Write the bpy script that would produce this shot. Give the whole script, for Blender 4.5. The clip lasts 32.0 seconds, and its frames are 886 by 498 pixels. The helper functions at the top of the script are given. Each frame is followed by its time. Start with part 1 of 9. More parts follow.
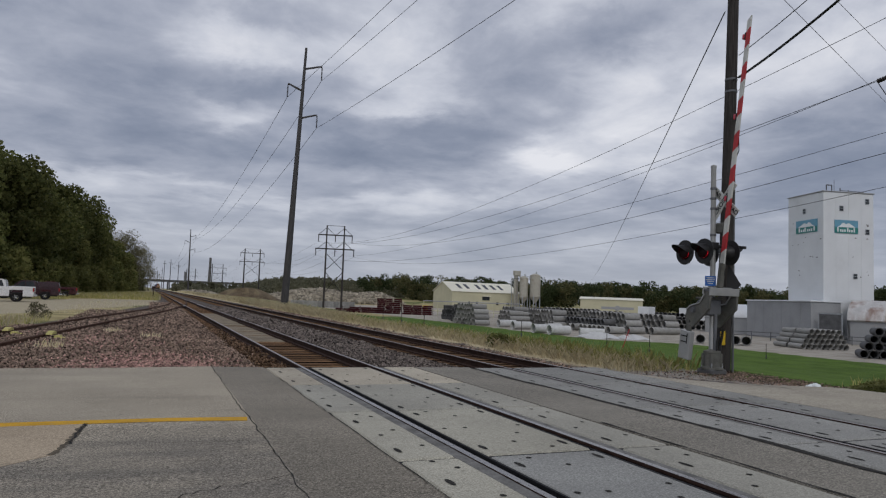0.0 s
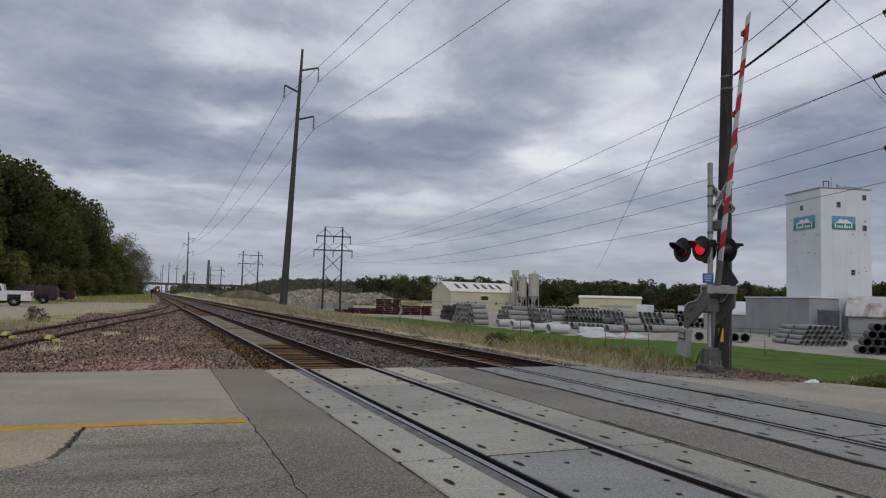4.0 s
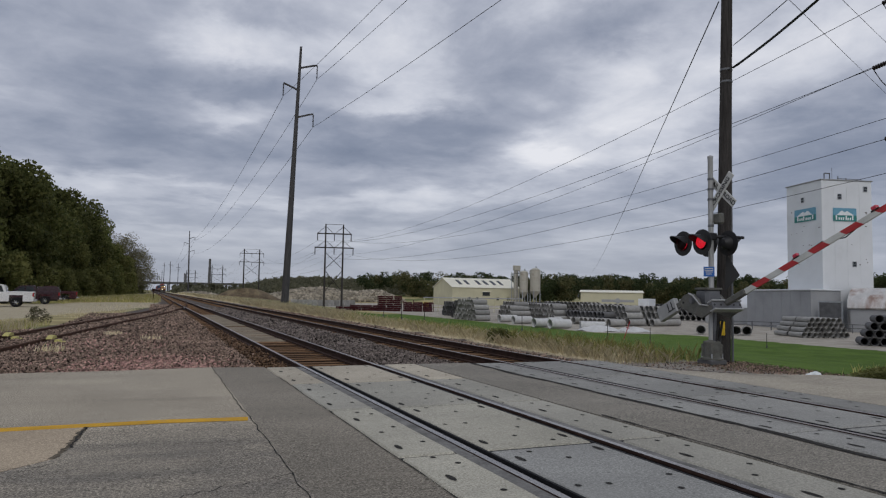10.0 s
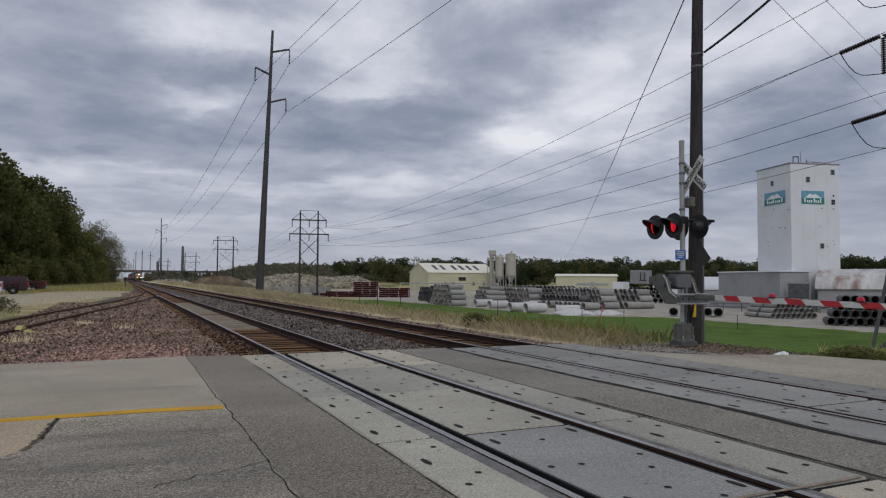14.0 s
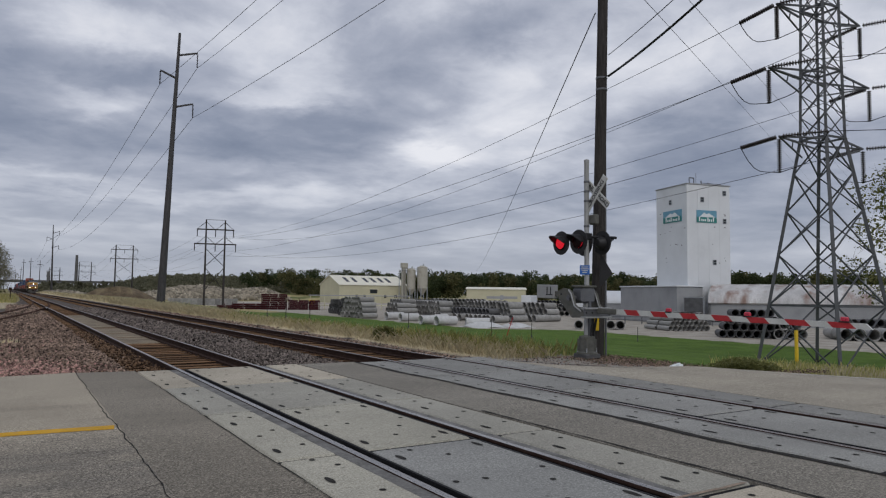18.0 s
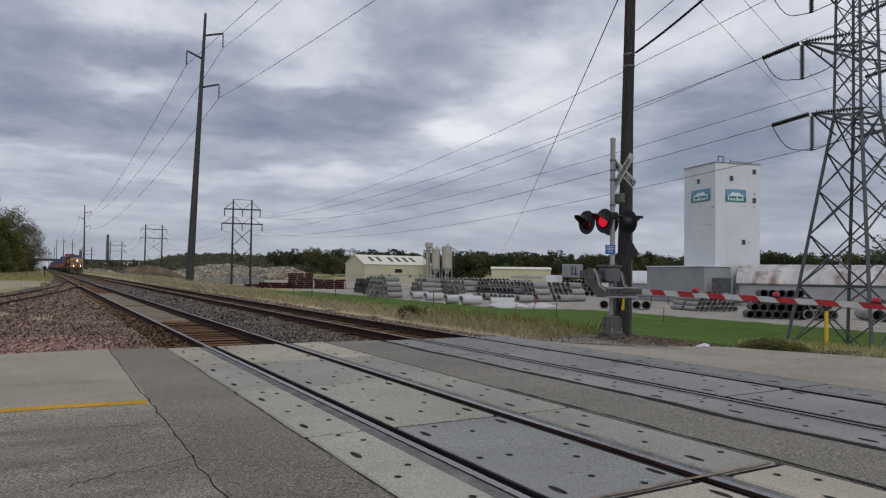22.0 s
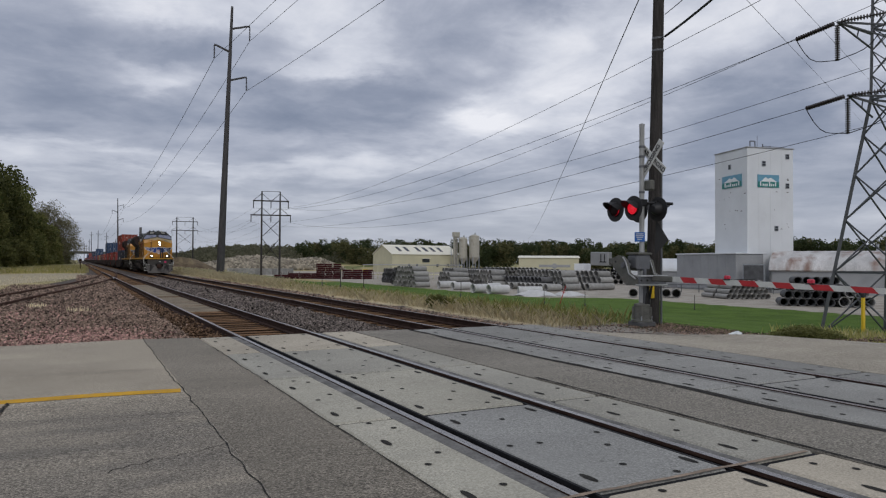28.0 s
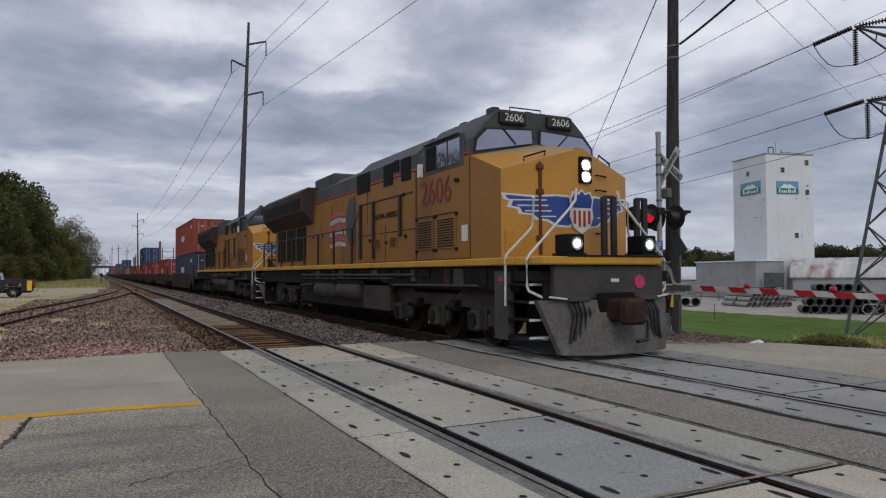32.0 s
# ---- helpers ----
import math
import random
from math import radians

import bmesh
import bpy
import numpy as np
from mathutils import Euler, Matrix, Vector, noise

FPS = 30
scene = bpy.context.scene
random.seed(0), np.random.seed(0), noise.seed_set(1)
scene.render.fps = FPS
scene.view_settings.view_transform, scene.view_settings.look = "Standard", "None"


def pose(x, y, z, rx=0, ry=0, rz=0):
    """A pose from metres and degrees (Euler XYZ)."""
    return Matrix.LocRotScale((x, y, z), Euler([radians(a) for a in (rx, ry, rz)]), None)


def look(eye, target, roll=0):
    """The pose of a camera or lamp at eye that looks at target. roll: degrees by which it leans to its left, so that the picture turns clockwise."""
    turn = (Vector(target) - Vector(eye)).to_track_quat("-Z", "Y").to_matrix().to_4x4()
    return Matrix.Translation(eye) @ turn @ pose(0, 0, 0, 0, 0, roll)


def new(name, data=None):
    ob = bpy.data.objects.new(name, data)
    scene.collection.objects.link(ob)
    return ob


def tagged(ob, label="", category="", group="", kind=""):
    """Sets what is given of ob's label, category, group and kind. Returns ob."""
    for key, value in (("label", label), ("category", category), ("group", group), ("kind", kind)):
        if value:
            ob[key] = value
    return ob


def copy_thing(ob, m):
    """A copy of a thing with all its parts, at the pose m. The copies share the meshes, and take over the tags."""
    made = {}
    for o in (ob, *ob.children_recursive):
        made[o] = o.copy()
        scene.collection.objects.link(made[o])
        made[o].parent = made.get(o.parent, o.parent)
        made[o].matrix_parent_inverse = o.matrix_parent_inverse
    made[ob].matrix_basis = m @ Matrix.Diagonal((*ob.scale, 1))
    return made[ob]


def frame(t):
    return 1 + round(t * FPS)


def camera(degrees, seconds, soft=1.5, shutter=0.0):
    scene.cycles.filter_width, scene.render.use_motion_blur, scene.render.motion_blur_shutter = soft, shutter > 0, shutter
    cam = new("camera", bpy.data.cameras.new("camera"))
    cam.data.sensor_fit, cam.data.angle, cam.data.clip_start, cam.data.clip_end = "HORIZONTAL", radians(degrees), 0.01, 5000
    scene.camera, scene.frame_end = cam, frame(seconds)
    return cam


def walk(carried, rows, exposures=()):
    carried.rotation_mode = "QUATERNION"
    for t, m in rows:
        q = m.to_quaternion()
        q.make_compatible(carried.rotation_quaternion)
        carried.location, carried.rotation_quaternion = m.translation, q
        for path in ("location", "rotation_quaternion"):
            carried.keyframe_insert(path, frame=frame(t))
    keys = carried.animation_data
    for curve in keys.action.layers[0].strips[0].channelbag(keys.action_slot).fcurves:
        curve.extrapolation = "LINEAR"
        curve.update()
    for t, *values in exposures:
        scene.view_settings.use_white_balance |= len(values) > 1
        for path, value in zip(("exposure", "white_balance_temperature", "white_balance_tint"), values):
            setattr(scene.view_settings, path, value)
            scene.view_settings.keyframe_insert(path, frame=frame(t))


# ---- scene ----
cam = camera(65.35, 32.0, 1.2)
walk(cam, [
    (0.0, pose(-0.061, 0.047, 1.466, 94.082, -2.147, -22.963)),
    (0.5, pose(-0.057, 0.043, 1.466, 94.098, -2.142, -22.997)),
    (1.0, pose(-0.056, 0.042, 1.467, 94.154, -2.314, -23.027)),
    (1.5, pose(-0.052, 0.054, 1.461, 94.108, -2.278, -23.032)),
    (2.0, pose(-0.054, 0.045, 1.465, 94.028, -2.149, -23.007)),
    (2.5, pose(-0.050, 0.046, 1.466, 94.197, -1.955, -23.143)),
    (3.0, pose(-0.052, 0.053, 1.465, 94.327, -1.948, -23.169)),
    (3.5, pose(-0.051, 0.034, 1.463, 94.103, -1.685, -23.156)),
    (5.5, pose(-0.049, 0.032, 1.472, 94.331, -1.411, -22.997)),
    (6.0, pose(-0.043, 0.026, 1.471, 94.421, -1.326, -23.155)),
    (6.5, pose(-0.047, 0.015, 1.471, 94.393, -1.461, -23.345)),
    (7.0, pose(-0.038, 0.021, 1.470, 94.495, -1.089, -23.055)),
    (7.5, pose(-0.039, 0.023, 1.475, 94.479, -0.832, -23.206)),
    (8.0, pose(-0.033, 0.040, 1.468, 94.500, -0.670, -23.246)),
    (8.5, pose(-0.038, 0.028, 1.470, 94.338, -0.858, -23.272)),
    (9.0, pose(-0.039, 0.037, 1.463, 94.050, -0.794, -23.121)),
    (9.5, pose(-0.037, 0.045, 1.463, 93.965, -0.864, -22.836)),
    (10.0, pose(-0.035, 0.036, 1.464, 93.777, -0.951, -22.934)),
    (10.5, pose(-0.034, 0.033, 1.468, 93.609, -0.824, -22.928)),
    (11.0, pose(-0.034, 0.028, 1.462, 93.578, -0.575, -23.126)),
    (11.5, pose(-0.027, 0.024, 1.459, 93.137, 0.013, -23.244)),
    (12.0, pose(-0.018, 0.035, 1.458, 92.159, 0.167, -23.428)),
    (12.5, pose(-0.012, 0.050, 1.461, 91.785, -0.140, -23.841)),
    (13.0, pose(-0.016, 0.021, 1.467, 92.187, -0.287, -24.025)),
    (13.5, pose(-0.015, 0.004, 1.472, 92.519, -0.391, -24.366)),
    (14.0, pose(-0.025, 0.009, 1.470, 92.581, -0.329, -24.908)),
    (14.5, pose(-0.023, 0.012, 1.468, 92.651, -0.348, -25.338)),
    (16.5, pose(0.007, 0.047, 1.479, 92.929, -0.575, -26.746)),
    (17.0, pose(0.005, 0.030, 1.488, 94.344, -1.624, -30.629)),
    (17.5, pose(-0.001, -0.009, 1.481, 94.042, -1.202, -31.722)),
    (18.0, pose(0.012, 0.004, 1.489, 93.685, -0.656, -32.214)),
    (18.5, pose(0.010, -0.013, 1.486, 93.018, -0.127, -32.374)),
    (19.0, pose(0.009, -0.008, 1.482, 92.644, -0.345, -31.510)),
    (19.5, pose(0.013, -0.003, 1.483, 92.346, -0.213, -31.491)),
    (20.0, pose(-0.006, -0.033, 1.477, 92.098, -0.514, -30.879)),
    (20.5, pose(0.009, -0.006, 1.479, 92.106, -0.574, -30.492)),
    (21.0, pose(0.013, -0.003, 1.481, 91.849, -0.657, -30.379)),
    (21.5, pose(0.010, -0.006, 1.486, 92.143, -0.688, -30.513)),
    (22.0, pose(0.006, -0.011, 1.480, 91.971, -0.793, -30.171)),
    (22.5, pose(0.013, 0.001, 1.478, 91.763, -0.750, -30.046)),
    (23.0, pose(0.012, -0.004, 1.482, 91.836, -0.547, -29.676)),
    (23.5, pose(0.010, -0.000, 1.478, 91.698, -0.553, -29.416)),
    (24.0, pose(0.009, 0.004, 1.478, 91.610, -0.418, -28.915)),
    (24.5, pose(0.006, 0.002, 1.473, 91.479, -0.550, -28.735)),
    (25.0, pose(0.008, 0.002, 1.474, 91.193, -0.432, -28.622)),
    (25.5, pose(0.004, -0.009, 1.476, 91.262, -0.428, -28.676)),
    (27.5, pose(0.006, 0.001, 1.474, 90.985, -0.261, -27.883)),
    (28.0, pose(0.004, 0.003, 1.471, 91.080, -0.332, -27.910)),
    (28.5, pose(0.003, 0.008, 1.471, 91.191, -0.257, -27.728)),
    (29.0, pose(0.004, -0.005, 1.477, 91.300, -0.198, -27.575)),
    (29.5, pose(0.007, -0.003, 1.474, 91.349, -0.145, -27.321)),
    (30.0, pose(0.011, 0.010, 1.478, 91.399, -0.069, -27.062)),
    (30.5, pose(0.002, 0.008, 1.478, 91.552, -0.091, -26.865)),
    (31.0, pose(0.005, 0.005, 1.479, 91.776, 0.206, -26.810)),
    (31.5, pose(0.010, 0.017, 1.476, 91.961, 0.297, -26.740)),
    (32.0, pose(0.006, 0.005, 1.473, 91.972, 0.264, -26.519)),
], [(0.0, -0.24), (10.0, -0.22), (17.0, -0.19), (25.5, -0.15), (28.0, -0.13), (30.0, -0.07), (32.0, -0.04)])

# ---- sky and sun: a broken overcast ----
world = bpy.data.worlds.new("world")
scene.world = world
world.use_nodes = True
wt = world.node_tree
wt.nodes.clear()


def wn(kind, **kw):
    n = wt.nodes.new(kind)
    for k, v in kw.items():
        n.inputs[k].default_value = v
    return n


def wmath(op, a, b=None):
    n = wt.nodes.new("ShaderNodeMath")
    n.operation = op
    for i, v in enumerate((a, b)):
        if v is None:
            continue
        if isinstance(v, (int, float)):
            n.inputs[i].default_value = v
        else:
            wt.links.new(v, n.inputs[i])
    return n.outputs[0]


def wramp(fac, stops):
    n = wt.nodes.new("ShaderNodeValToRGB")
    wt.links.new(fac, n.inputs[0])
    el = n.color_ramp.elements
    while len(el) < len(stops):
        el.new(0.5)
    for e, (p, c) in zip(el, stops):
        e.position, e.color = p, (*c, 1)
    return n.outputs[0]


sky = wt.nodes.new("ShaderNodeTexSky")
sky.sky_type, sky.sun_disc = "NISHITA", False
sky.sun_elevation, sky.sun_rotation = radians(42), radians(200)
tc = wt.nodes.new("ShaderNodeTexCoord")
sep = wt.nodes.new("ShaderNodeSeparateXYZ")
wt.links.new(tc.outputs["Generated"], sep.inputs[0])
up = wmath("MAXIMUM", sep.outputs[2], 0.0)
# the layers crowd together towards the horizon
crowd = wmath("MULTIPLY", wmath("DIVIDE", up, wmath("ADD", up, 0.3)), 2.6)
comb = wt.nodes.new("ShaderNodeCombineXYZ")
wt.links.new(sep.outputs[0], comb.inputs[0])
wt.links.new(sep.outputs[1], comb.inputs[1])
wt.links.new(crowd, comb.inputs[2])


def wnoise(scale, detail, rough, dist):
    n = wn("ShaderNodeTexNoise", Scale=scale, Detail=detail, Roughness=rough, Distortion=dist)
    wt.links.new(comb.outputs[0], n.inputs["Vector"])
    return n.outputs[0]


big, mid, fine = wnoise(2.6, 3, 0.5, 0.3), wnoise(6.0, 6, 0.55, 0.35), wnoise(17.0, 5, 0.6, 0.3)
cloud_noise = wmath("ADD", wmath("ADD", wmath("MULTIPLY", big, 0.42), wmath("MULTIPLY", mid, 0.42)), wmath("MULTIPLY", fine, 0.16))
# the large cloud masses: azimuth from the track, height, half width, half height, light or dark
MASSES = [
    (0.067, 0.283, 0.131, 0.029, -0.45), (-0.085, 0.261, 0.123, 0.028, -0.2), (-0.072, 0.189, 0.172, 0.034, -0.6), (0.334, 0.207, 0.155, 0.034, -1.0),
    (0.432, 0.237, 0.098, 0.025, -0.6), (0.27, 0.248, 0.123, 0.011, -0.4), (0.506, 0.321, 0.106, 0.065, -0.6), (0.641, 0.371, 0.074, 0.025, -0.6),
    (-0.127, 0.327, 0.09, 0.031, -0.1), (0.286, 0.152, 0.213, 0.01, -0.35), (-0.033, 0.109, 0.18, 0.012, -0.4), (0.514, 0.111, 0.245, 0.011, -0.35),
    (0.733, 0.147, 0.123, 0.013, -0.3), (0.13, 0.339, 0.098, 0.023, 0.7), (0.104, 0.246, 0.065, 0.015, 0.6), (0.302, 0.338, 0.074, 0.037, 0.6),
    (0.566, 0.203, 0.041, 0.018, 0.9), (0.688, 0.279, 0.09, 0.065, 0.75), (0.028, 0.148, 0.139, 0.009, 0.45), (0.432, 0.143, 0.123, 0.013, 0.4),
    (0.168, 0.13, 0.098, 0.008, 0.3), (0.375, 0.291, 0.049, 0.025, 0.35), (0.665, 0.189, 0.074, 0.016, 0.4), (0.27, 0.083, 0.245, 0.011, 0.25),
    (0.904, 0.189, 0.106, 0.051, -0.95), (0.984, 0.264, 0.074, 0.033, -0.35), (1.034, 0.106, 0.098, 0.025, -0.5), (0.862, 0.312, 0.09, 0.041, 0.6),
    (0.925, 0.118, 0.098, 0.016, 0.5), (1.022, 0.319, 0.065, 0.033, 0.4), (1.148, 0.185, 0.164, 0.049, -0.6), (1.198, 0.098, 0.164, 0.025, 0.4),
    (1.173, 0.268, 0.123, 0.041, 0.4)]
az = wmath("ARCTAN2", sep.outputs[0], sep.outputs[1])
el = wmath("ARCSINE", sep.outputs[2])
warp1, warp2 = wnoise(5.0, 5, 0.55, 0.2), wnoise(6.5, 6, 0.6, 0.2)
az = wmath("ADD", az, wmath("MULTIPLY", wmath("SUBTRACT", warp1, 0.5), 0.16))
el = wmath("ADD", el, wmath("MULTIPLY", wmath("SUBTRACT", warp2, 0.5), 0.085))
total = None
for a_, e_, w_, h_, k_ in MASSES:
    da = wmath("DIVIDE", wmath("SUBTRACT", az, a_), w_)
    de = wmath("DIVIDE", wmath("SUBTRACT", el, e_), h_)
    q_ = wmath("ADD", wmath("MULTIPLY", da, da), wmath("MULTIPLY", de, de))
    v_ = wmath("MULTIPLY", wmath("POWER", 2.718, wmath("MULTIPLY", wmath("POWER", q_, 1.4), -0.7)), k_)
    total = v_ if total is None else wmath("ADD", total, v_)
cloud = wmath("ADD", wmath("ADD", wmath("MULTIPLY", wmath("SUBTRACT", cloud_noise, 0.5), 0.6), 0.553), wmath("MULTIPLY", total, 0.125))
tone = wramp(cloud, [(0.36, (0.20, 0.24, 0.34)), (0.45, (0.305, 0.345, 0.45)), (0.53, (0.475, 0.51, 0.615)), (0.60, (0.70, 0.73, 0.825)), (0.69, (0.96, 0.97, 1.03))])
# towards the horizon the layers merge into a pale grey
low = wramp(sep.outputs[2], [(0.0, (1, 1, 1)), (0.05, (0.55, 0.55, 0.55)), (0.16, (0, 0, 0))])
mixh = wt.nodes.new("ShaderNodeMixRGB")
wt.links.new(wmath("MULTIPLY", low, 0.75), mixh.inputs[0])
wt.links.new(tone, mixh.inputs[1])
mixh.inputs[2].default_value = (0.44, 0.475, 0.555, 1)
bg_sky, bg_cloud = wt.nodes.new("ShaderNodeBackground"), wt.nodes.new("ShaderNodeBackground")
wt.links.new(sky.outputs[0], bg_sky.inputs[0])
bg_sky.inputs[1].default_value = 0.06
wt.links.new(mixh.outputs[0], bg_cloud.inputs[0])
bg_cloud.inputs[1].default_value = 1.0
mixw = wt.nodes.new("ShaderNodeMixShader")
mixw.inputs[0].default_value = 0.93
wt.links.new(bg_sky.outputs[0], mixw.inputs[1])
wt.links.new(bg_cloud.outputs[0], mixw.inputs[2])
wout = wt.nodes.new("ShaderNodeOutputWorld")
wt.links.new(mixw.outputs[0], wout.inputs[0])

sun = new("sun", bpy.data.lights.new("sun", "SUN"))
sun.data.energy, sun.data.angle, sun.data.color = 0.8, radians(25), (1.0, 0.96, 0.9)
sun.matrix_world = look((0, 0, 50), (0 + 20 * math.sin(radians(20)), 20 * math.cos(radians(20)), 50 - 18))


# ---- materials ----
def material(name, base, rough=0.7, metal=0.0, vary=0.25, scale=3.0, fine=40.0, bump=0.2, dark=None, stain=0.0,
             stain_col=(0.1, 0.07, 0.05), stain_scale=1.2, island=0.0, per_object=0.0, emit=None, spec=None, stretch=(1, 1, 1), glass=0.0, coat=0.0):
    """A painted, stone or earth surface: two scales of tone, optional stains, fine relief."""
    m = bpy.data.materials.new(name)
    m.use_nodes = True
    t = m.node_tree
    b = t.nodes["Principled BSDF"]
    L = t.links.new
    geo = t.nodes.new("ShaderNodeTexCoord")
    mp = t.nodes.new("ShaderNodeMapping")
    mp.inputs["Scale"].default_value = stretch
    L(geo.outputs["Object"], mp.inputs[0])

    def noise_tex(sc, det=4.0):
        n = t.nodes.new("ShaderNodeTexNoise")
        n.inputs["Scale"].default_value, n.inputs["Detail"].default_value = sc, det
        L(mp.outputs[0], n.inputs["Vector"])
        return n.outputs[0]

    def mix(kind, fac, a, c):
        n = t.nodes.new("ShaderNodeMixRGB")
        n.blend_type = kind
        for i, v in enumerate((fac, a, c)):
            if isinstance(v, (int, float)):
                n.inputs[i].default_value = v
            elif isinstance(v, tuple):
                n.inputs[i].default_value = (*v, 1)
            else:
                L(v, n.inputs[i])
        return n.outputs[0]

    def rng(v, a, c, lo, hi):
        n = t.nodes.new("ShaderNodeMapRange")
        L(v, n.inputs[0])
        for i, q in enumerate((a, c, lo, hi)):
            n.inputs[i + 1].default_value = q
        return n.outputs[0]

    dk = dark if dark else tuple(x * (1 - vary) for x in base)
    lt = tuple(min(1, x * (1 + vary * 0.6)) for x in base)
    n1, n2 = noise_tex(scale), rng(noise_tex(fine, 3), 0.32, 0.68, 0, 1)
    col = mix("MIX", rng(n1, 0.3, 0.7, 0, 1), dk, lt)
    col = mix("MULTIPLY", 1.0, col, mix("MIX", n2, (1 - vary * 0.7,) * 3, (1 + vary * 0.7,) * 3))
    if stain:
        n3 = noise_tex(stain_scale, 6)
        col = mix("MIX", rng(n3, 0.62 - stain * 0.22, 0.72, 0, min(1, stain + 0.2)), col, stain_col)
    if island:
        gi = t.nodes.new("ShaderNodeNewGeometry")
        col = mix("MULTIPLY", 1.0, col, mix("MIX", gi.outputs["Random Per Island"], (1 - island,) * 3, (1 + island,) * 3))
    if per_object:
        oi = t.nodes.new("ShaderNodeObjectInfo")
        col = mix("MULTIPLY", 1.0, col, mix("MIX", oi.outputs["Random"], (1 - per_object,) * 3, (1 + per_object,) * 3))
    L(col, b.inputs["Base Color"])
    L(rng(n2, 0.2, 0.8, max(0.03, rough - 0.12), min(1, rough + 0.12)), b.inputs["Roughness"])
    b.inputs["Metallic"].default_value = metal
    b.inputs["Specular IOR Level"].default_value = (0.5 if rough < 0.6 else 0.12) if spec is None else spec
    b.inputs["Coat Weight"].default_value = coat
    if glass:
        b.inputs["Transmission Weight"].default_value = glass
    if bump:
        bp = t.nodes.new("ShaderNodeBump")
        bp.inputs["Strength"].default_value, bp.inputs["Distance"].default_value = bump, 0.02
        L(n2, bp.inputs["Height"])
        L(bp.outputs[0], b.inputs["Normal"])
    if emit:
        b.inputs["Emission Color"].default_value = (*emit[0], 1)
        b.inputs["Emission Strength"].default_value = emit[1]
    return m


def road_material(name, base, speckle, stain_col, per_object=0.0, worn=None):
    """Worn paving: exposed stone chips, dark pits, stains drawn out along the traffic."""
    m = bpy.data.materials.new(name)
    m.use_nodes = True
    t = m.node_tree
    b = t.nodes["Principled BSDF"]
    L = t.links.new
    co = t.nodes.new("ShaderNodeTexCoord").outputs["Object"]

    def tex(kind, sc, det=2.0, stretch=None):
        n = t.nodes.new(kind)
        n.inputs["Scale"].default_value = sc
        if "Detail" in n.inputs and kind == "ShaderNodeTexNoise":
            n.inputs["Detail"].default_value = det
        v = co
        if stretch:
            mp = t.nodes.new("ShaderNodeMapping")
            mp.inputs["Scale"].default_value = stretch
            L(co, mp.inputs[0])
            v = mp.outputs[0]
        L(v, n.inputs["Vector"])
        return n.outputs[0]

    def rng(v, a, c, lo, hi):
        n = t.nodes.new("ShaderNodeMapRange")
        L(v, n.inputs[0])
        for i, q in enumerate((a, c, lo, hi)):
            n.inputs[i + 1].default_value = q
        return n.outputs[0]

    def mix(kind, fac, a, c):
        n = t.nodes.new("ShaderNodeMixRGB")
        n.blend_type = kind
        for i, v in enumerate((fac, a, c)):
            if isinstance(v, (int, float)):
                n.inputs[i].default_value = v
            elif isinstance(v, tuple):
                n.inputs[i].default_value = (*v, 1)
            else:
                L(v, n.inputs[i])
        return n.outputs[0]

    broad, streak = tex("ShaderNodeTexNoise", 0.55, 5), tex("ShaderNodeTexNoise", 1.1, 5, (0.35, 2.2, 1))
    chips, grit = tex("ShaderNodeTexNoise", 58, 2.0), tex("ShaderNodeTexNoise", 130, 1.5)
    pits = tex("ShaderNodeTexVoronoi", 3.2)
    col = mix("MIX", rng(broad, 0.32, 0.68, 0, 1), tuple(x * 0.86 for x in base), tuple(x * 1.12 for x in base))
    col = mix("MIX", rng(streak, 0.5, 0.76, 0, 0.35), col, stain_col)
    if worn:
        # tyre-darkened wheel path, broken up by wear
        sp_ = t.nodes.new("ShaderNodeSeparateXYZ")
        L(co, sp_.inputs[0])
        band = mix("MULTIPLY", 1.0, rng(sp_.outputs[1], worn[1], worn[1] + 1.2, 1, 0), rng(sp_.outputs[1], worn[0] - 0.8, worn[0], 0, 1))
        col = mix("MIX", mix("MULTIPLY", 1.0, band, rng(tex("ShaderNodeTexNoise", 1.6, 6, (0.5, 1.6, 1)), 0.34, 0.62, 0.45, 0.95)), col, stain_col)
    k = speckle
    bits = t.nodes.new("ShaderNodeTexVoronoi")
    bits.inputs["Scale"].default_value = 62.0
    L(co, bits.inputs["Vector"])
    tone = t.nodes.new("ShaderNodeSeparateColor")
    L(bits.outputs["Color"], tone.inputs[0])
    show = rng(tex("ShaderNodeTexNoise", 0.8, 4), 0.3, 0.6, 0.35, 1.0)
    if worn:
        # the surface is scoured down to its stones on the near side of the stop line
        show = mix("MULTIPLY", 1.0, show, rng(sp_.outputs[1], 8.2, 8.5, 1.0, 0.3))
    stone = mix("MIX", tone.outputs[0], (1 - k,) * 3, (1 + k,) * 3)
    col = mix("MIX", show, col, mix("MULTIPLY", 1.0, col, stone))
    patch = rng(tex("ShaderNodeTexNoise", 0.9, 3), 0.35, 0.65, 0.45, 1.0)
    sp = mix("MIX", rng(chips, 0.36, 0.64, 0, 1), (1 - k,) * 3, (1 + k * 1.15,) * 3)
    sp2 = mix("MIX", rng(grit, 0.36, 0.64, 0, 1), (1 - k * 0.7,) * 3, (1 + k * 0.7,) * 3)
    col = mix("MIX", patch, col, mix("MULTIPLY", 1.0, mix("MULTIPLY", 1.0, col, sp), sp2))
    col = mix("MIX", rng(pits, 0.035, 0.075, 0.75, 0.0), col, tuple(x * 0.3 for x in base))
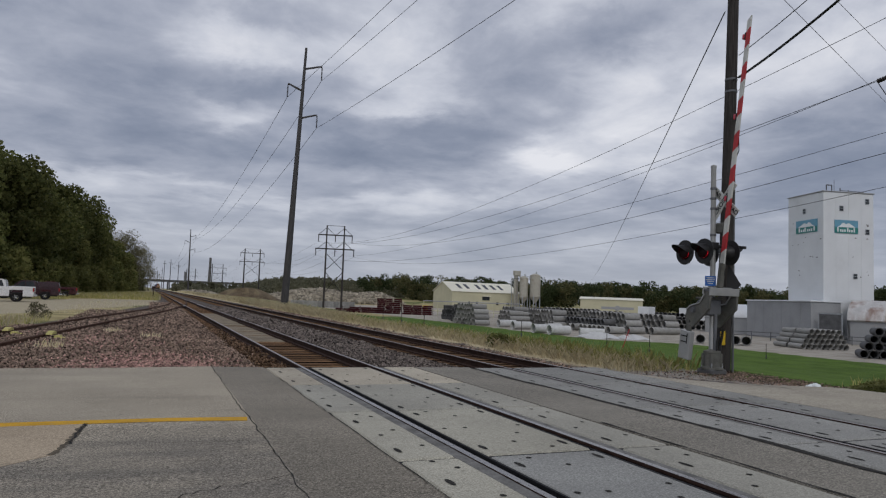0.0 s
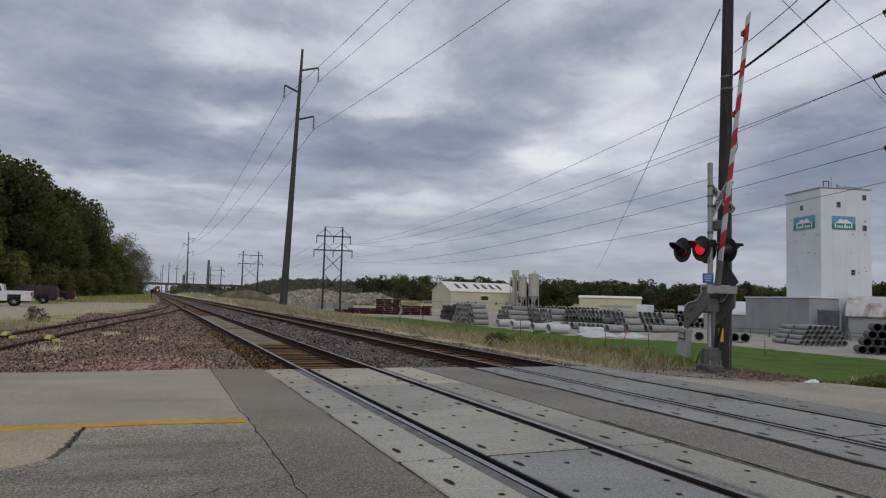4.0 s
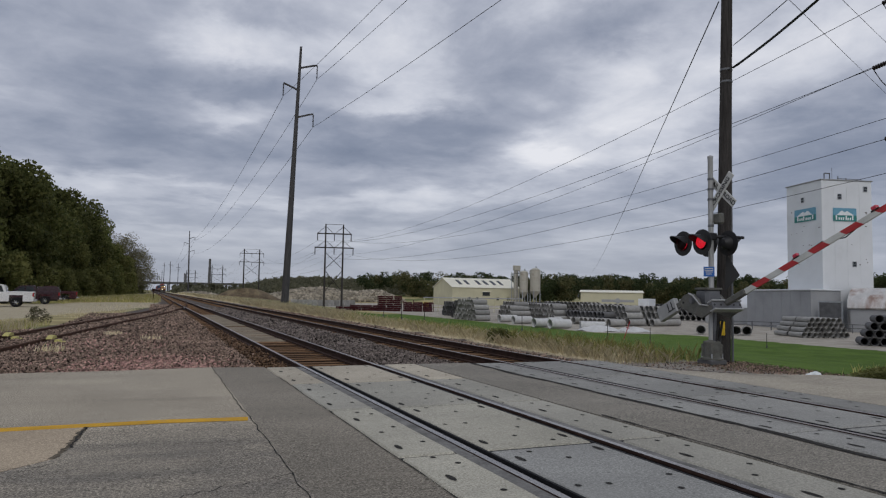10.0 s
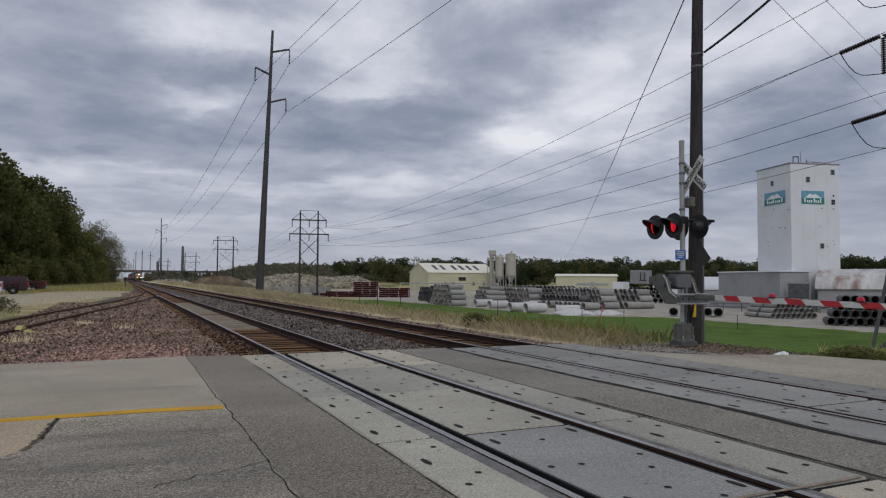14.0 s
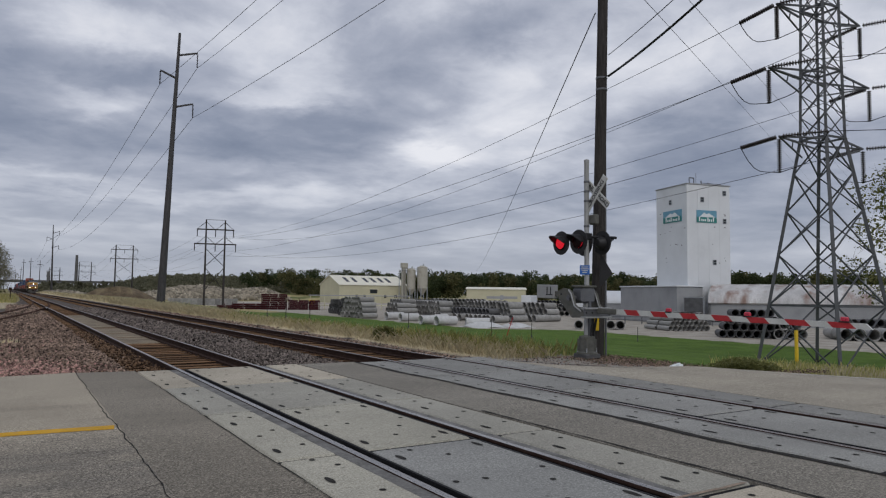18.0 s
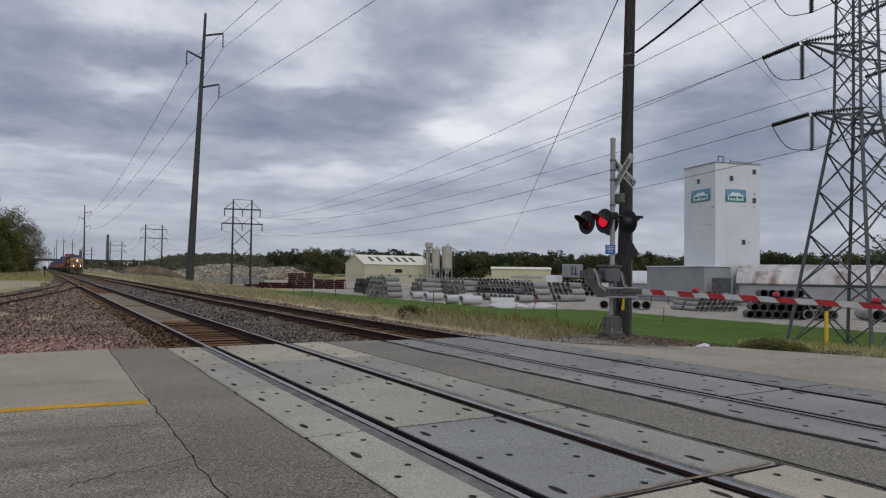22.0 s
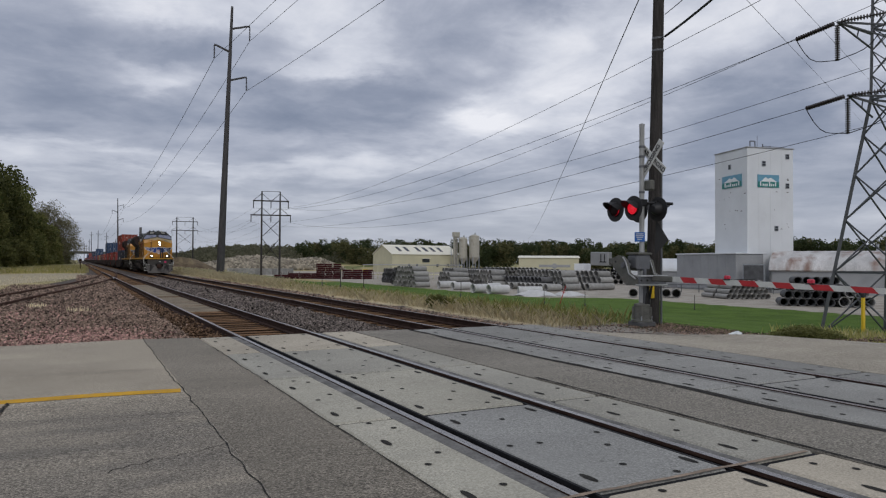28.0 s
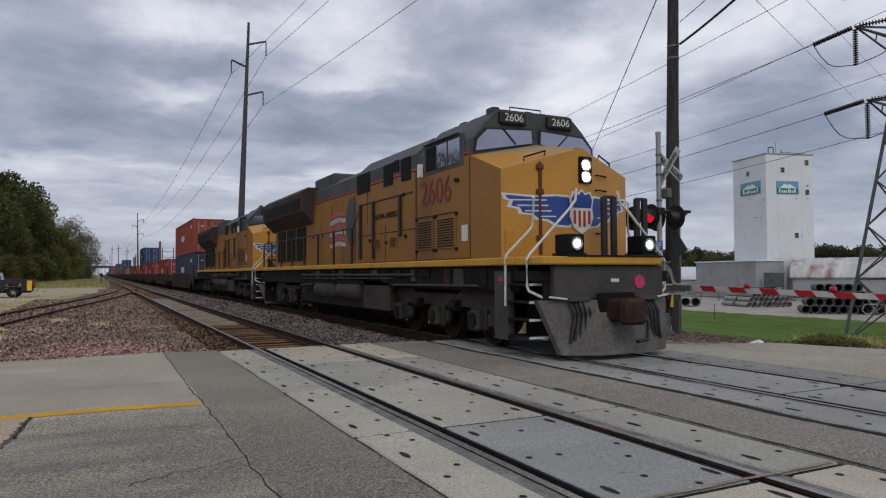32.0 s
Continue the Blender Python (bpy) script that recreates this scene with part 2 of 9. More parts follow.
    if per_object:
        oi = t.nodes.new("ShaderNodeObjectInfo")
        col = mix("MULTIPLY", 1.0, col, mix("MIX", oi.outputs["Random"], (1 - per_object,) * 3, (1 + per_object,) * 3))
    L(col, b.inputs["Base Color"])
    b.inputs["Roughness"].default_value = 0.88
    b.inputs["Specular IOR Level"].default_value = 0.12
    bp = t.nodes.new("ShaderNodeBump")
    bp.inputs["Strength"].default_value, bp.inputs["Distance"].default_value = 0.2 + speckle * 0.5, 0.006
    L(chips, bp.inputs["Height"])
    L(bp.outputs[0], b.inputs["Normal"])
    return m


# near-black tie sides: creosote, with the shade between ties put into the colour
M_TIE_SIDE = material("shaded_creosote_tie_side", (0.03, 0.02, 0.014), 0.9, 0, 0.4, 6, 30, 0.4)
M_PANEL_T2 = road_material("grey_crossing_panel", (0.275, 0.272, 0.252), 0.2, (0.19, 0.187, 0.178), per_object=0.1)
M_PYLON = material("weathered_pylon_steel", (0.11, 0.114, 0.122), 0.6, 0.3, 0.2, 2, 30, 0.06)
M_XBUCK = material("aged_white_sign_sheeting", (0.56, 0.565, 0.54), 0.6, 0, 0.1, 5, 60, 0.03, stain=0.2, stain_col=(0.25, 0.24, 0.22))
M_BALLAST_RUST = material("rust_stained_ballast", (0.15, 0.095, 0.06), 0.92, 0, 0.3, 0.8, 12, 0.3, island=0.9)
M_JOINT = material("rust_brown_joint", (0.30, 0.235, 0.18), 0.9, 0, 0.3, 5, 50, 0.2)
M_MECH = material("dull_olive_machine_steel", (0.15, 0.15, 0.135), 0.7, 0.2, 0.3, 4, 40, 0.08, stain=0.35, stain_col=(0.075, 0.06, 0.045), stain_scale=4)
M_RAIL = material("rail_side_steel", (0.045, 0.026, 0.02), 0.8, 0.0, 0.35, 4, 60)
M_RAILTOP = material("rail_head_steel", (0.22, 0.18, 0.16), 0.32, 0.6, 0.25, 2, 30, 0.05, stretch=(8, 0.3, 1), spec=0.4)
M_RAILSHINE = material("polished_rail_head", (0.32, 0.305, 0.295), 0.36, 0.8, 0.2, 2, 30, 0.03, stretch=(8, 0.3, 1))
M_RAIL_RUST = material("rusty_spur_rail", (0.105, 0.058, 0.04), 0.85, 0.0, 0.35, 3, 50)
M_TIE = material("weathered_tie_wood", (0.16, 0.093, 0.05), 0.9, 0, 0.45, 6, 30, 0.5, per_object=0.5, stretch=(0.6, 6, 3))
M_BALLAST = material("ballast_stone", (0.225, 0.162, 0.125), 0.92, 0, 0.3, 0.6, 12, 0.3, island=0.97)
M_BALLAST_GREY = material("dark_grey_ballast_stone", (0.155, 0.13, 0.115), 0.92, 0, 0.3, 0.6, 12, 0.3, island=0.97)
M_BALLAST_PINK = material("pink_ballast_stone", (0.40, 0.24, 0.205), 0.92, 0, 0.25, 0.8, 12, 0.3, island=0.8)
M_CONC = road_material("worn_concrete", (0.36, 0.317, 0.248), 0.5, (0.18, 0.163, 0.138), worn=(-2.0, 7.2))
M_CONC_WARM = road_material("warm_patch_concrete", (0.40, 0.325, 0.235), 0.2, (0.27, 0.22, 0.17))
M_ASPH = road_material("aged_asphalt", (0.235, 0.21, 0.17), 0.42, (0.175, 0.157, 0.128), worn=(-2.0, 6.0))
M_ASPH_LIGHT = road_material("bleached_asphalt", (0.23, 0.212, 0.178), 0.38, (0.15, 0.142, 0.125))
M_ASPH_PALE = road_material("sandy_bleached_asphalt", (0.36, 0.325, 0.262), 0.3, (0.22, 0.2, 0.165))
M_PANEL_MID = road_material("mid_grey_crossing_panel", (0.335, 0.322, 0.275), 0.18, (0.235, 0.226, 0.2), per_object=0.08)
M_PANEL = road_material("crossing_panel_concrete", (0.42, 0.40, 0.33), 0.2, (0.30, 0.285, 0.245), per_object=0.1)
M_PANEL_DK = road_material("dark_crossing_panel", (0.268, 0.267, 0.25), 0.2, (0.185, 0.185, 0.178), per_object=0.1)
M_PANEL_SAND = road_material("sandy_crossing_panel", (0.44, 0.395, 0.315), 0.16, (0.32, 0.28, 0.22), per_object=0.08)
M_RUBBER = material("black_rubber_flange", (0.02, 0.02, 0.022), 0.7, 0, 0.3, 4, 40)
M_RUBBER_GREY = material("dusty_rubber_strip", (0.19, 0.186, 0.176), 0.85, 0, 0.4, 4, 40)
M_YLINE = material("worn_yellow_road_paint", (0.62, 0.35, 0.035), 0.8, 0, 0.2, 2, 70, 0.3, stain=0.22, stain_col=(0.36, 0.28, 0.15), stain_scale=9)
M_WLINE = material("worn_white_road_paint", (0.6, 0.6, 0.57), 0.8, 0, 0.2, 2, 60, 0.2, stain=0.4, stain_col=(0.3, 0.3, 0.28), stain_scale=3)
M_CRACK = material("dark_joint_filler", (0.035, 0.033, 0.03), 0.9, 0, 0.3, 8, 60)
M_GALV = material("galvanised_steel", (0.42, 0.44, 0.46), 0.5, 0.7, 0.18, 3, 40, 0.08)
M_GALV_DK = material("weathered_lattice_steel", (0.17, 0.175, 0.185), 0.6, 0.6, 0.25, 2, 30, 0.08)
M_ALU = material("dull_aluminium", (0.40, 0.405, 0.40), 0.55, 0.5, 0.12, 5, 60, 0.05)
M_POLE = material("weathered_pole_wood", (0.06, 0.055, 0.052), 0.9, 0, 0.4, 4, 40, 0.5, stretch=(6, 6, 0.4))
M_STEELPOLE = material("dark_weathering_steel_pole", (0.09, 0.086, 0.088), 0.7, 0.3, 0.3, 3, 30, 0.15, stretch=(4, 4, 0.4))
M_BLACK = material("black_paint", (0.012, 0.012, 0.013), 0.55, 0, 0.3, 4, 50, 0.05)
M_WIRE = material("black_cable", (0.02, 0.02, 0.022), 0.6, 0.2, 0.1, 2, 20, 0)
M_INSUL = material("brown_porcelain", (0.03, 0.022, 0.022), 0.3, 0, 0.2, 6, 30, 0)
M_RED = material("red_reflective_sheeting", (0.42, 0.02, 0.025), 0.45, 0, 0.15, 5, 60, 0.03)
M_WHITE = material("white_reflective_sheeting", (0.55, 0.56, 0.53), 0.5, 0, 0.1, 5, 60, 0.03, stain=0.2, stain_col=(0.38, 0.37, 0.34))
M_BLUE = material("blue_sign_sheeting", (0.02, 0.12, 0.42), 0.45, 0, 0.1, 5, 40, 0.02)
M_YELLOW = material("yellow_marker_plastic", (0.72, 0.48, 0.02), 0.5, 0, 0.1, 5, 40, 0.04)
M_YDERAIL = material("chipped_yellow_steel", (0.50, 0.45, 0.17), 0.7, 0.0, 0.25, 10, 40, 0.1, stain=0.5, stain_col=(0.22, 0.17, 0.09), stain_scale=7)
M_LENS_OFF = material("dark_red_lens", (0.012, 0.002, 0.0025), 0.5, 0, 0.1, 4, 30, 0, spec=0.2)
M_LENS_ON = material("lit_red_lens", (0.5, 0.01, 0.015), 0.3, 0, 0.1, 4, 30, 0, emit=((1.0, 0.015, 0.04), 0.55))
M_PIPE = material("grey_precast_concrete", (0.32, 0.315, 0.30), 0.88, 0, 0.2, 1.6, 40, 0.2, per_object=0.22, stain=0.2, stain_col=(0.22, 0.22, 0.21))
M_PIPE_DK = material("dark_cast_concrete", (0.13, 0.13, 0.132), 0.88, 0, 0.25, 1.6, 40, 0.2, per_object=0.25)
M_PIPE_LT = material("pale_new_concrete", (0.56, 0.56, 0.55), 0.85, 0, 0.12, 1.6, 40, 0.15, per_object=0.1)
M_SILO = material("white_metal_cladding", (0.70, 0.72, 0.735), 0.55, 0.1, 0.06, 0.4, 20, 0.03, stain=0.12, stain_col=(0.45, 0.46, 0.46), stain_scale=0.25)
M_SILOGREY = material("grimy_beige_steel", (0.46, 0.44, 0.375), 0.65, 0.2, 0.2, 0.5, 15, 0.05, stain=0.4, stain_col=(0.2, 0.17, 0.13), stain_scale=0.5)
M_CREAM = material("cream_metal_cladding", (0.56, 0.53, 0.37), 0.6, 0.1, 0.08, 0.3, 15, 0.05)
M_CREAM_ROOF = material("pale_metal_roof", (0.78, 0.75, 0.62), 0.5, 0.2, 0.06, 0.3, 15, 0.04)
M_DARKGLASS = material("dark_window_glass", (0.03, 0.035, 0.04), 0.12, 0, 0.1, 2, 20, 0)
M_GREYCLAD = material("grey_painted_cladding", (0.35, 0.357, 0.365), 0.7, 0, 0.16, 0.3, 20, 0.05, stain=0.3, stain_col=(0.2, 0.21, 0.22), stain_scale=0.3)
M_RUSTROOF = material("rusted_galvanised_roof", (0.58, 0.57, 0.56), 0.7, 0.2, 0.25, 0.35, 10, 0.1, stain=0.6, stain_col=(0.20, 0.095, 0.055), stain_scale=0.45, stretch=(1.6, 1, 0.3))
M_TEAL = material("teal_sign_panel", (0.02, 0.20, 0.18), 0.5, 0, 0.1, 2, 20, 0)
M_SKYSIGN = material("pale_blue_sign_panel", (0.13, 0.33, 0.45), 0.5, 0, 0.1, 2, 20, 0)
M_SIGNWHITE = material("white_sign_shape", (0.75, 0.78, 0.78), 0.5, 0, 0.05, 2, 20, 0)
M_MAROON = material("maroon_steel", (0.065, 0.017, 0.02), 0.6, 0.2, 0.3, 1, 20, 0.05, island=0.2)
M_ROCK = material("broken_concrete_rubble", (0.31, 0.275, 0.215), 0.92, 0, 0.25, 0.3, 5, 0.3, island=0.5)
M_BARK = material("grey_brown_bark", (0.09, 0.07, 0.055), 0.95, 0, 0.35, 2, 20, 0.6, stretch=(3, 3, 0.6))


def leaf_material(name, a, c, rough=0.65):
    m = bpy.data.materials.new(name)
    m.use_nodes = True
    t = m.node_tree
    b = t.nodes["Principled BSDF"]
    gi, oi = t.nodes.new("ShaderNodeNewGeometry"), t.nodes.new("ShaderNodeObjectInfo")
    n = t.nodes.new("ShaderNodeMixRGB")
    t.links.new(gi.outputs["Random Per Island"], n.inputs[0])
    n.inputs[1].default_value, n.inputs[2].default_value = (*a, 1), (*c, 1)
    n2 = t.nodes.new("ShaderNodeMixRGB")
    n2.blend_type = "MULTIPLY"
    n2.inputs[0].default_value = 1
    ramp = t.nodes.new("ShaderNodeMapRange")
    ramp.inputs[3].default_value, ramp.inputs[4].default_value = 0.75, 1.25
    t.links.new(oi.outputs["Random"], ramp.inputs[0])
    t.links.new(n.outputs[0], n2.inputs[1])
    t.links.new(ramp.outputs[0], n2.inputs[2])
    t.links.new(n2.outputs[0], b.inputs["Base Color"])
    b.inputs["Roughness"].default_value = rough
    b.inputs["Specular IOR Level"].default_value = 0.15
    # light passes through thin leaves
    tr, ms = t.nodes.new("ShaderNodeBsdfTranslucent"), t.nodes.new("ShaderNodeMixShader")
    t.links.new(n2.outputs[0], tr.inputs[0])
    ms.inputs[0].default_value = 0.42
    t.links.new(b.outputs[0], ms.inputs[1])
    t.links.new(tr.outputs[0], ms.inputs[2])
    t.links.new(ms.outputs[0], t.nodes["Material Output"].inputs[0])
    return m


M_LEAF = leaf_material("green_leaves", (0.06, 0.075, 0.022), (0.185, 0.19, 0.066))
M_LEAF2 = leaf_material("olive_leaves", (0.095, 0.11, 0.034), (0.24, 0.23, 0.085))
M_LEAF3 = leaf_material("turning_leaves", (0.115, 0.11, 0.06), (0.24, 0.22, 0.14))
M_LEAF_FAR = leaf_material("distant_leaves", (0.034, 0.048, 0.02), (0.088, 0.108, 0.046))
M_DRYGRASS = leaf_material("dry_grass_blades", (0.78, 0.67, 0.42), (0.96, 0.87, 0.62), 0.85)
M_GREENGRASS = leaf_material("green_grass_blades", (0.31, 0.31, 0.10), (0.62, 0.55, 0.25), 0.8)
# distance haze is mixed into this greyed leaf colour
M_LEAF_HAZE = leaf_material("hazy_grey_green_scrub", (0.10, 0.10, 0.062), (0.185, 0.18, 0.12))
M_LAWN = leaf_material("mown_lawn_blades", (0.05, 0.115, 0.016), (0.085, 0.17, 0.03), 0.8)
M_LEAF_FAR2 = leaf_material("distant_olive_leaves", (0.075, 0.08, 0.034), (0.165, 0.155, 0.07))


# ---- mesh building ----
class Geo:
    """Collects vertices and faces of one mesh."""

    def __init__(self):
        self.v, self.f, self.mi = [], [], []

    def add(self, verts, faces, mi=0):
        o = len(self.v)
        self.v += [tuple(p) for p in verts]
        self.f += [tuple(i + o for i in q) for q in faces]
        self.mi += [mi] * len(faces)
        return self

    def box(self, x0, y0, z0, x1, y1, z1, m=None, mi=0):
        v = [(x, y, z) for z in (z0, z1) for y in (y0, y1) for x in (x0, x1)]
        if m is not None:
            v = [m @ Vector(p) for p in v]
        return self.add(v, [(0, 2, 3, 1), (4, 5, 7, 6), (0, 1, 5, 4), (2, 6, 7, 3), (0, 4, 6, 2), (1, 3, 7, 5)], mi)

    def cbox(self, x0, y0, z0, x1, y1, z1, b=0.02, m=None, mi=0):
        """A box with chamfered edges."""
        c, h = Vector(((x0 + x1) / 2, (y0 + y1) / 2, (z0 + z1) / 2)), ((x1 - x0) / 2, (y1 - y0) / 2, (z1 - z0) / 2)
        b = min(b, *[q * 0.45 for q in h])
        v, idx = [], {}
        for sx in (-1, 1):
            for sy in (-1, 1):
                for sz in (-1, 1):
                    for a in range(3):
                        p = [sx * (h[0] - b), sy * (h[1] - b), sz * (h[2] - b)]
                        p[a] = (sx, sy, sz)[a] * h[a]
                        idx[(sx, sy, sz, a)] = len(v)
                        q = c + Vector(p)
                        v.append(m @ q if m is not None else q)
        f = []
        for a in range(3):
            o1, o2 = (a + 1) % 3, (a + 2) % 3
            for s in (-1, 1):
                q = []
                for u, w in ((-1, -1), (1, -1), (1, 1), (-1, 1)):
                    k = [0, 0, 0]
                    k[a], k[o1], k[o2] = s, u, w
                    q.append(idx[(*k, a)])
                f.append(tuple(q if s > 0 else q[::-1]))
        for a in range(3):
            o1, o2 = (a + 1) % 3, (a + 2) % 3
            for u in (-1, 1):
                for w in (-1, 1):
                    def key(sa, ax):
                        k = [0, 0, 0]
                        k[a], k[o1], k[o2] = sa, u, w
                        return idx[(*k, ax)]
                    q = (key(-1, o1), key(1, o1), key(1, o2), key(-1, o2))
                    f.append(q if u * w > 0 else q[::-1])
        for sx in (-1, 1):
            for sy in (-1, 1):
                for sz in (-1, 1):
                    q = tuple(idx[(sx, sy, sz, a)] for a in range(3))
                    f.append(q if sx * sy * sz > 0 else q[::-1])
        return self.add(v, f, mi)

    def cyl(self, p0, p1, r0, r1=None, n=12, caps=True, mi=0):
        r1 = r0 if r1 is None else r1
        p0, p1 = Vector(p0), Vector(p1)
        d = (p1 - p0).normalized()
        a = d.orthogonal().normalized()
        b = d.cross(a)
        v = []
        for p, r in ((p0, r0), (p1, r1)):
            v += [p + (a * math.cos(2 * math.pi * i / n) + b * math.sin(2 * math.pi * i / n)) * r for i in range(n)]
        f = [(i, (i + 1) % n, n + (i + 1) % n, n + i) for i in range(n)]
        if caps:
            f += [tuple(range(n))[::-1], tuple(range(n, 2 * n))]
        return self.add(v, f, mi)

    def lathe(self, p0, axis, profile, n=16, mi=0, closed=False):
        """Turns (radius, along) pairs about an axis."""
        p0, d = Vector(p0), Vector(axis).normalized()
        a = d.orthogonal().normalized()
        b = d.cross(a)
        v, f = [], []
        for r, h in profile:
            v += [p0 + d * h + (a * math.cos(2 * math.pi * i / n) + b * math.sin(2 * math.pi * i / n)) * r for i in range(n)]
        k = len(profile)
        for j in range(k if closed else k - 1):
            j2 = (j + 1) % k
            f += [(j * n + i, j * n + (i + 1) % n, j2 * n + (i + 1) % n, j2 * n + i) for i in range(n)]
        return self.add(v, f, mi)

    def prism(self, poly, axis, a0, a1, mi=0, m=None):
        """A flat outline drawn through along x, y or z."""
        def at(u, w, a):
            q = {"x": (a, u, w), "y": (u, a, w), "z": (u, w, a)}[axis]
            return m @ Vector(q) if m is not None else q
        n = len(poly)
        v = [at(u, w, a0) for u, w in poly] + [at(u, w, a1) for u, w in poly]
        f = [(i, (i + 1) % n, n + (i + 1) % n, n + i) for i in range(n)] + [tuple(range(n))[::-1], tuple(range(n, 2 * n))]
        return self.add(v, f, mi)

    def tube(self, pts, r, n=6, mi=0):
        pts = [Vector(p) for p in pts]
        v, f = [], []
        for i, p in enumerate(pts):
            d = (pts[min(i + 1, len(pts) - 1)] - pts[max(i - 1, 0)]).normalized()
            a = Vector((0, 0, 1)).cross(d)
            a = a.normalized() if a.length > 1e-3 else Vector((1, 0, 0))
            b = d.cross(a)
            v += [p + (a * math.cos(2 * math.pi * k / n) + b * math.sin(2 * math.pi * k / n)) * r for k in range(n)]
        for i in range(len(pts) - 1):
            f += [(i * n + k, i * n + (k + 1) % n, (i + 1) * n + (k + 1) % n, (i + 1) * n + k) for k in range(n)]
        f += [tuple(range(n))[::-1], tuple(range((len(pts) - 1) * n, len(pts) * n))]
        return self.add(v, f, mi)

    def bar(self, p0, p1, w, h=None, mi=0):
        """A square bar between two points."""
        h = w if h is None else h
        p0, p1 = Vector(p0), Vector(p1)
        d = (p1 - p0).normalized()
        a = Vector((0, 0, 1)).cross(d)
        a = a.normalized() if a.length > 1e-3 else Vector((1, 0, 0))
        b = d.cross(a)
        v = [p + a * (w / 2 * s) + b * (h / 2 * u) for p in (p0, p1) for s, u in ((-1, -1), (1, -1), (1, 1), (-1, 1))]
        return self.add(v, [(0, 1, 5, 4), (1, 2, 6, 5), (2, 3, 7, 6), (3, 0, 4, 7), (3, 2, 1, 0), (4, 5, 6, 7)], mi)

    def mesh(self, name, mats, smooth=True):
        me = bpy.data.meshes.new(name)
        me.from_pydata(self.v, [], self.f)
        for mt in (mats if isinstance(mats, (list, tuple)) else [mats]):
            me.materials.append(mt)
        if any(self.mi):
            me.polygons.foreach_set("material_index", self.mi)
        if smooth and len(self.f) < 60000:
            me.shade_smooth()
            me.set_sharp_from_angle(angle=radians(32))
        me.update()
        return me


def part(name, g, mat, parent=None, label="", m=None, smooth=True):
    """One mesh object under a thing, a part or, with no parent, at top level. g: a Geo or a ready mesh."""
    ob = new(name, g.mesh(name, mat, smooth) if isinstance(g, Geo) else g)
    if parent:
        ob.parent = parent
    if m is not None:
        ob.matrix_basis = m
    if label:
        ob["label"] = label
    return ob


def thing(name, label, category, m=None, group="", kind=""):
    ob = tagged(new(name), label, category, group, kind)
    if m is not None:
        ob.matrix_basis = m
    return ob


def from_numpy(name, verts, faces, mats, mat_index=None):
    me = bpy.data.meshes.new(name)
    k = faces.shape[1]
    me.vertices.add(len(verts))
    me.vertices.foreach_set("co", verts.astype(np.float32).ravel())
    me.loops.add(faces.size)
    me.loops.foreach_set("vertex_index", faces.astype(np.int32).ravel())
    me.polygons.add(len(faces))
    me.polygons.foreach_set("loop_start", np.arange(0, faces.size, k, dtype=np.int32))
    for mt in (mats if isinstance(mats, (list, tuple)) else [mats]):
        me.materials.append(mt)
    if mat_index is not None:
        me.polygons.foreach_set("material_index", mat_index.astype(np.int32))
    me.update()
    me.validate()
    return me


def words(body, size, depth, mat, parent, m, name="lettering", label="", squeeze=1.0, bold=0.0):
    cu = bpy.data.curves.new(name, "FONT")
    cu.body, cu.size, cu.extrude, cu.align_x, cu.align_y, cu.offset = body, size, depth, "CENTER", "CENTER", bold
    tmp = bpy.data.objects.new("tmp", cu)
    scene.collection.objects.link(tmp)
    me = bpy.data.meshes.new_from_object(tmp.evaluated_get(bpy.context.evaluated_depsgraph_get()))
    bpy.data.objects.remove(tmp)
    me.materials.clear()
    me.materials.append(mat)
    me.transform(Matrix.Diagonal((squeeze, 1, 1, 1)))
    return part(name, me, mat, parent, label, m)

# ---- ground, one sheet to the horizon ----
def smooth(a, b, x):
    t = min(1, max(0, (x - a) / (b - a)))
    return t * t * (3 - 2 * t)


def road_edge(x):
    """Where the pavement ends, beyond the tracks."""
    pts = [(9.0, 13.6), (9.62, 12.35), (10.1, 11.1), (11.1, 10.35), (12.9, 9.6), (17.2, 8.9), (40, 8.6), (4000, 8.0)]
    for (a, p), (c, q) in zip(pts, pts[1:]):
        if x <= c:
            return p + (q - p) * (x - a) / (c - a)
    return 8.0


def land(x, y):
    """Height of the land: the railway stands on a low bank, the yard lies 2.2 m below it."""
    z = -min(2.2, max(0.0, 0.083 * (x - 12.6)))
    z -= 0.12
    if y > 13.7 and 1.6 < x < 10.0:
        z -= 0.09 if 5.1 < x < 6.5 or x > 9.5 or x < 2.1 else 0.2
    if y < (13.5 if x < 9.3 else road_edge(x) - 0.4):
        z -= 0.25
    z += 11 * math.exp(-((x - 105) / 80) ** 2 - ((y - 470) / 70) ** 2) * smooth(28, 75, x)
    if x < -12:
        z += 1.1 * smooth(-12, -24, x) * smooth(60, 90, y)
    return z


def axis(stops):
    out = []
    for a, b, s in stops:
        out += list(np.arange(a, b, s))
    return out + [stops[-1][1]]


gx = axis([(-2500, -300, 550), (-300, -60, 30), (-60, -16, 4), (-16, 16, 0.8), (16, 60, 2), (60, 160, 8), (160, 400, 24), (400, 3200, 560)])
gy = axis([(-600, -60, 90), (-60, 8, 4), (8, 18, 0.5), (18, 60, 2), (60, 160, 6), (160, 700, 20), (700, 4000, 660)])
gv = [(x, y, land(x, y)) for y in gy for x in gx]
nx = len(gx)
gf = [(j * nx + i, j * nx + i + 1, (j + 1) * nx + i + 1, (j + 1) * nx + i) for j in range(len(gy) - 1) for i in range(nx - 1)]


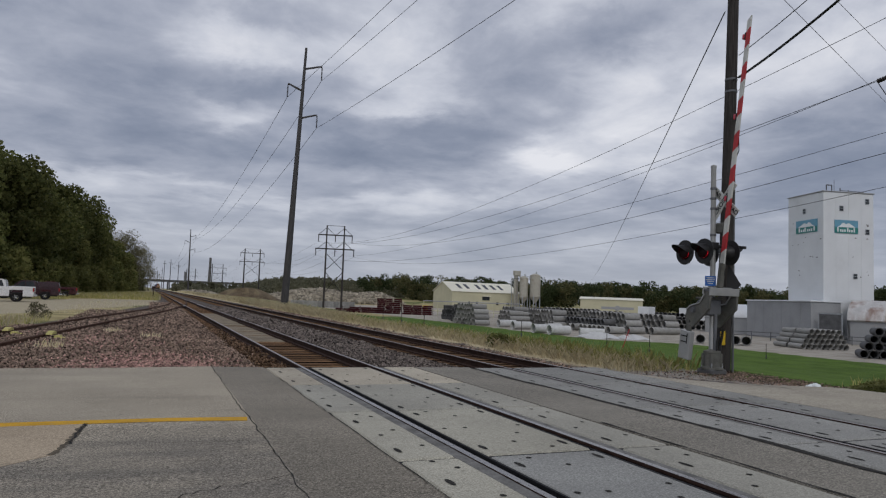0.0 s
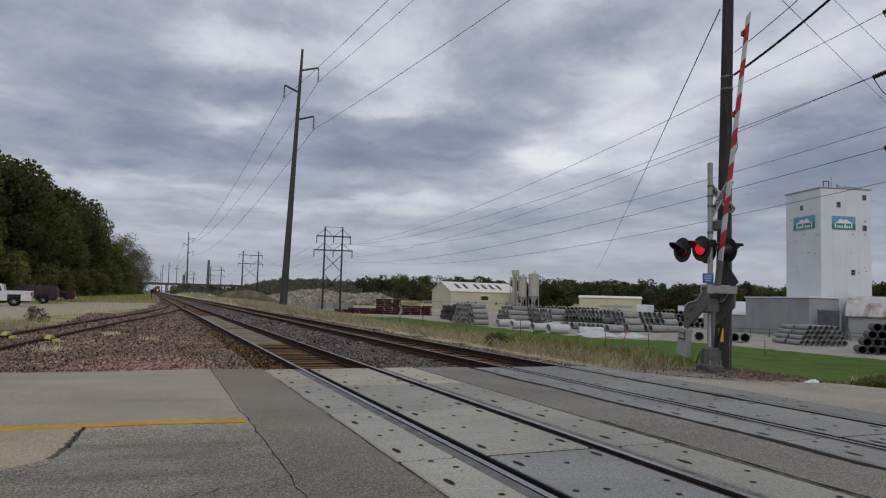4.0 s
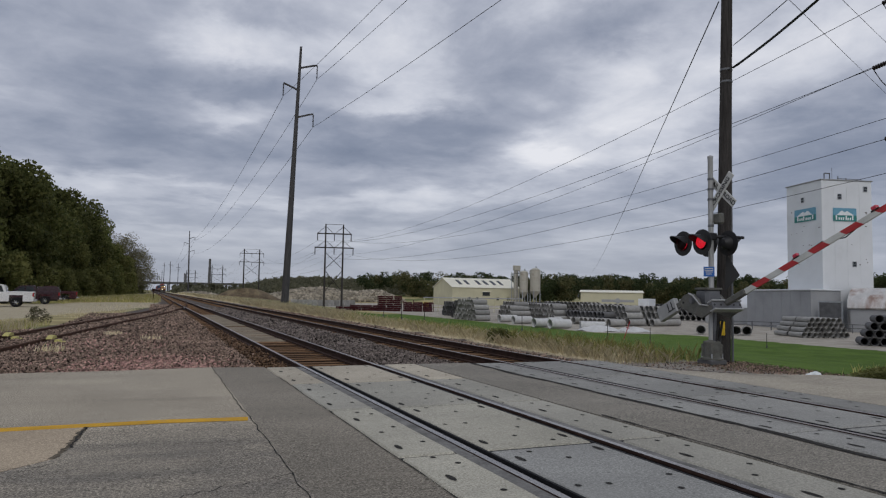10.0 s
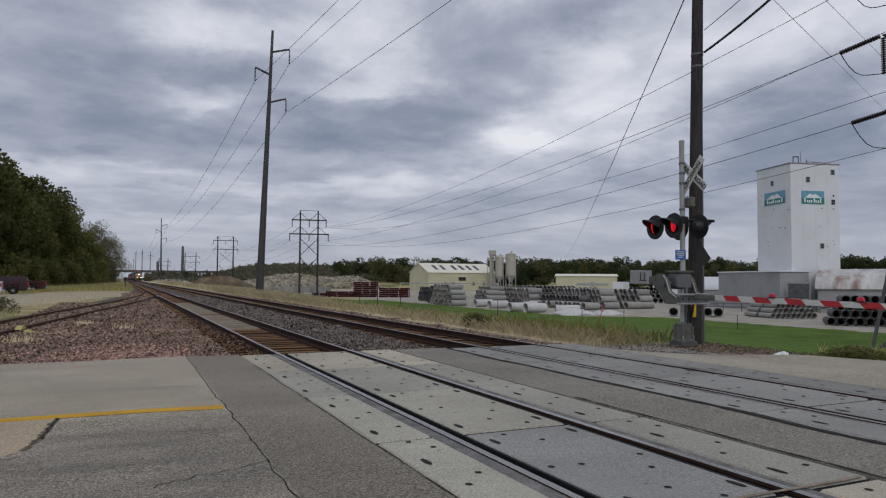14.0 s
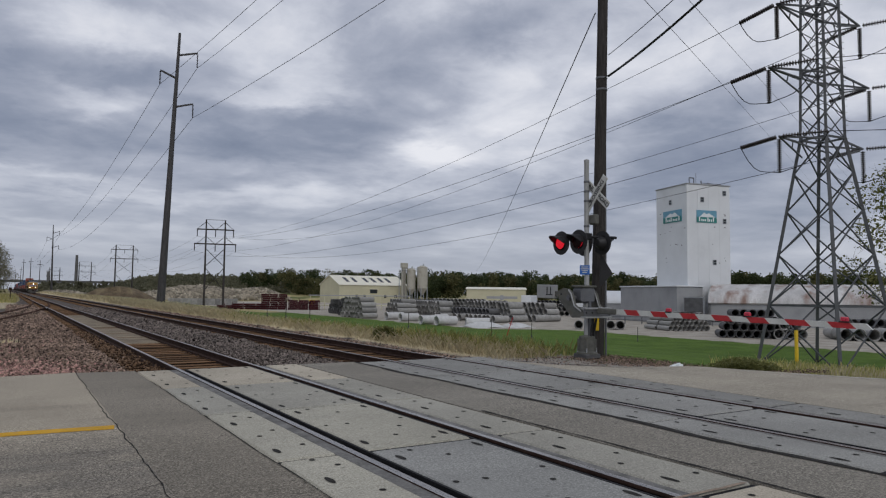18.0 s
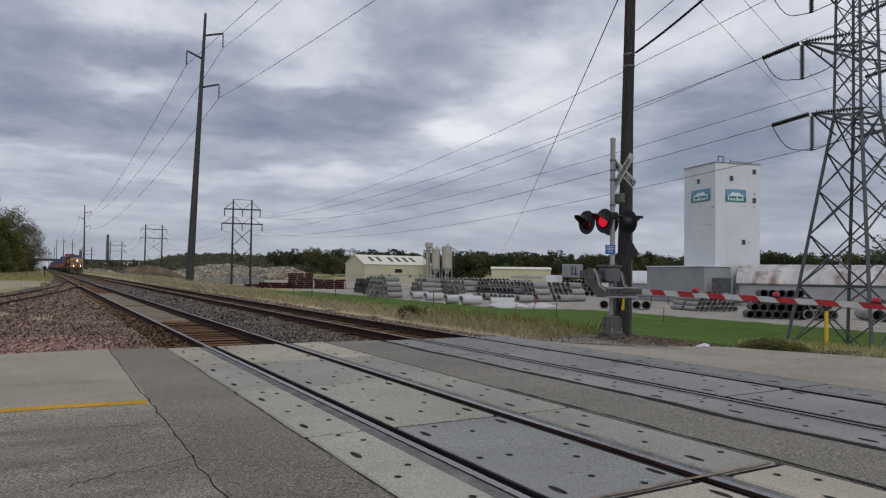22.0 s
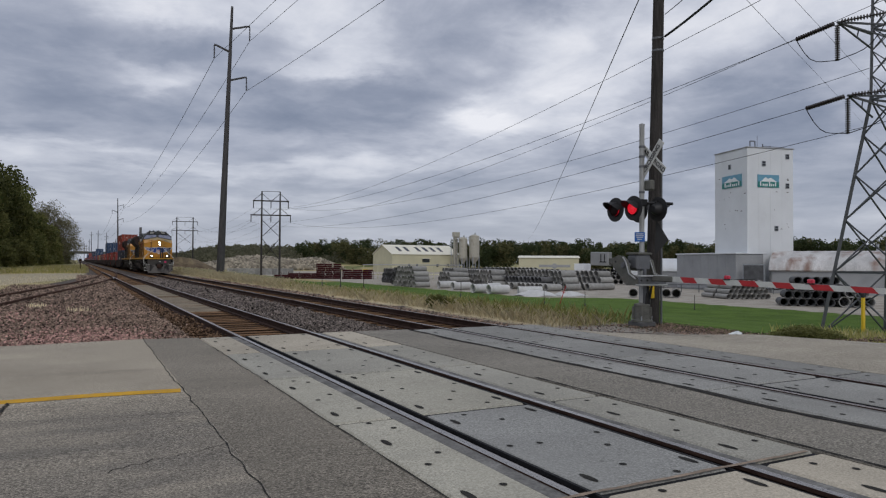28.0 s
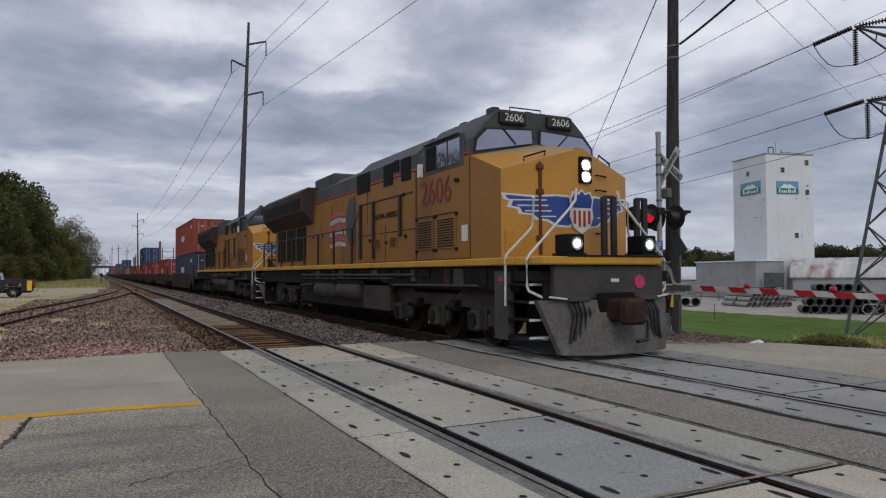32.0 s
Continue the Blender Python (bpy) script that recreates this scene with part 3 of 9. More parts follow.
def ground_material():
    m = bpy.data.materials.new("ground_cover")
    m.use_nodes = True
    t = m.node_tree
    L = t.links.new
    b = t.nodes["Principled BSDF"]
    b.inputs["Roughness"].default_value = 0.95
    b.inputs["Specular IOR Level"].default_value = 0.2
    tcn = t.nodes.new("ShaderNodeTexCoord")
    sp = t.nodes.new("ShaderNodeSeparateXYZ")
    L(tcn.outputs["Object"], sp.inputs[0])
    X, Y = sp.outputs[0], sp.outputs[1]

    def mth(op, a, c=0.0):
        n = t.nodes.new("ShaderNodeMath")
        n.operation = op
        for i, v in enumerate((a, c)):
            if isinstance(v, (int, float)):
                n.inputs[i].default_value = v
            else:
                L(v, n.inputs[i])
        return n.outputs[0]

    def nz(sc, det=4):
        n = t.nodes.new("ShaderNodeTexNoise")
        n.inputs["Scale"].default_value, n.inputs["Detail"].default_value = sc, det
        L(tcn.outputs["Object"], n.inputs["Vector"])
        return n.outputs[0]

    def step(v, a, c):
        n = t.nodes.new("ShaderNodeMapRange")
        n.interpolation_type = "SMOOTHSTEP"
        L(v, n.inputs[0])
        for i, q in enumerate((a, c, 0, 1)):
            n.inputs[i + 1].default_value = q
        return n.outputs[0]

    def mix(fac, a, c, kind="MIX"):
        n = t.nodes.new("ShaderNodeMixRGB")
        n.blend_type = kind
        for i, v in enumerate((fac, a, c)):
            if isinstance(v, (int, float)):
                n.inputs[i].default_value = v
            elif isinstance(v, tuple):
                n.inputs[i].default_value = (*v, 1)
            else:
                L(v, n.inputs[i])
        return n.outputs[0]

    def two(a, c, n):
        return mix(step(n, 0.35, 0.65), a, c)

    n_big, n_mid, n_small, n_fine = nz(0.06), nz(0.5), nz(4.0), nz(28.0, 3)
    vor = t.nodes.new("ShaderNodeTexVoronoi")
    vor.inputs["Scale"].default_value = 14.0
    L(tcn.outputs["Object"], vor.inputs["Vector"])
    wob = mth("MULTIPLY", mth("SUBTRACT", n_mid, 0.5), 3.0)
    xw, yw = mth("ADD", X, wob), mth("ADD", Y, mth("MULTIPLY", wob, 1.4))
    grass = two((0.30, 0.25, 0.12), (0.46, 0.385, 0.20), n_mid)
    grass = mix(step(n_big, 0.45, 0.6), grass, (0.10, 0.13, 0.04))
    lawn = two((0.068, 0.122, 0.014), (0.098, 0.165, 0.022), n_mid)
    lawn = mix(1.0, lawn, mix(n_small, (0.75,) * 3, (1.25,) * 3), "MULTIPLY")
    lot = two((0.33, 0.30, 0.255), (0.43, 0.395, 0.34), n_mid)
    dirt = two((0.50, 0.42, 0.27), (0.64, 0.55, 0.37), n_small)
    # each stone darkens to its rim: the shade of the gaps is painted in
    rock = mix(vor.outputs["Distance"], (0.20, 0.165, 0.145), (0.03, 0.027, 0.024))
    rock = mix(1.0, rock, mix(n_small, (0.7,) * 3, (1.3,) * 3), "MULTIPLY")
    # lawn between the bank and the yard
    inside = mth("MULTIPLY", step(xw, 11.2, 12.6), mth("SUBTRACT", 1.0, step(mth("SUBTRACT", xw, mth("MULTIPLY", mth("SUBTRACT", 1.0, step(Y, 56, 63)), 8.0)), 43.5, 44.3)))
    inside = mth("MULTIPLY", inside, mth("SUBTRACT", 1.0, step(yw, 118, 124)))
    col = mix(inside, grass, lawn)
    # pale yard behind it
    yard = mth("MULTIPLY", step(mth("SUBTRACT", xw, mth("MULTIPLY", mth("SUBTRACT", 1.0, step(Y, 56, 63)), 8.0)), 43.7, 44.3), mth("SUBTRACT", 1.0, step(xw, 190, 200)))
    yard = mth("MULTIPLY", yard, mth("SUBTRACT", 1.0, step(yw, 255, 265)))
    col = mix(yard, col, lot)
    # dry strip beside the far rails
    strip = mth("MULTIPLY", step(xw, 9.6, 10.3), mth("SUBTRACT", 1.0, step(xw, 11.0, 12.4)))
    col = mix(strip, col, dirt)
    # gravel car park
    edge = mth("SUBTRACT", mth("ADD", mth("MULTIPLY", mth("SUBTRACT", Y, 39.0), 0.241), -6.6), xw)
    park = mth("MULTIPLY", step(edge, -0.3, 0.6), mth("SUBTRACT", 1.0, step(mth("SUBTRACT", yw, mth("MULTIPLY", X, 2.2)), 100, 104)))
    park = mth("MULTIPLY", park, step(Y, 30, 34))
    col = mix(park, col, mix(step(n_small, 0.3, 0.7), (0.38, 0.325, 0.22), (0.48, 0.42, 0.30)))
    # ballast under the tracks and between them and the spur
    bal = mth("MULTIPLY", step(xw, -5.6, -5.0), mth("SUBTRACT", 1.0, step(xw, 9.9, 10.3)))
    spur_x = mth("ADD", mth("MULTIPLY", mth("SUBTRACT", Y, 20.0), 0.115), -5.4)
    bal = mth("MULTIPLY", bal, step(mth("SUBTRACT", X, spur_x), -0.2, 0.3))
    bal = mth("MULTIPLY", bal, step(Y, 13.0, 13.2))
    wide = mth("MULTIPLY", mth("MULTIPLY", step(X, 0.5, 1.2), mth("SUBTRACT", 1.0, step(X, 10.0, 10.4))), step(Y, 13.0, 13.2))
    bal = mth("MAXIMUM", bal, wide)
    col = mix(bal, col, rock)
    # dark earth between the rails; the tie gaps' shade is put into its colour
    for tx in (3.575, 8.0):
        off = mth("ABSOLUTE", mth("SUBTRACT", X, tx))
        col = mix(mth("MULTIPLY", mth("SUBTRACT", 1.0, step(off, 1.25, 1.5)), step(Y, 13.0, 13.2)), col, two((0.03, 0.02, 0.015), (0.07, 0.045, 0.03), n_small))
    # gravel verge at the road's edge by the signal mast
    verge = mth("MULTIPLY", mth("MULTIPLY", step(xw, 9.0, 9.6), mth("SUBTRACT", 1.0, step(yw, 14.2, 15.0))), mth("SUBTRACT", 1.0, step(xw, 13.4, 14.2)))
    col = mix(verge, col, mix(step(n_small, 0.3, 0.7), (0.22, 0.2, 0.175), (0.34, 0.31, 0.27)))
    col = mix(1.0, col, mix(n_fine, (0.72,) * 3, (1.28,) * 3), "MULTIPLY")
    L(col, b.inputs["Base Color"])
    bp = t.nodes.new("ShaderNodeBump")
    bp.inputs["Strength"].default_value, bp.inputs["Distance"].default_value = 0.6, 0.05
    L(mth("ADD", n_fine, vor.outputs["Distance"]), bp.inputs["Height"])
    L(bp.outputs[0], b.inputs["Normal"])
    return m


me = bpy.data.meshes.new("ground")
me.from_pydata(gv, [], gf)
me.materials.append(ground_material())
me.shade_smooth()
tagged(new("ground", me), "open land with mown lawn, dry grass and gravel", "ground", kind="structure")

# ---- road over the crossing ----
T1, T2, GA = 3.575, 8.0, 1.505   # track centres and the distance of rail heads


def slab(name, poly, mat, label, top=0.0, thick=0.28):
    return tagged(part(name, Geo().prism(poly, "z", top - thick, top), mat, smooth=False), label, "road", kind="structure")


slab("road_slab_concrete", [(-60, -30), (1.112, -30), (1.112, 8.2), (1.112, 14.07), (-0.6, 13.86), (-60, 13.55)], M_CONC, "worn grey concrete road slab beside the crossing")
slab("road_strip_asphalt", [(1.116, -30), (2.07, -30), (2.07, 13.88), (1.116, 14.05)], M_ASPH, "dark asphalt strip along the crossing panels", -0.003)
slab("road_middle_asphalt", [(5.19, -30), (6.40, -30), (6.40, 13.72), (5.19, 13.80)], M_ASPH_LIGHT, "bleached asphalt between the two tracks", -0.004)


def road_right():
    """Approach that falls away beyond the tracks; its edge is ragged."""
    g = Geo()
    xs = list(np.arange(9.62, 14.0, 0.4)) + list(np.arange(14.0, 60, 3.0)) + [60, 140, 400]

    for x in xs:
        z = -0.005 - min(2.2, max(0.0, 0.083 * (x - 12.6)))
        e = road_edge(x) + (noise.noise((x * 1.7, 0, 0)) * 0.16 if x < 16 else 0)
        g.v += [(x, e, z - 0.3), (x, e, z), (x, 4.0, z), (x, -30.0, z), (x, -30.0, z - 0.3)]
    for i in range(len(xs) - 1):
        for k in range(4):
            g.f.append((i * 5 + k, i * 5 + k + 1, i * 5 + 6 + k, i * 5 + 5 + k))
            g.mi.append(0)
    g.f.append((0, 1, 2, 3, 4))
    g.mi.append(0)
    return g


tagged(part("road_approach_asphalt", road_right(), M_ASPH_PALE, smooth=False), "bleached asphalt approach falling away from the tracks", "road", kind="structure")


def ribbon(name, pts, w, mat, label, z=0.004, jag=0.0, taper=True):
    """A thin strip on the road: paint or a filled crack."""
    g = Geo()
    n = len(pts)
    for i, (x, y) in enumerate(pts):
        a, c = Vector(pts[max(0, i - 1)]), Vector(pts[min(n - 1, i + 1)])
        d = (c - a).normalized()
        ww = w * (0.5 + random.random() * jag if jag else 0.5)
        zz = z - min(2.2, max(0.0, 0.083 * (x - 12.6)))
        for s in (-1, 1):
            g.v.append((x - d.y * ww * s, y + d.x * ww * s, zz))
    for i in range(n - 1):
        g.f.append((2 * i, 2 * i + 2, 2 * i + 3, 2 * i + 1))
        g.mi.append(0)
    return tagged(part(name, g, mat, smooth=False), label, "road marking", kind="structure")


def wander(p, q, n, amp):
    out = []
    for i in range(n + 1):
        t = i / n
        d = Vector((q[1] - p[1], p[0] - q[0])).normalized() * noise.noise((p[0] + t * 7, q[1] * 3.1, t * 9)) * amp
        out.append((p[0] + (q[0] - p[0]) * t + d.x, p[1] + (q[1] - p[1]) * t + d.y))
    return out


ribbon("yellow_line", [(-30, 8.62), (-12, 8.52), (-1.4, 8.42), (-0.5, 8.42), (0.2, 8.42), (0.75, 8.36), (1.06, 8.32)], 0.205, M_YLINE, "worn yellow stop line on concrete", jag=0.12)
ribbon("road_joint", wander((1.11, 14.05), (1.085, 9.6), 50, 0.02) + wander((1.08, 9.5), (1.095, 6.4), 60, 0.03) + wander((1.08, 6.35), (1.08, 2), 80, 0.03), 0.006, M_CRACK, "dark ragged joint in the road", jag=0.8)
# brown of the broken patch edge, with its shadow put into the colour
M_CRUMBLE = material("crumbled_shadowed_edge", (0.13, 0.108, 0.08), 0.95, 0, 0.4, 6, 60, 0.5)
ribbon("road_crack_1", wander((-0.6, 8.34), (-0.65, 7.6), 16, 0.03) + wander((-0.65, 7.58), (-0.75, 6.88), 16, 0.04), 0.026, M_CRUMBLE, "crumbled, shadow-darkened brown edge of a concrete patch", jag=0.9)
ribbon("road_crack_11", wander((-0.6, 8.33), (-0.66, 7.3), 18, 0.035), 0.012, M_CRACK, "dark crack at the patch edge", 0.006, jag=0.9)
ribbon("road_crack_2", wander((-0.75, 6.68), (-3.4, 6.0), 20, 0.1), 0.004, M_CRACK, "thin crack in the concrete", jag=0.8)
ribbon("road_crack_3", wander((-0.6, 7.35), (0.95, 7.1), 24, 0.1), 0.0035, M_CRACK, "hairline crack in the concrete", jag=0.9)
ribbon("road_crack_4", wander((0.2, 5.35), (1.1, 5.75), 16, 0.08), 0.004, M_CRACK, "hairline crack in the concrete", jag=0.9)
ribbon("road_crack_5", wander((2.06, 12.2), (2.065, 8.7), 24, 0.03), 0.006, M_CRACK, "open joint beside the crossing panels", jag=0.9)
# dark ribbon for the joint; the panels' shadow edge is painted with it
ribbon("road_crack_10", wander((2.065, 8.6), (2.065, -4), 70, 0.015), 0.006, M_CRACK, "open joint beside the crossing panels", jag=0.9)
ribbon("road_crack_6", wander((6.36, 13.6), (6.36, -4), 90, 0.09), 0.048, M_CRACK, "open joint beside the crossing panels", jag=0.9)
ribbon("road_crack_7", wander((5.22, 7.3), (5.20, -6), 70, 0.05), 0.016, M_CRACK, "open joint beside the crossing panels", jag=0.9)
ribbon("road_crack_8", wander((9.7, 12.3), (10.6, 10.7), 20, 0.14), 0.035, M_CRACK, "broken pavement edge", jag=0.9)
ribbon("road_crack_9", wander((10.3, 11.0), (11.3, 9.7), 16, 0.14), 0.018, M_CRACK, "broken pavement edge", jag=0.9)
ribbon("rust_stained_joint", wander((2.16, 3.475), (5.08, 3.475), 30, 0.015), 0.03, M_JOINT, "rust-brown stained joint between crossing panels", 0.0075, jag=0.3)
ribbon("edge_line", [(14.2, 8.55), (17, 8.45), (24, 8.3), (40, 8.1)], 0.11, M_WLINE, "worn white edge line", 0.006)
warm = [(-60, 8.34), (-0.62, 8.33), (-0.66, 7.6), (-0.74, 6.9), (-1.2, 6.4), (-3.4, 6.0), (-60, 5.5)]
slab("road_patch_concrete", warm, M_CONC_WARM, "warm-toned concrete patch with a broken edge", 0.0035, 0.05)


# ---- rails, ties and crossing panels ----
RAIL = [(-0.035, 0.0), (0.035, 0.0), (0.037, -0.03), (0.012, -0.045), (0.01, -0.13), (0.07, -0.15), (0.07, -0.172), (-0.07, -0.172), (-0.07, -0.15), (-0.01, -0.13), (-0.012, -0.045), (-0.037, -0.03)]


def rail(path, parent, name="rail", side=None, head=None):
    g = Geo()
    n = len(RAIL)
    for i, (x, y) in enumerate(path):
        a, c = Vector(path[max(0, i - 1)]), Vector(path[min(len(path) - 1, i + 1)])
        d = (c - a).normalized()
        g.v += [(x + d.y * u, y - d.x * u, w) for u, w in RAIL]
    for i in range(len(path) - 1):
        for k in range(n):
            g.f.append((i * n + k, i * n + (k + 1) % n, (i + 1) * n + (k + 1) % n, (i + 1) * n + k))
            g.mi.append(1 if k == 0 else 0)
    return part(name, g, [side or M_RAIL, head or M_RAILTOP], parent, smooth=False)


def offset(path, o):
    out = []
    for i, (x, y) in enumerate(path):
        a, c = Vector(path[max(0, i - 1)]), Vector(path[min(len(path) - 1, i + 1)])
        d = (c - a).normalized()
        out.append((x + d.y * o, y - d.x * o))
    return out


SPUR = [(-5.6, 8), (-4.75, 14.5), (-4.0, 20), (-2.95, 28), (-1.95, 35), (-0.85, 42), (0.2, 49), (1.15, 57), (2.05, 66), (2.75, 76), (3.25, 88), (3.5, 100), (3.57, 112)]
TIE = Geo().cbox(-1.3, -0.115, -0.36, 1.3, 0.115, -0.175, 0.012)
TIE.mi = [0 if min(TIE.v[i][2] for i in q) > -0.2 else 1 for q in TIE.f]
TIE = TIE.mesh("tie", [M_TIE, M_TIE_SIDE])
PLATE = Geo()
for sx in (-GA / 2, GA / 2):
    PLATE.box(sx - 0.17, -0.09, -0.176, sx + 0.17, 0.09, -0.163)
    for q in (-0.1, 0.1):
        PLATE.box(sx + q - 0.02, -0.03, -0.165, sx + q + 0.02, 0.03, -0.14)
PLATE = PLATE.mesh("tie_plate", M_RAIL)


def track(name, label, path, ties, far):
    t = tagged(new(name), label, "railway track", kind="structure")
    for s in (-1, 1):
        if far:
            # polished by the crossing's traffic, dull brown beyond it
            rail([(x + s * GA / 2, y) for x, y in path if y <= 14], t, head=M_RAILSHINE if name == "track_near" else M_RAILTOP)
            rail([(x + s * GA / 2, y) for x, y in path if y >= 14], t)
        else:
            rail(offset(path, s * GA / 2), t, side=M_RAIL_RUST, head=M_RAIL_RUST)
    for x, y, a in ties:
        m = pose(x + random.uniform(-0.03, 0.03), y, random.uniform(-0.012, 0.004), 0, 0, a + random.uniform(-0.8, 0.8))
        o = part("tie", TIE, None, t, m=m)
        part("tie_plate", PLATE, None, o)
    if far:
        g = Geo()
        for x, y, a in far:
            g.box(-1.3, -0.115, -0.34, 1.3, 0.115, -0.175, pose(x, y, 0, 0, 0, a))
        tagged(part("distant_ties", g, M_TIE, t, smooth=False), kind="stuff")
    return t


long = [-30, 0, 14, 40, 80, 160, 300, 500, 800, 1500]
track("track_near", "straight railway track with worn rails on wooden ties", [(T1, y) for y in long], [(T1, 14.25 + 0.53 * i, 0) for i in range(100)], [(T1, 67.3 + 0.53 * i, 0) for i in range(400)])
track("track_far", "straight main line track on wooden ties", [(T2, y) for y in long], [(T2, 14.2 + 0.53 * i, 0) for i in range(100)], [(T2, 67.2 + 0.53 * i, 0) for i in range(400)])
sp_ties, acc = [], 0.0
for (x0, y0), (x1, y1) in zip(SPUR[1:], SPUR[2:]):
    d = math.hypot(x1 - x0, y1 - y0)
    while acc < d:
        sp_ties.append((x0 + (x1 - x0) * acc / d, y0 + (y1 - y0) * acc / d, -math.degrees(math.atan2(x1 - x0, y1 - y0))))
        acc += 0.56
    acc -= d
track("track_spur", "rusty spur track curving away from the switch", SPUR, sp_ties[:95], [])
fr = tagged(new("switch_frog"), "steel switch frog and guard rails", "railway switch", kind="structure")
rail([(2.62, 61), (2.80, 66), (2.83, 69)], fr, "guard_rail")
rail([(4.22, 60), (4.25, 66), (4.22, 71)], fr, "guard_rail")

M_FILL = material("dusty_track_fill", (0.26, 0.215, 0.155), 0.95, 0, 0.3, 1.5, 25, 0.6, stain=0.4, stain_col=(0.14, 0.115, 0.09), stain_scale=1.0)
# tan fill between the near rails beyond the crossing
for a, c in ((23.5, 33.0), (34.0, 50.0)):
    g = Geo().cbox(T1 - 0.66, a, -0.3, T1 + 0.66, c, -0.172, 0.03)
    tagged(part("track_fill", g, M_FILL), "dusty tan fill between the rails", "track fill", kind="structure")


# flat dark discs stand in for the shade inside bolt recesses
def holes(g, x0, x1, y0, y1, slots):
    for fx, fy, k in slots:
        x, y = x0 + (x1 - x0) * fx, y0 + (y1 - y0) * fy
        rx, ry = ((0.028, 0.03), (0.03, 0.1))[k]
        v = [(x + rx * math.cos(a), y + ry * math.sin(a), 0.0045) for a in [2 * math.pi * i / 10 for i in range(10)]]
        g.add(v, [tuple(range(10))])


def panels(name, cx, joints, tones, wl, wr):
    """Concrete crossing panels: one between the rails and one outside each rail for every length."""
    t = tagged(new(name), "weathered concrete crossing panels with bolt recesses", "crossing panels", kind="structure")
    spans = ((cx - GA / 2 - 0.06 - wl, cx - GA / 2 - 0.165), (cx - GA / 2 + 0.155, cx + GA / 2 - 0.155), (cx + GA / 2 + 0.165, cx + GA / 2 + 0.06 + wr))
    for (y1, y0), tone in zip(zip(joints, joints[1:]), tones):
        for k, (x0, x1) in enumerate(spans):
            dz = random.uniform(-0.004, 0.003)
            p = part("panel", Geo().cbox(x0, y0 + 0.03, -0.2, x1, y1 - 0.03, dz, 0.02), tone[k] if isinstance(tone, tuple) else tone, t)
            g = Geo()
            if k == 1:
                sl = [(0.1, 0.12, 1), (0.12, 0.5, 0), (0.1, 0.86, 1), (0.9, 0.14, 1), (0.88, 0.5, 0), (0.9, 0.88, 1), (0.5, 0.2, 0), (0.5, 0.8, 0), (0.32, 0.5, 0), (0.68, 0.36, 0), (0.3, 0.92, 0), (0.7, 0.06, 0)]
            else:
                sl = [(0.2, 0.15, 1), (0.75, 0.2, 0), (0.3, 0.42, 0), (0.72, 0.52, 0), (0.25, 0.7, 1), (0.7, 0.84, 0), (0.5, 0.93, 0)]
            holes(g, x0, x1, y0, y1, [(a + random.uniform(-0.03, 0.03), c + random.uniform(-0.03, 0.03), q) for a, c, q in sl])
            part("bolt_recess", g, M_CRACK, p, m=pose(0, 0, dz), smooth=False)
    for yj in joints[1:-1]:
        for x0, x1 in spans:
            part("joint_filler", Geo().box(x0, yj - 0.03, -0.1, x1, yj + 0.03, -0.016), M_RUBBER, t)
    top, end = joints[0], joints[-1]
    for s in (-1, 1):
        rx = cx + s * GA / 2
        # rubber filler on the field side, open flangeway on the gauge side
        a, c = sorted((rx + s * 0.037, rx + s * 0.16))
        part("rubber_strip", Geo().box(a, end, -0.1, c, top, -0.012), M_RUBBER_GREY, t)
        a, c = sorted((rx - s * 0.037, rx - s * 0.15))
        part("flangeway", Geo().box(a, end, -0.2, c, top, -0.09), M_RUBBER, t)
        # added black strip covers the panel wall and darkens the gap
        a, c = sorted((rx - s * 0.128, rx - s * 0.1545))
        part("flange_seal", Geo().box(a, end, -0.2, c, top, -0.007), M_RUBBER, t)
    return t


joints1 = [13.84, 11.22, 8.61, 5.99, 3.43, 0.85, -1.75, -4.4, -7, -9.6, -12.2, -20, -30]
panels("crossing_panels_near", T1, joints1, [M_PANEL_SAND, M_PANEL_MID, (M_PANEL, M_PANEL, M_PANEL_MID), (M_PANEL, M_PANEL_DK, M_PANEL_MID), M_PANEL_SAND, M_PANEL_DK, M_PANEL, M_PANEL_DK, M_PANEL, M_PANEL_DK, M_PANEL, M_PANEL_DK], 0.67, 0.76)
joints2 = [13.6, 10.85, 8.26, 5.7, 3.1, 0.5, -2.1, -4.7, -7.3, -9.9, -20, -30]
panels("crossing_panels_far", T2, joints2, [M_PANEL_T2] * 11, 0.73, 0.78)


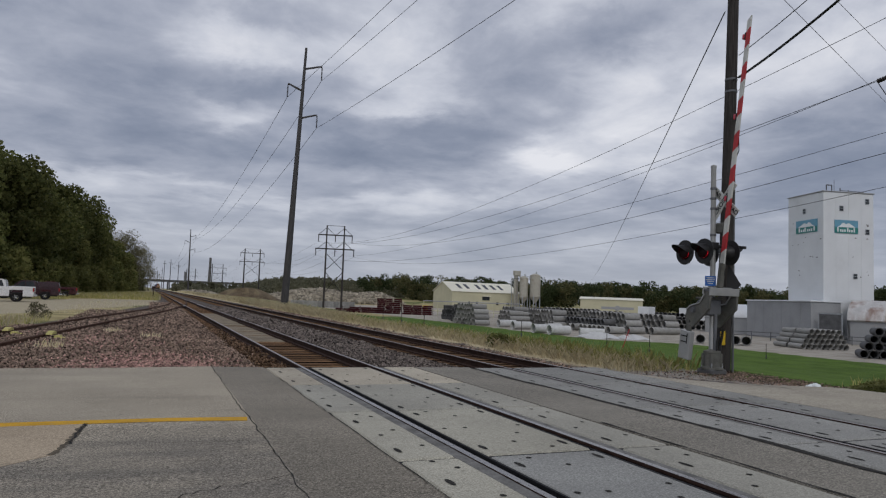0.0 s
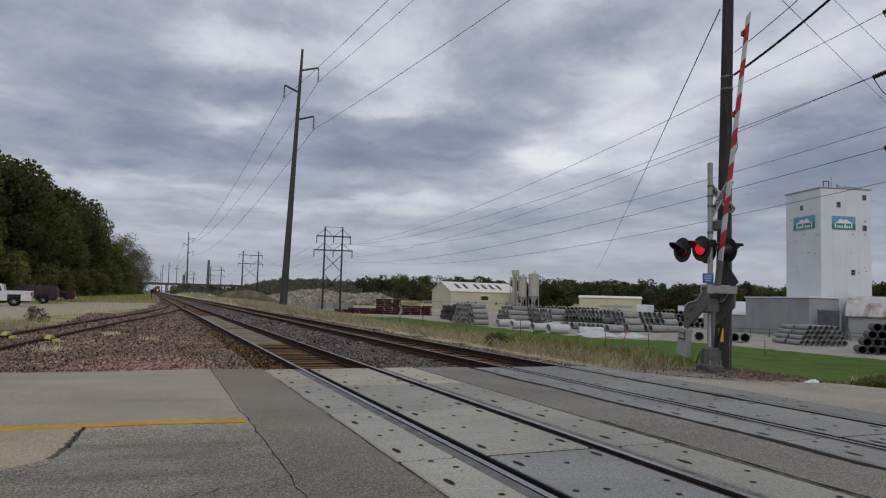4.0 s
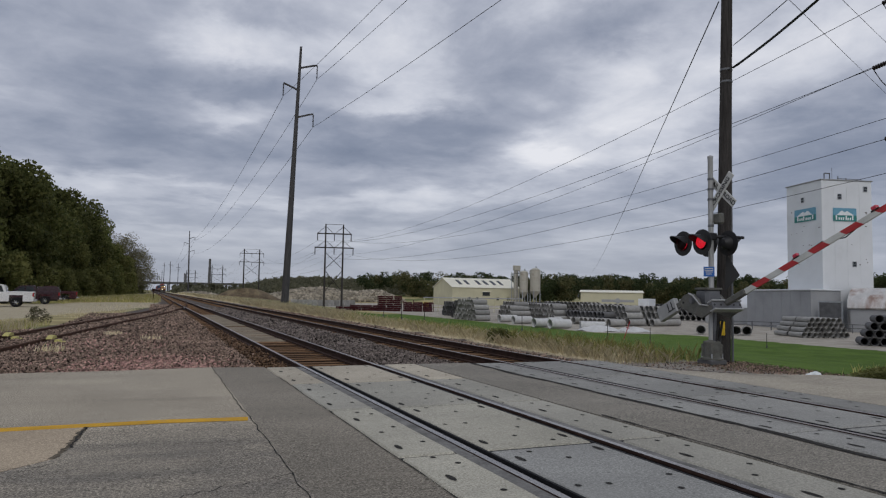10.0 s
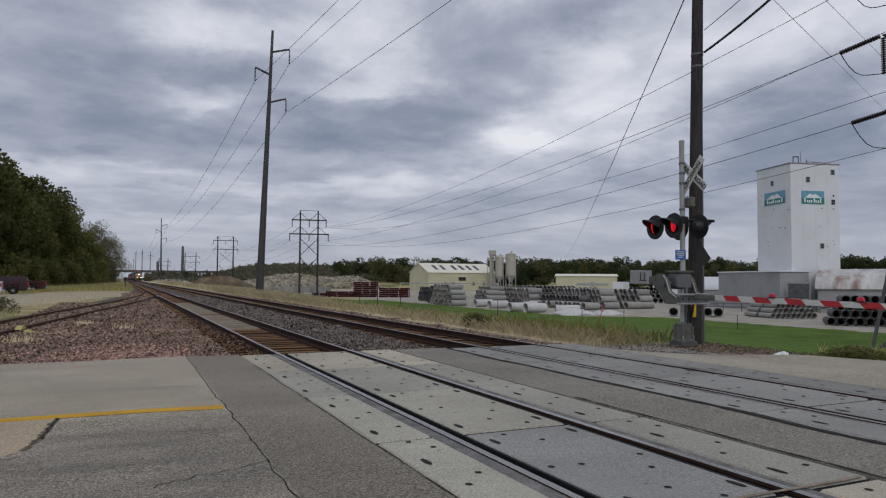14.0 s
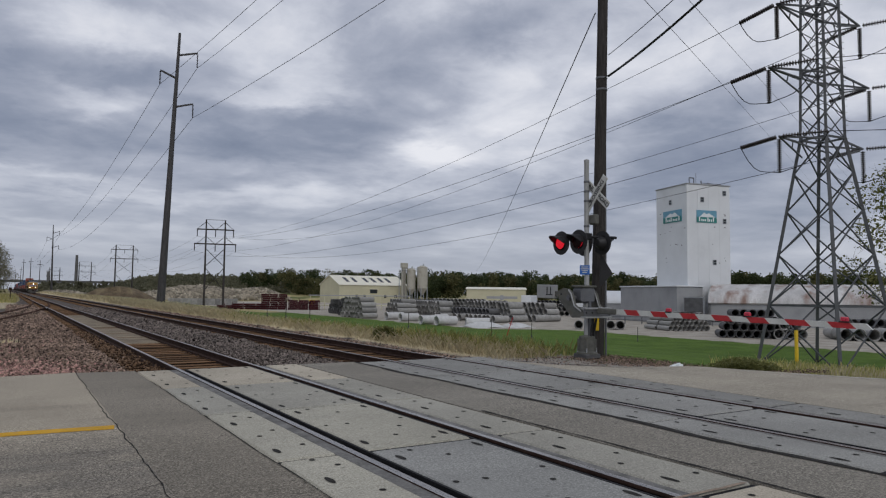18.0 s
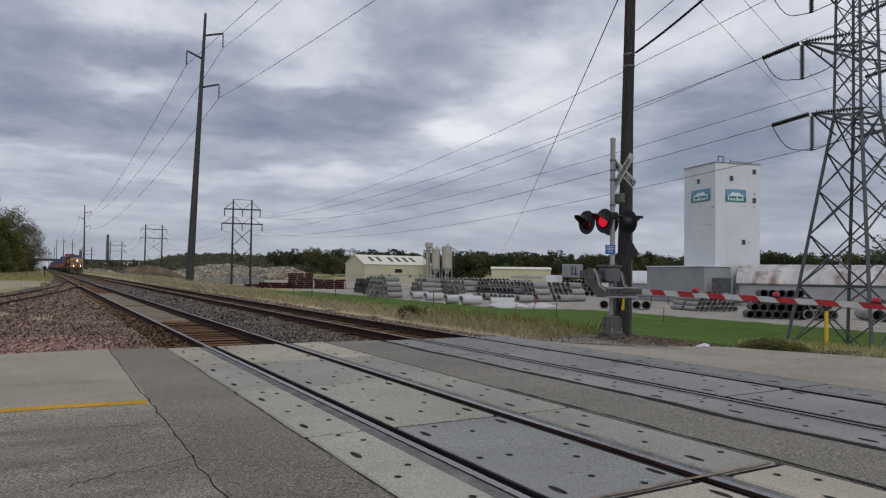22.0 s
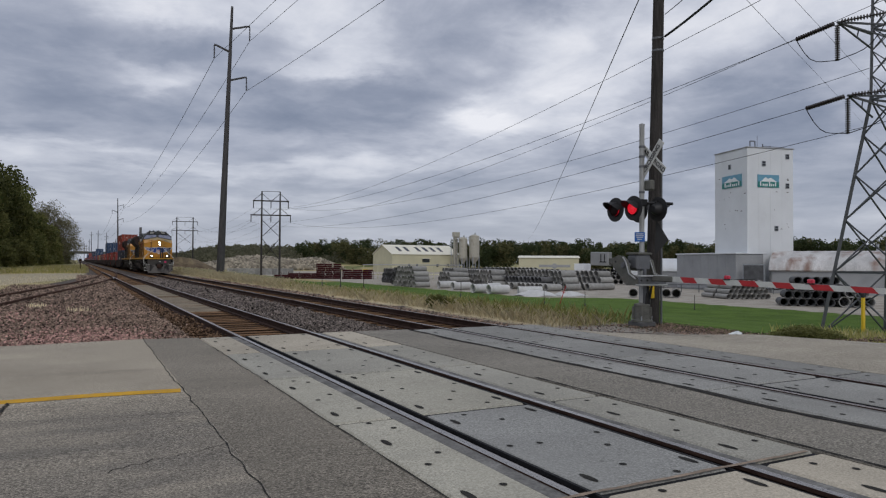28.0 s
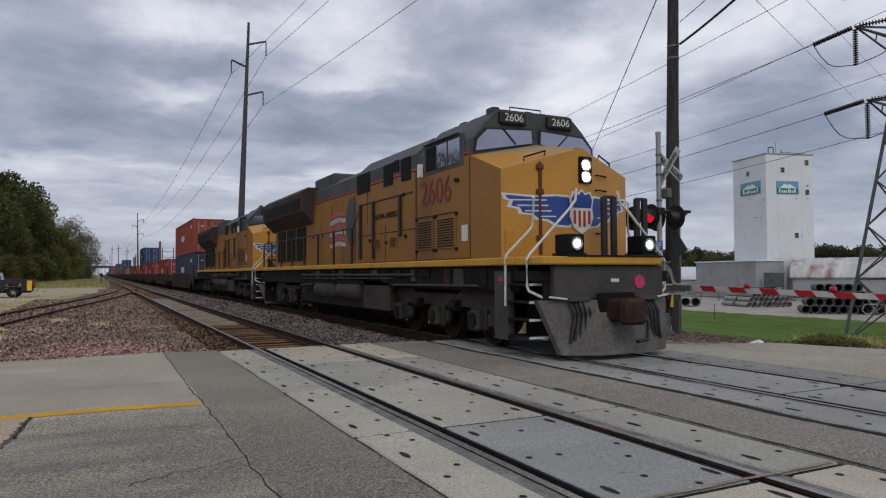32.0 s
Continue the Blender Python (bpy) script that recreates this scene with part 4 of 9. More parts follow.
# ---- loose stone ----
def stones(name, label, boxes, mat, seed, soft=False):
    rs = np.random.RandomState(seed)
    C, S = [], []
    for x0, x1, y0, y1, z, n, a, c in boxes:
        u, w = rs.uniform(0, 1, n), rs.uniform(0, 1, n)
        if soft:
            u, w = np.clip(rs.normal(0.5, 0.2, n), 0, 1), np.clip(np.abs(rs.normal(0, 0.4, n)), 0, 1)
        p = np.c_[x0 + (x1 - x0) * u, y0 + (y1 - y0) * w, z + rs.uniform(-0.035, 0.03, n)]
        C.append(p)
        S.append(rs.uniform(a, c, n))
    C, S = np.concatenate(C), np.concatenate(S)
    spx = np.interp(C[:, 1], [q[1] for q in SPUR], [q[0] for q in SPUR])
    keep = np.abs(np.abs(C[:, 0] - spx) - GA / 2) > 0.09
    C, S = C[keep], S[keep]
    n = len(C)
    octa = np.array([(1, 0, 0), (-1, 0, 0), (0, 1, 0), (0, -1, 0), (0, 0, 1), (0, 0, -1)], float) * 1.3
    q = rs.normal(size=(n, 4))
    q /= np.linalg.norm(q, axis=1)[:, None]
    w, x, y, z = q.T
    R = np.stack([np.stack([1 - 2 * (y * y + z * z), 2 * (x * y - z * w), 2 * (x * z + y * w)], 1),
                  np.stack([2 * (x * y + z * w), 1 - 2 * (x * x + z * z), 2 * (y * z - x * w)], 1),
                  np.stack([2 * (x * z - y * w), 2 * (y * z + x * w), 1 - 2 * (x * x + y * y)], 1)], 1)
    v = (octa[None] + rs.uniform(-0.3, 0.3, (n, 6, 3))) * rs.uniform(0.65, 1.0, (n, 6, 1)) * S[:, None, None] * np.array([1, 0.8, 0.62])
    v = np.einsum("nij,nkj->nki", R, v) + C[:, None]
    f = np.array([(0, 2, 4), (2, 1, 4), (1, 3, 4), (3, 0, 4), (2, 0, 5), (1, 2, 5), (3, 1, 5), (0, 3, 5)])
    f = f[None] + (np.arange(n) * 6)[:, None, None]
    return tagged(part(name, from_numpy(name, v.reshape(-1, 3), f.reshape(-1, 3), mat), mat), label, "ballast", kind="stuff")


stones("ballast", "loose grey and brown ballast stone", [
    (-5.2, 2.1, 13.9, 20, -0.115, 26000, 0.02, 0.046), (-5.0, 2.1, 20, 30, -0.115, 20000, 0.025, 0.055), (-3.5, 2.2, 30, 50, -0.12, 12000, 0.035, 0.07), (0, 2.3, 50, 80, -0.13, 2500, 0.06, 0.1),
    (1.95, 2.75, 18, 30, -0.21, 1200, 0.025, 0.05), (2.9, 4.25, 14, 23, -0.31, 250, 0.015, 0.03), (7.35, 8.65, 13.8, 40, -0.31, 900, 0.02, 0.035), (9.2, 10.4, 13.6, 30, -0.18, 3000, 0.03, 0.06), (9.0, 10.3, 30, 70, -0.16, 3000, 0.045, 0.08)], M_BALLAST, 3)
stones("grey_ballast", "dark grey ballast stone between the tracks", [(4.85, 6.7, 13.9, 22, -0.16, 9000, 0.022, 0.046), (4.75, 6.8, 22, 36, -0.15, 5500, 0.035, 0.065), (4.6, 6.8, 36, 70, -0.15, 5500, 0.045, 0.085)], M_BALLAST_GREY, 9)
stones("pink_ballast", "loose pinkish ballast stone", [(-1.6, 1.9, 14.2, 18.5, -0.1, 3400, 0.02, 0.042), (-3, 1.8, 14, 20, -0.1, 900, 0.02, 0.04), (-4, 1.5, 19, 30, -0.1, 700, 0.025, 0.045)], M_BALLAST_PINK, 4, True)
stones("rusty_ballast", "rust-stained ballast beside the near rail", [(0.9, 2.9, 14.1, 21, -0.13, 1500, 0.018, 0.04), (2.9, 4.3, 14.1, 24, -0.3, 500, 0.015, 0.03), (1.4, 2.7, 20, 30, -0.15, 1200, 0.025, 0.05)], M_BALLAST_RUST, 6)
stones("verge_gravel", "loose gravel at the road edge", [(9.7, 14.0, 11.2, 13.6, -0.125, 1800, 0.01, 0.024), (11.9, 13.8, 10.2, 13.6, -0.12, 2600, 0.01, 0.026), (12.9, 17, 9.3, 9.9, -0.28, 900, 0.01, 0.025)], M_BALLAST, 5)

# ---- yard: pipe stacks, mill, sheds, plant ----
YZ = -2.32   # yard level
U = Vector((0.70, 0.714, 0))
PIPES = {}


def pipe_mesh(d, L, mat):
    """A hollow concrete pipe with a bell at its near end, lying along +y from y = 0, resting on z = 0."""
    k = (round(d, 2), L, mat.name)
    if k not in PIPES:
        r = d / 2
        # far end closed by an added plug that keeps the bore dark
        pr = [(r * 0.89, 0.02), (r * 0.97, 0.0), (r * 1.0, 0.03), (r * 1.0, 0.22), (r * 0.93, 0.30), (r * 0.93, L), (0.002, L), (0.002, L - 0.06), (r * 0.82, L - 0.06), (r * 0.82, 0.12), (r * 0.89, 0.10)]
        PIPES[k] = Geo().lathe((0, 0, r), (0, 1, 0), pr, 18, closed=True).mesh("concrete_pipe", mat)
    return PIPES[k]


AXIS = -math.degrees(math.atan2(U.x, U.y))


def stack(x, y, cols, rows, d, L=2.4, mat=M_PIPE, label="", gaps=(), deep=1, az=None):
    """Rows of pipes side by side, each row nested on the one below."""
    t = thing("pipe_stack", label or "stack of grey concrete drain pipes on gravel", "pipe stack", pose(x, y, YZ, 0, 0, AXIS if az is None else -az), "pipe stacks in the yard")
    for e in range(deep):
        for r in range(rows):
            for c in range(cols - r):
                if (c, r) in gaps:
                    continue
                m = pose((c + 0.5 + r * 0.5) * d * 1.01, random.uniform(-0.12, 0.12) + e * (L + 0.25), r * d * 0.87 + (0.01 if r else 0), 0, random.uniform(0, 360) * 0, 0)
                part("pipe", pipe_mesh(d, L, mat), None, t, m=m)
    return t


stack(44.4, 100.5, 10, 4, 0.88, label="four-high stack of grey concrete drain pipes", az=92)
stack(50.0, 118.5, 11, 3, 0.95, mat=M_PIPE_DK, label="stack of dark concrete pipes at the lawn's edge", az=96)
stack(46.5, 106.5, 8, 4, 0.8, mat=M_PIPE_DK, label="stack of dark concrete pipes behind paler ones", az=89)
stack(49.5, 95.5, 6, 3, 0.85, label="stack of grey concrete drain pipes seen side on", az=92)
stack(52.0, 99.5, 8, 4, 0.8, label="tall stack of grey concrete drain pipes", az=92)
stack(56.5, 101.5, 14, 3, 0.98, label="three-high stack of concrete drain pipes", az=96)
stack(63.5, 95.2, 16, 3, 0.98, label="three-high stack of concrete drain pipes", az=91)
stack(54.4, 83.6, 10, 1, 1.0, label="single row of concrete drain pipes", gaps=((2, 0),), az=90)
stack(58.9, 80.6, 6, 3, 0.98, label="short stack of concrete drain pipes", gaps=((0, 2),), az=95)
stack(62.0, 77.2, 3, 1, 1.0, label="few concrete drain pipes lying on gravel", az=90)
stack(64.4, 85.5, 11, 3, 0.98, label="three-high stack of concrete drain pipes", az=88)
stack(57.0, 90.0, 13, 2, 0.95, mat=M_PIPE_DK, label="two-high stack of dark concrete pipes", az=91)
stack(76.0, 111.5, 9, 3, 0.95, label="stack of pipes far back in the yard")
stack(88.0, 147.0, 16, 3, 0.95, label="long stack of pipes far back in the yard")
stack(68.0, 122.0, 16, 3, 0.95, mat=M_PIPE_DK, label="stack of dark pipes far back in the yard", az=96)
stack(106.0, 128.0, 18, 3, 0.9, mat=M_PIPE_DK, label="long stack of dark pipes far back in the yard")
stack(82.0, 96.0, 9, 2, 0.9, label="stack of slender pipes beside the sheds", mat=M_PIPE)
stack(53.4, 57.4, 1, 1, 1.02, label="single concrete pipe on gravel")
stack(56.6, 55.7, 2, 1, 1.02, label="pair of concrete pipes on gravel")
stack(61.1, 50.8, 9, 4, 0.57, label="wide four-high stack of grey concrete pipes", deep=2, az=18)
stack(56.2, 41.0, 8, 4, 0.74, mat=M_PIPE_DK, label="stack of large dark-mouthed concrete pipes")
stack(59.2, 37.4, 3, 2, 0.95, label="large concrete pipes beside a dark stack")
stack(63.0, 33.5, 5, 1, 1.1, label="row of concrete pipes on gravel", deep=2)
stack(72.0, 62.0, 8, 2, 0.8, mat=M_PIPE_DK, label="low stack of dark pipes by the mill")
stack(86.0, 54.5, 15, 2, 0.85, mat=M_PIPE_DK, label="long low stack of dark pipes before the round-roofed shed")
stack(75.5, 40.5, 9, 2, 0.85, mat=M_PIPE_DK, label="stack of dark pipes at the yard's edge")
stack(77.0, 31.0, 9, 3, 0.85, label="stack of grey pipes at the yard's edge")
for x, y, d, a in ((45.7, 87.6, 1.1, 0), (44.8, 81.8, 1.1, 0), (42.8, 73.0, 1.15, 0), (43.2, 70.0, 1.15, 0), (47.5, 77.5, 1.1, 20), (45.4, 67.0, 1.05, -25)):
    o = part("concrete_pipe", pipe_mesh(d, 2.8, M_PIPE_LT), None, m=pose(x, y, YZ, 0, 0, -88 + a))
    tagged(o, "pale new concrete pipe lying on gravel", "pipe", "loose pale pipes")


def tarp(x, y, w, d, h, mat, label):
    g = Geo()
    n = 9
    for j in range(n):
        for i in range(n):
            u, v = i / (n - 1) - 0.5, j / (n - 1) - 0.5
            z = h * max(0, 1 - 3.4 * (u * u + v * v)) * (0.8 + 0.5 * noise.noise((x + u * 5, y + v * 5, 1)))
            g.v.append((x + u * w, y + v * d, YZ + max(0.0, z)))
    for j in range(n - 1):
        for i in range(n - 1):
            g.f.append((j * n + i, j * n + i + 1, (j + 1) * n + i + 1, (j + 1) * n + i))
            g.mi.append(0)
    return tagged(part("tarpaulin", g, mat), label, "tarpaulin")


tarp(46.8, 65.5, 4.5, 4.5, 0.8, M_PIPE_LT, "crumpled white plastic sheet over pipes")
tarp(50.5, 64.0, 3.4, 4.0, 0.6, M_PIPE_LT, "crumpled white plastic sheet on the ground")

# pale sheet by the road
heap = thing("litter_heap", "small heap of white rubbish on the verge", "rubbish", pose(12.85, 10.42, -0.15))
for k in range(12):
    a = random.random() * 6.28
    r = random.random() * 0.15
    part("scrap", Geo().cbox(-0.055, -0.045, 0, 0.055, 0.045, 0.06, 0.02), M_SIGNWHITE, heap, m=pose(r * math.cos(a), r * math.sin(a), 0.07 * (1 - r * 5), random.uniform(-40, 40), random.uniform(-40, 40), a * 57))

# ---- feed mill tower ----
MC, ML, MR = Vector((81.59, 64.46, 0)), Vector((83.5, 71.58, 0)), Vector((86.55, 61.16, 0))
ax = (ML - MC).normalized()
ay = (MR - MC).normalized()
WL, WR, TOPZ = (ML - MC).length, 7.4, 17.55


tower = thing("mill_tower", "tall white metal-clad feed mill tower with two teal signs", "tower", pose(MC.x, MC.y, YZ))
ay = Vector((ax.y, -ax.x, 0))
rot = Matrix(((ay.x, ax.x, 0, 0), (ay.y, ax.y, 0, 0), (0, 0, 1, 0), (0, 0, 0, 1)))
H = TOPZ - YZ
g = Geo().cbox(0, 0, 0, WR, WL, H, 0.06, rot)
part("tower_wall", g, M_SILO, tower)
for k in range(1, 4):
    g = Geo().box(WR * k / 4 - 0.03, -0.025, 0, WR * k / 4 + 0.03, 0.01, H - 0.2, rot)
    part("seam", g, M_SILO, tower)
part("roof_rim", Geo().cbox(-0.12, -0.12, H, WR + 0.12, WL + 0.12, H + 0.14, 0.03, rot), M_GREYCLAD, tower)


def tower_window(face, a, z, s=0.62):
    t = rot if face == "r" else rot @ pose(0, 0, 0, 0, 0, 90) @ Matrix.Diagonal((1, -1, 1, 1))
    w = part("window", Geo().cbox(a - s / 2, -0.08, z - s * 0.6, a + s / 2, 0.02, z + s * 0.6, 0.02, t), M_GALV, tower)
    for q in (-0.27, 0.27):
        part("pane", Geo().box(a - s * 0.4, -0.095, z + s * q - s * 0.24, a + s * 0.4, -0.07, z + s * q + s * 0.24, t), M_DARKGLASS, w)


for a, z in ((2.6, 15.4), (6.4, 16.5), (6.4, 12.4), (4.6, 6.4)):
    tower_window("r", a, z - YZ)
tower_window("l", 3.8, 15.3 - YZ)
scar = random.Random(17)
for face, n in (("l", 16), ("r", 9)):
    tf = rot if face == "r" else rot @ pose(0, 0, 0, 0, 0, 90) @ Matrix.Diagonal((1, -1, 1, 1))
    for k in range(n):
        a, z, w = scar.uniform(0.4, 6.6), scar.choice((9.0, 11.5, 13.5, 16.0)) + scar.uniform(-0.5, 0.5), scar.uniform(0.05, 0.16)
        part("rust_scar", Geo().cbox(a - w, -0.012, z - 0.05, a + w, 0.004, z + 0.05, 0.003, tf), M_RAIL, tower)


def tower_sign(face, a0, a1, z0, z1):
    t = rot if face == "r" else rot @ pose(0, 0, 0, 0, 0, 90) @ Matrix.Diagonal((1, -1, 1, 1))
    s = part("sign", Geo().box(a0, -0.1, z0, a1, -0.02, z1, t), M_SKYSIGN, tower, "teal and pale blue sign panel")
    zm = z0 + (z1 - z0) * 0.45
    part("lower_field", Geo().box(a0, -0.112, z0, a1, -0.095, zm, t), M_TEAL, s)
    w = a1 - a0
    hill = [(a0 + w * 0.12, zm), (a0 + w * 0.22, zm + 0.2), (a0 + w * 0.3, zm + 0.5), (a0 + w * 0.38, zm + 0.62), (a0 + w * 0.48, zm + 0.4), (a0 + w * 0.6, zm + 0.58), (a0 + w * 0.72, zm + 0.35), (a0 + w * 0.9, zm)]
    part("emblem", Geo().prism(hill, "y", -0.118, -0.1, m=t), M_SIGNWHITE, s)
    # the word as plain upright strokes of its size
    zb = z0 + (zm - z0) * 0.2
    hx = (zm - z0) * 0.62
    for k, (u, q) in enumerate(((0.1, 1.25), (0.22, 0.7), (0.31, 0.65), (0.4, 0.7), (0.52, 1.2), (0.6, 0.7), (0.7, 0.65), (0.8, 1.2))):
        part("lettering_bar", Geo().box(a0 + w * u, -0.13, zb, a0 + w * (u + 0.055), -0.1, min(zb + hx * q, zm), t), M_SIGNWHITE, s)


tower_sign("r", 1.6, 5.0, 12.1 - YZ, 13.85 - YZ)
tower_sign("l", 1.1, 5.5, 12.3 - YZ, 14.05 - YZ)
g = Geo()
for x, y, h in ((1.2, 1.0, 1.1), (2.0, 1.0, 1.1), (3.0, 0.7, 0.7), (4.2, 0.7, 0.5)):
    g.bar(rot @ Vector((x, y, H)), rot @ Vector((x, y, H + h)), 0.1)
g.bar(rot @ Vector((1.2, 1.0, H + 1.1)), rot @ Vector((2.0, 1.0, H + 1.1)), 0.14)
g.bar(rot @ Vector((3.0, 0.7, H + 0.4)), rot @ Vector((6.5, 0.7, H + 0.35)), 0.07)
part("roof_gantry", g, M_GALV_DK, tower)
part("roof_mast", Geo().cyl(rot @ Vector((2.5, 1.2, H)), rot @ Vector((2.5, 1.2, H + 1.9)), 0.03, n=6), M_GALV_DK, tower)


def gable_shed(name, p, q, depth, eave, ridge, wall, roof, label, category="building"):
    """A metal shed whose front wall runs from p to q, with a ridge along it."""
    p, q = Vector((*p, 0)), Vector((*q, 0))
    u = (q - p).normalized()
    n = Vector((-u.y, u.x, 0))
    L = (q - p).length
    m = Matrix(((u.x, n.x, 0, p.x), (u.y, n.y, 0, p.y), (0, 0, 1, YZ), (0, 0, 0, 1)))
    t = thing(name, label, category, m)
    part("wall", Geo().prism([(0, 0), (depth, 0), (depth, eave), (depth / 2, ridge), (0, eave)], "x", 0, L), wall, t)
    o, th = 0.35, 0.14
    for s in (0, 1):
        f = (lambda y: depth - y) if s else (lambda y: y)
        sl = (ridge - eave) / (depth / 2)
        part("roof", Geo().prism([(f(-o), eave - o * sl + 0.02), (f(depth / 2), ridge + 0.02), (f(depth / 2), ridge + th), (f(-o), eave - o * sl + th)], "x", -o, L + o), roof, t)
    return t, L


plant, _ = gable_shed("plant_building", (100.5, 229), (129, 230.5), 16, 6.6, 10.0, M_CREAM, M_CREAM_ROOF, "cream metal plant building with rooflights")
for k in range(6):
    x = 4 + k * 3.2 + (1.6 if k > 1 else 0)
    g = Geo().box(x, 2.2, 0, x + 1.3, 6.0, 0.12, pose(0, 0, 6.6 + 0.1, 0, 0, 0) @ Matrix(((1, 0, 0, 0), (0, 1, 0, 0), (0, 0.425, 1, 0), (0, 0, 0, 1))))
    part("rooflight", g, M_DARKGLASS, plant)
for x, z, w, h in ((12.5, 3.6, 3.0, 1.4), (6.5, 2.0, 0.9, 1.0), (9.8, 2.0, 0.9, 1.0), (18.5, 2.0, 0.9, 1.0), (23, 2.0, 1.0, 1.0)):
    part("window", Geo().box(x, -0.12, z, x + w, 0.05, z + h), M_DARKGLASS, plant)
part("porch", Geo().cbox(12.3, -0.6, 5.0, 15.8, 0, 5.2, 0.03), M_CREAM_ROOF, plant)


def hopper(x, y, r, z0, z1, label):
    t = thing("batch_silo", label, "silo", pose(x, y, YZ), "batch plant silos")
    pr = [(0.3, 3.2), (r, z0), (r, z1), (r * 0.5, z1 + 0.6), (0.01, z1 + 0.8)]
    part("tank", Geo().lathe((0, 0, 0), (0, 0, 1), pr, 20), M_SILOGREY, t)
    for k in range(3):
        part("rib", Geo().lathe((0, 0, z0 + (z1 - z0) * k / 2), (0, 0, 1), [(r + 0.02, 0), (r + 0.09, 0.06), (r + 0.02, 0.14)], 20), M_SILOGREY, t)
    for k in range(4):
        a = math.pi / 4 + k * math.pi / 2
        part("leg", Geo().bar((r * 0.95 * math.cos(a), r * 0.95 * math.sin(a), 0), (r * 0.95 * math.cos(a), r * 0.95 * math.sin(a), z0 + 0.5), 0.28), M_GALV, t)
    part("vent", Geo().cyl((0.4, 0, z1 + 0.5), (0.4, 0, z1 + 1.4), 0.25, n=8), M_GALV, t)


hopper(127.3, 224.4, 1.6, 5.2, 12.4, "slender cream batching silo on legs")
hopper(130.9, 222.3, 1.95, 5.6, 13.4, "wide cream batching silo on legs")
bt = thing("elevator_frame", "narrow steel bucket elevator beside the silos", "elevator", pose(124.7, 225.7, YZ))
part("casing", Geo().cbox(-0.6, -0.6, 0, 0.6, 0.6, 14.2, 0.05), M_SILOGREY, bt)
part("head", Geo().cbox(-1.0, -0.7, 13.2, 1.6, 0.7, 15.0, 0.1), M_SILOGREY, bt)
for s in (-1.3, 1.3):
    part("post", Geo().bar((s, 0.8, 0), (s, 0.8, 12.5), 0.2), M_GALV, bt)
part("catwalk", Geo().cbox(-0.9, -0.9, 12.0, 6.6, -0.2, 12.15, 0.03), M_GALV_DK, bt)
for k in range(8):
    part("catwalk_post", Geo().bar((-0.8 + k, -0.9, 12.1), (-0.8 + k, -0.9, 13.1), 0.07), M_GALV_DK, bt)
part("catwalk_rail", Geo().bar((-0.9, -0.9, 13.1), (6.6, -0.9, 13.1), 0.07), M_GALV_DK, bt)
for s in (-0.25, 0.25):
    part("ladder_side", Geo().bar((s, -0.75, 0), (s, -0.75, 12.0), 0.06), M_GALV_DK, bt)
for k in range(24):
    part("rung", Geo().bar((-0.25, -0.75, 0.4 + k * 0.48), (0.25, -0.75, 0.4 + k * 0.48), 0.05), M_GALV_DK, bt)
for z in (3.5, 7.0, 10.5):
    part("brace", Geo().bar((-1.3, 0.8, z), (1.3, 0.8, z - 2.5), 0.12), M_GALV, bt)
part("chute", Geo().bar((0.6, 0, 13.6), (2.6, -1.0, 11.6), 0.5, 0.5), M_SILOGREY, bt)

shed, SL = gable_shed("yellow_shed", (128.0, 188.6), (143.6, 177.1), 17, 5.3, 6.0, M_CREAM, M_CREAM_ROOF, "long pale yellow metal shed with a faded band sign")
part("band_sign", Geo().box(SL * 0.34, -0.08, 2.3, SL * 0.86, 0.02, 3.1), M_GREYCLAD, shed)
part("band_emblem", Geo().cyl((SL * 0.6, -0.1, 2.7), (SL * 0.6, 0.02, 2.7), 0.85, n=20), M_GREYCLAD, shed)

# ---- grey annex and round-roofed shed at the tower's foot ----
an = thing("grey_annex", "flat-roofed grey metal annex with a loading door", "building", pose(77.57, 63.08, YZ))
aL, aF = Vector((81.38 - 77.57, 76.93 - 63.08, 0)), Vector((78.5 - 77.57, 58.6 - 63.08, 0))
u = aL.normalized()
am = Matrix(((u.x, u.y, 0, 0), (u.y, -u.x, 0, 0), (0, 0, 1, 0), (0, 0, 0, 1)))
part("wall", Geo().cbox(0, 0.0, 0, aL.length, 4.2, 5.1, 0.05, am), M_GREYCLAD, an)
part("roof_edge", Geo().cbox(-0.15, -0.15, 5.1, aL.length + 0.15, 4.4, 5.28, 0.03, am), M_SILO, an)
for k in range(1, 7):
    part("seam", Geo().box(aL.length * k / 7 - 0.04, -0.03, 0, aL.length * k / 7 + 0.04, 0.0, 5.05, am), M_GREYCLAD, an)
uf = aF.normalized()
fm = Matrix(((uf.x, -uf.y, 0, 0), (uf.y, uf.x, 0, 0), (0, 0, 1, 0), (0, 0, 0, 1)))
part("door_frame", Geo().box(1.0, -0.12, 0, 3.9, 0.02, 3.75, fm), M_GALV, an)
part("loading_door", Geo().box(1.15, -0.2, 0, 3.75, -0.1, 3.6, fm), M_PIPE_DK, an)
QA, QB = Vector((79.6, 59.6, 0)), Vector((104, 17.5, 0))
qu = (QB - QA).normalized()
qn = Vector((-qu.y, qu.x, 0))
qL = (QB - QA).length
qs = thing("round_roof_shed", "long shed with a rusting rounded metal roof", "building", Matrix(((qu.x, qn.x, 0, QA.x), (qu.y, qn.y, 0, QA.y), (0, 0, 1, YZ), (0, 0, 0, 1))))
QW, QE, QH = 14.0, 3.1, 5.55
part("front_wall", Geo().box(0, 0, 0, qL, 0.3, QE), M_GREYCLAD, qs)
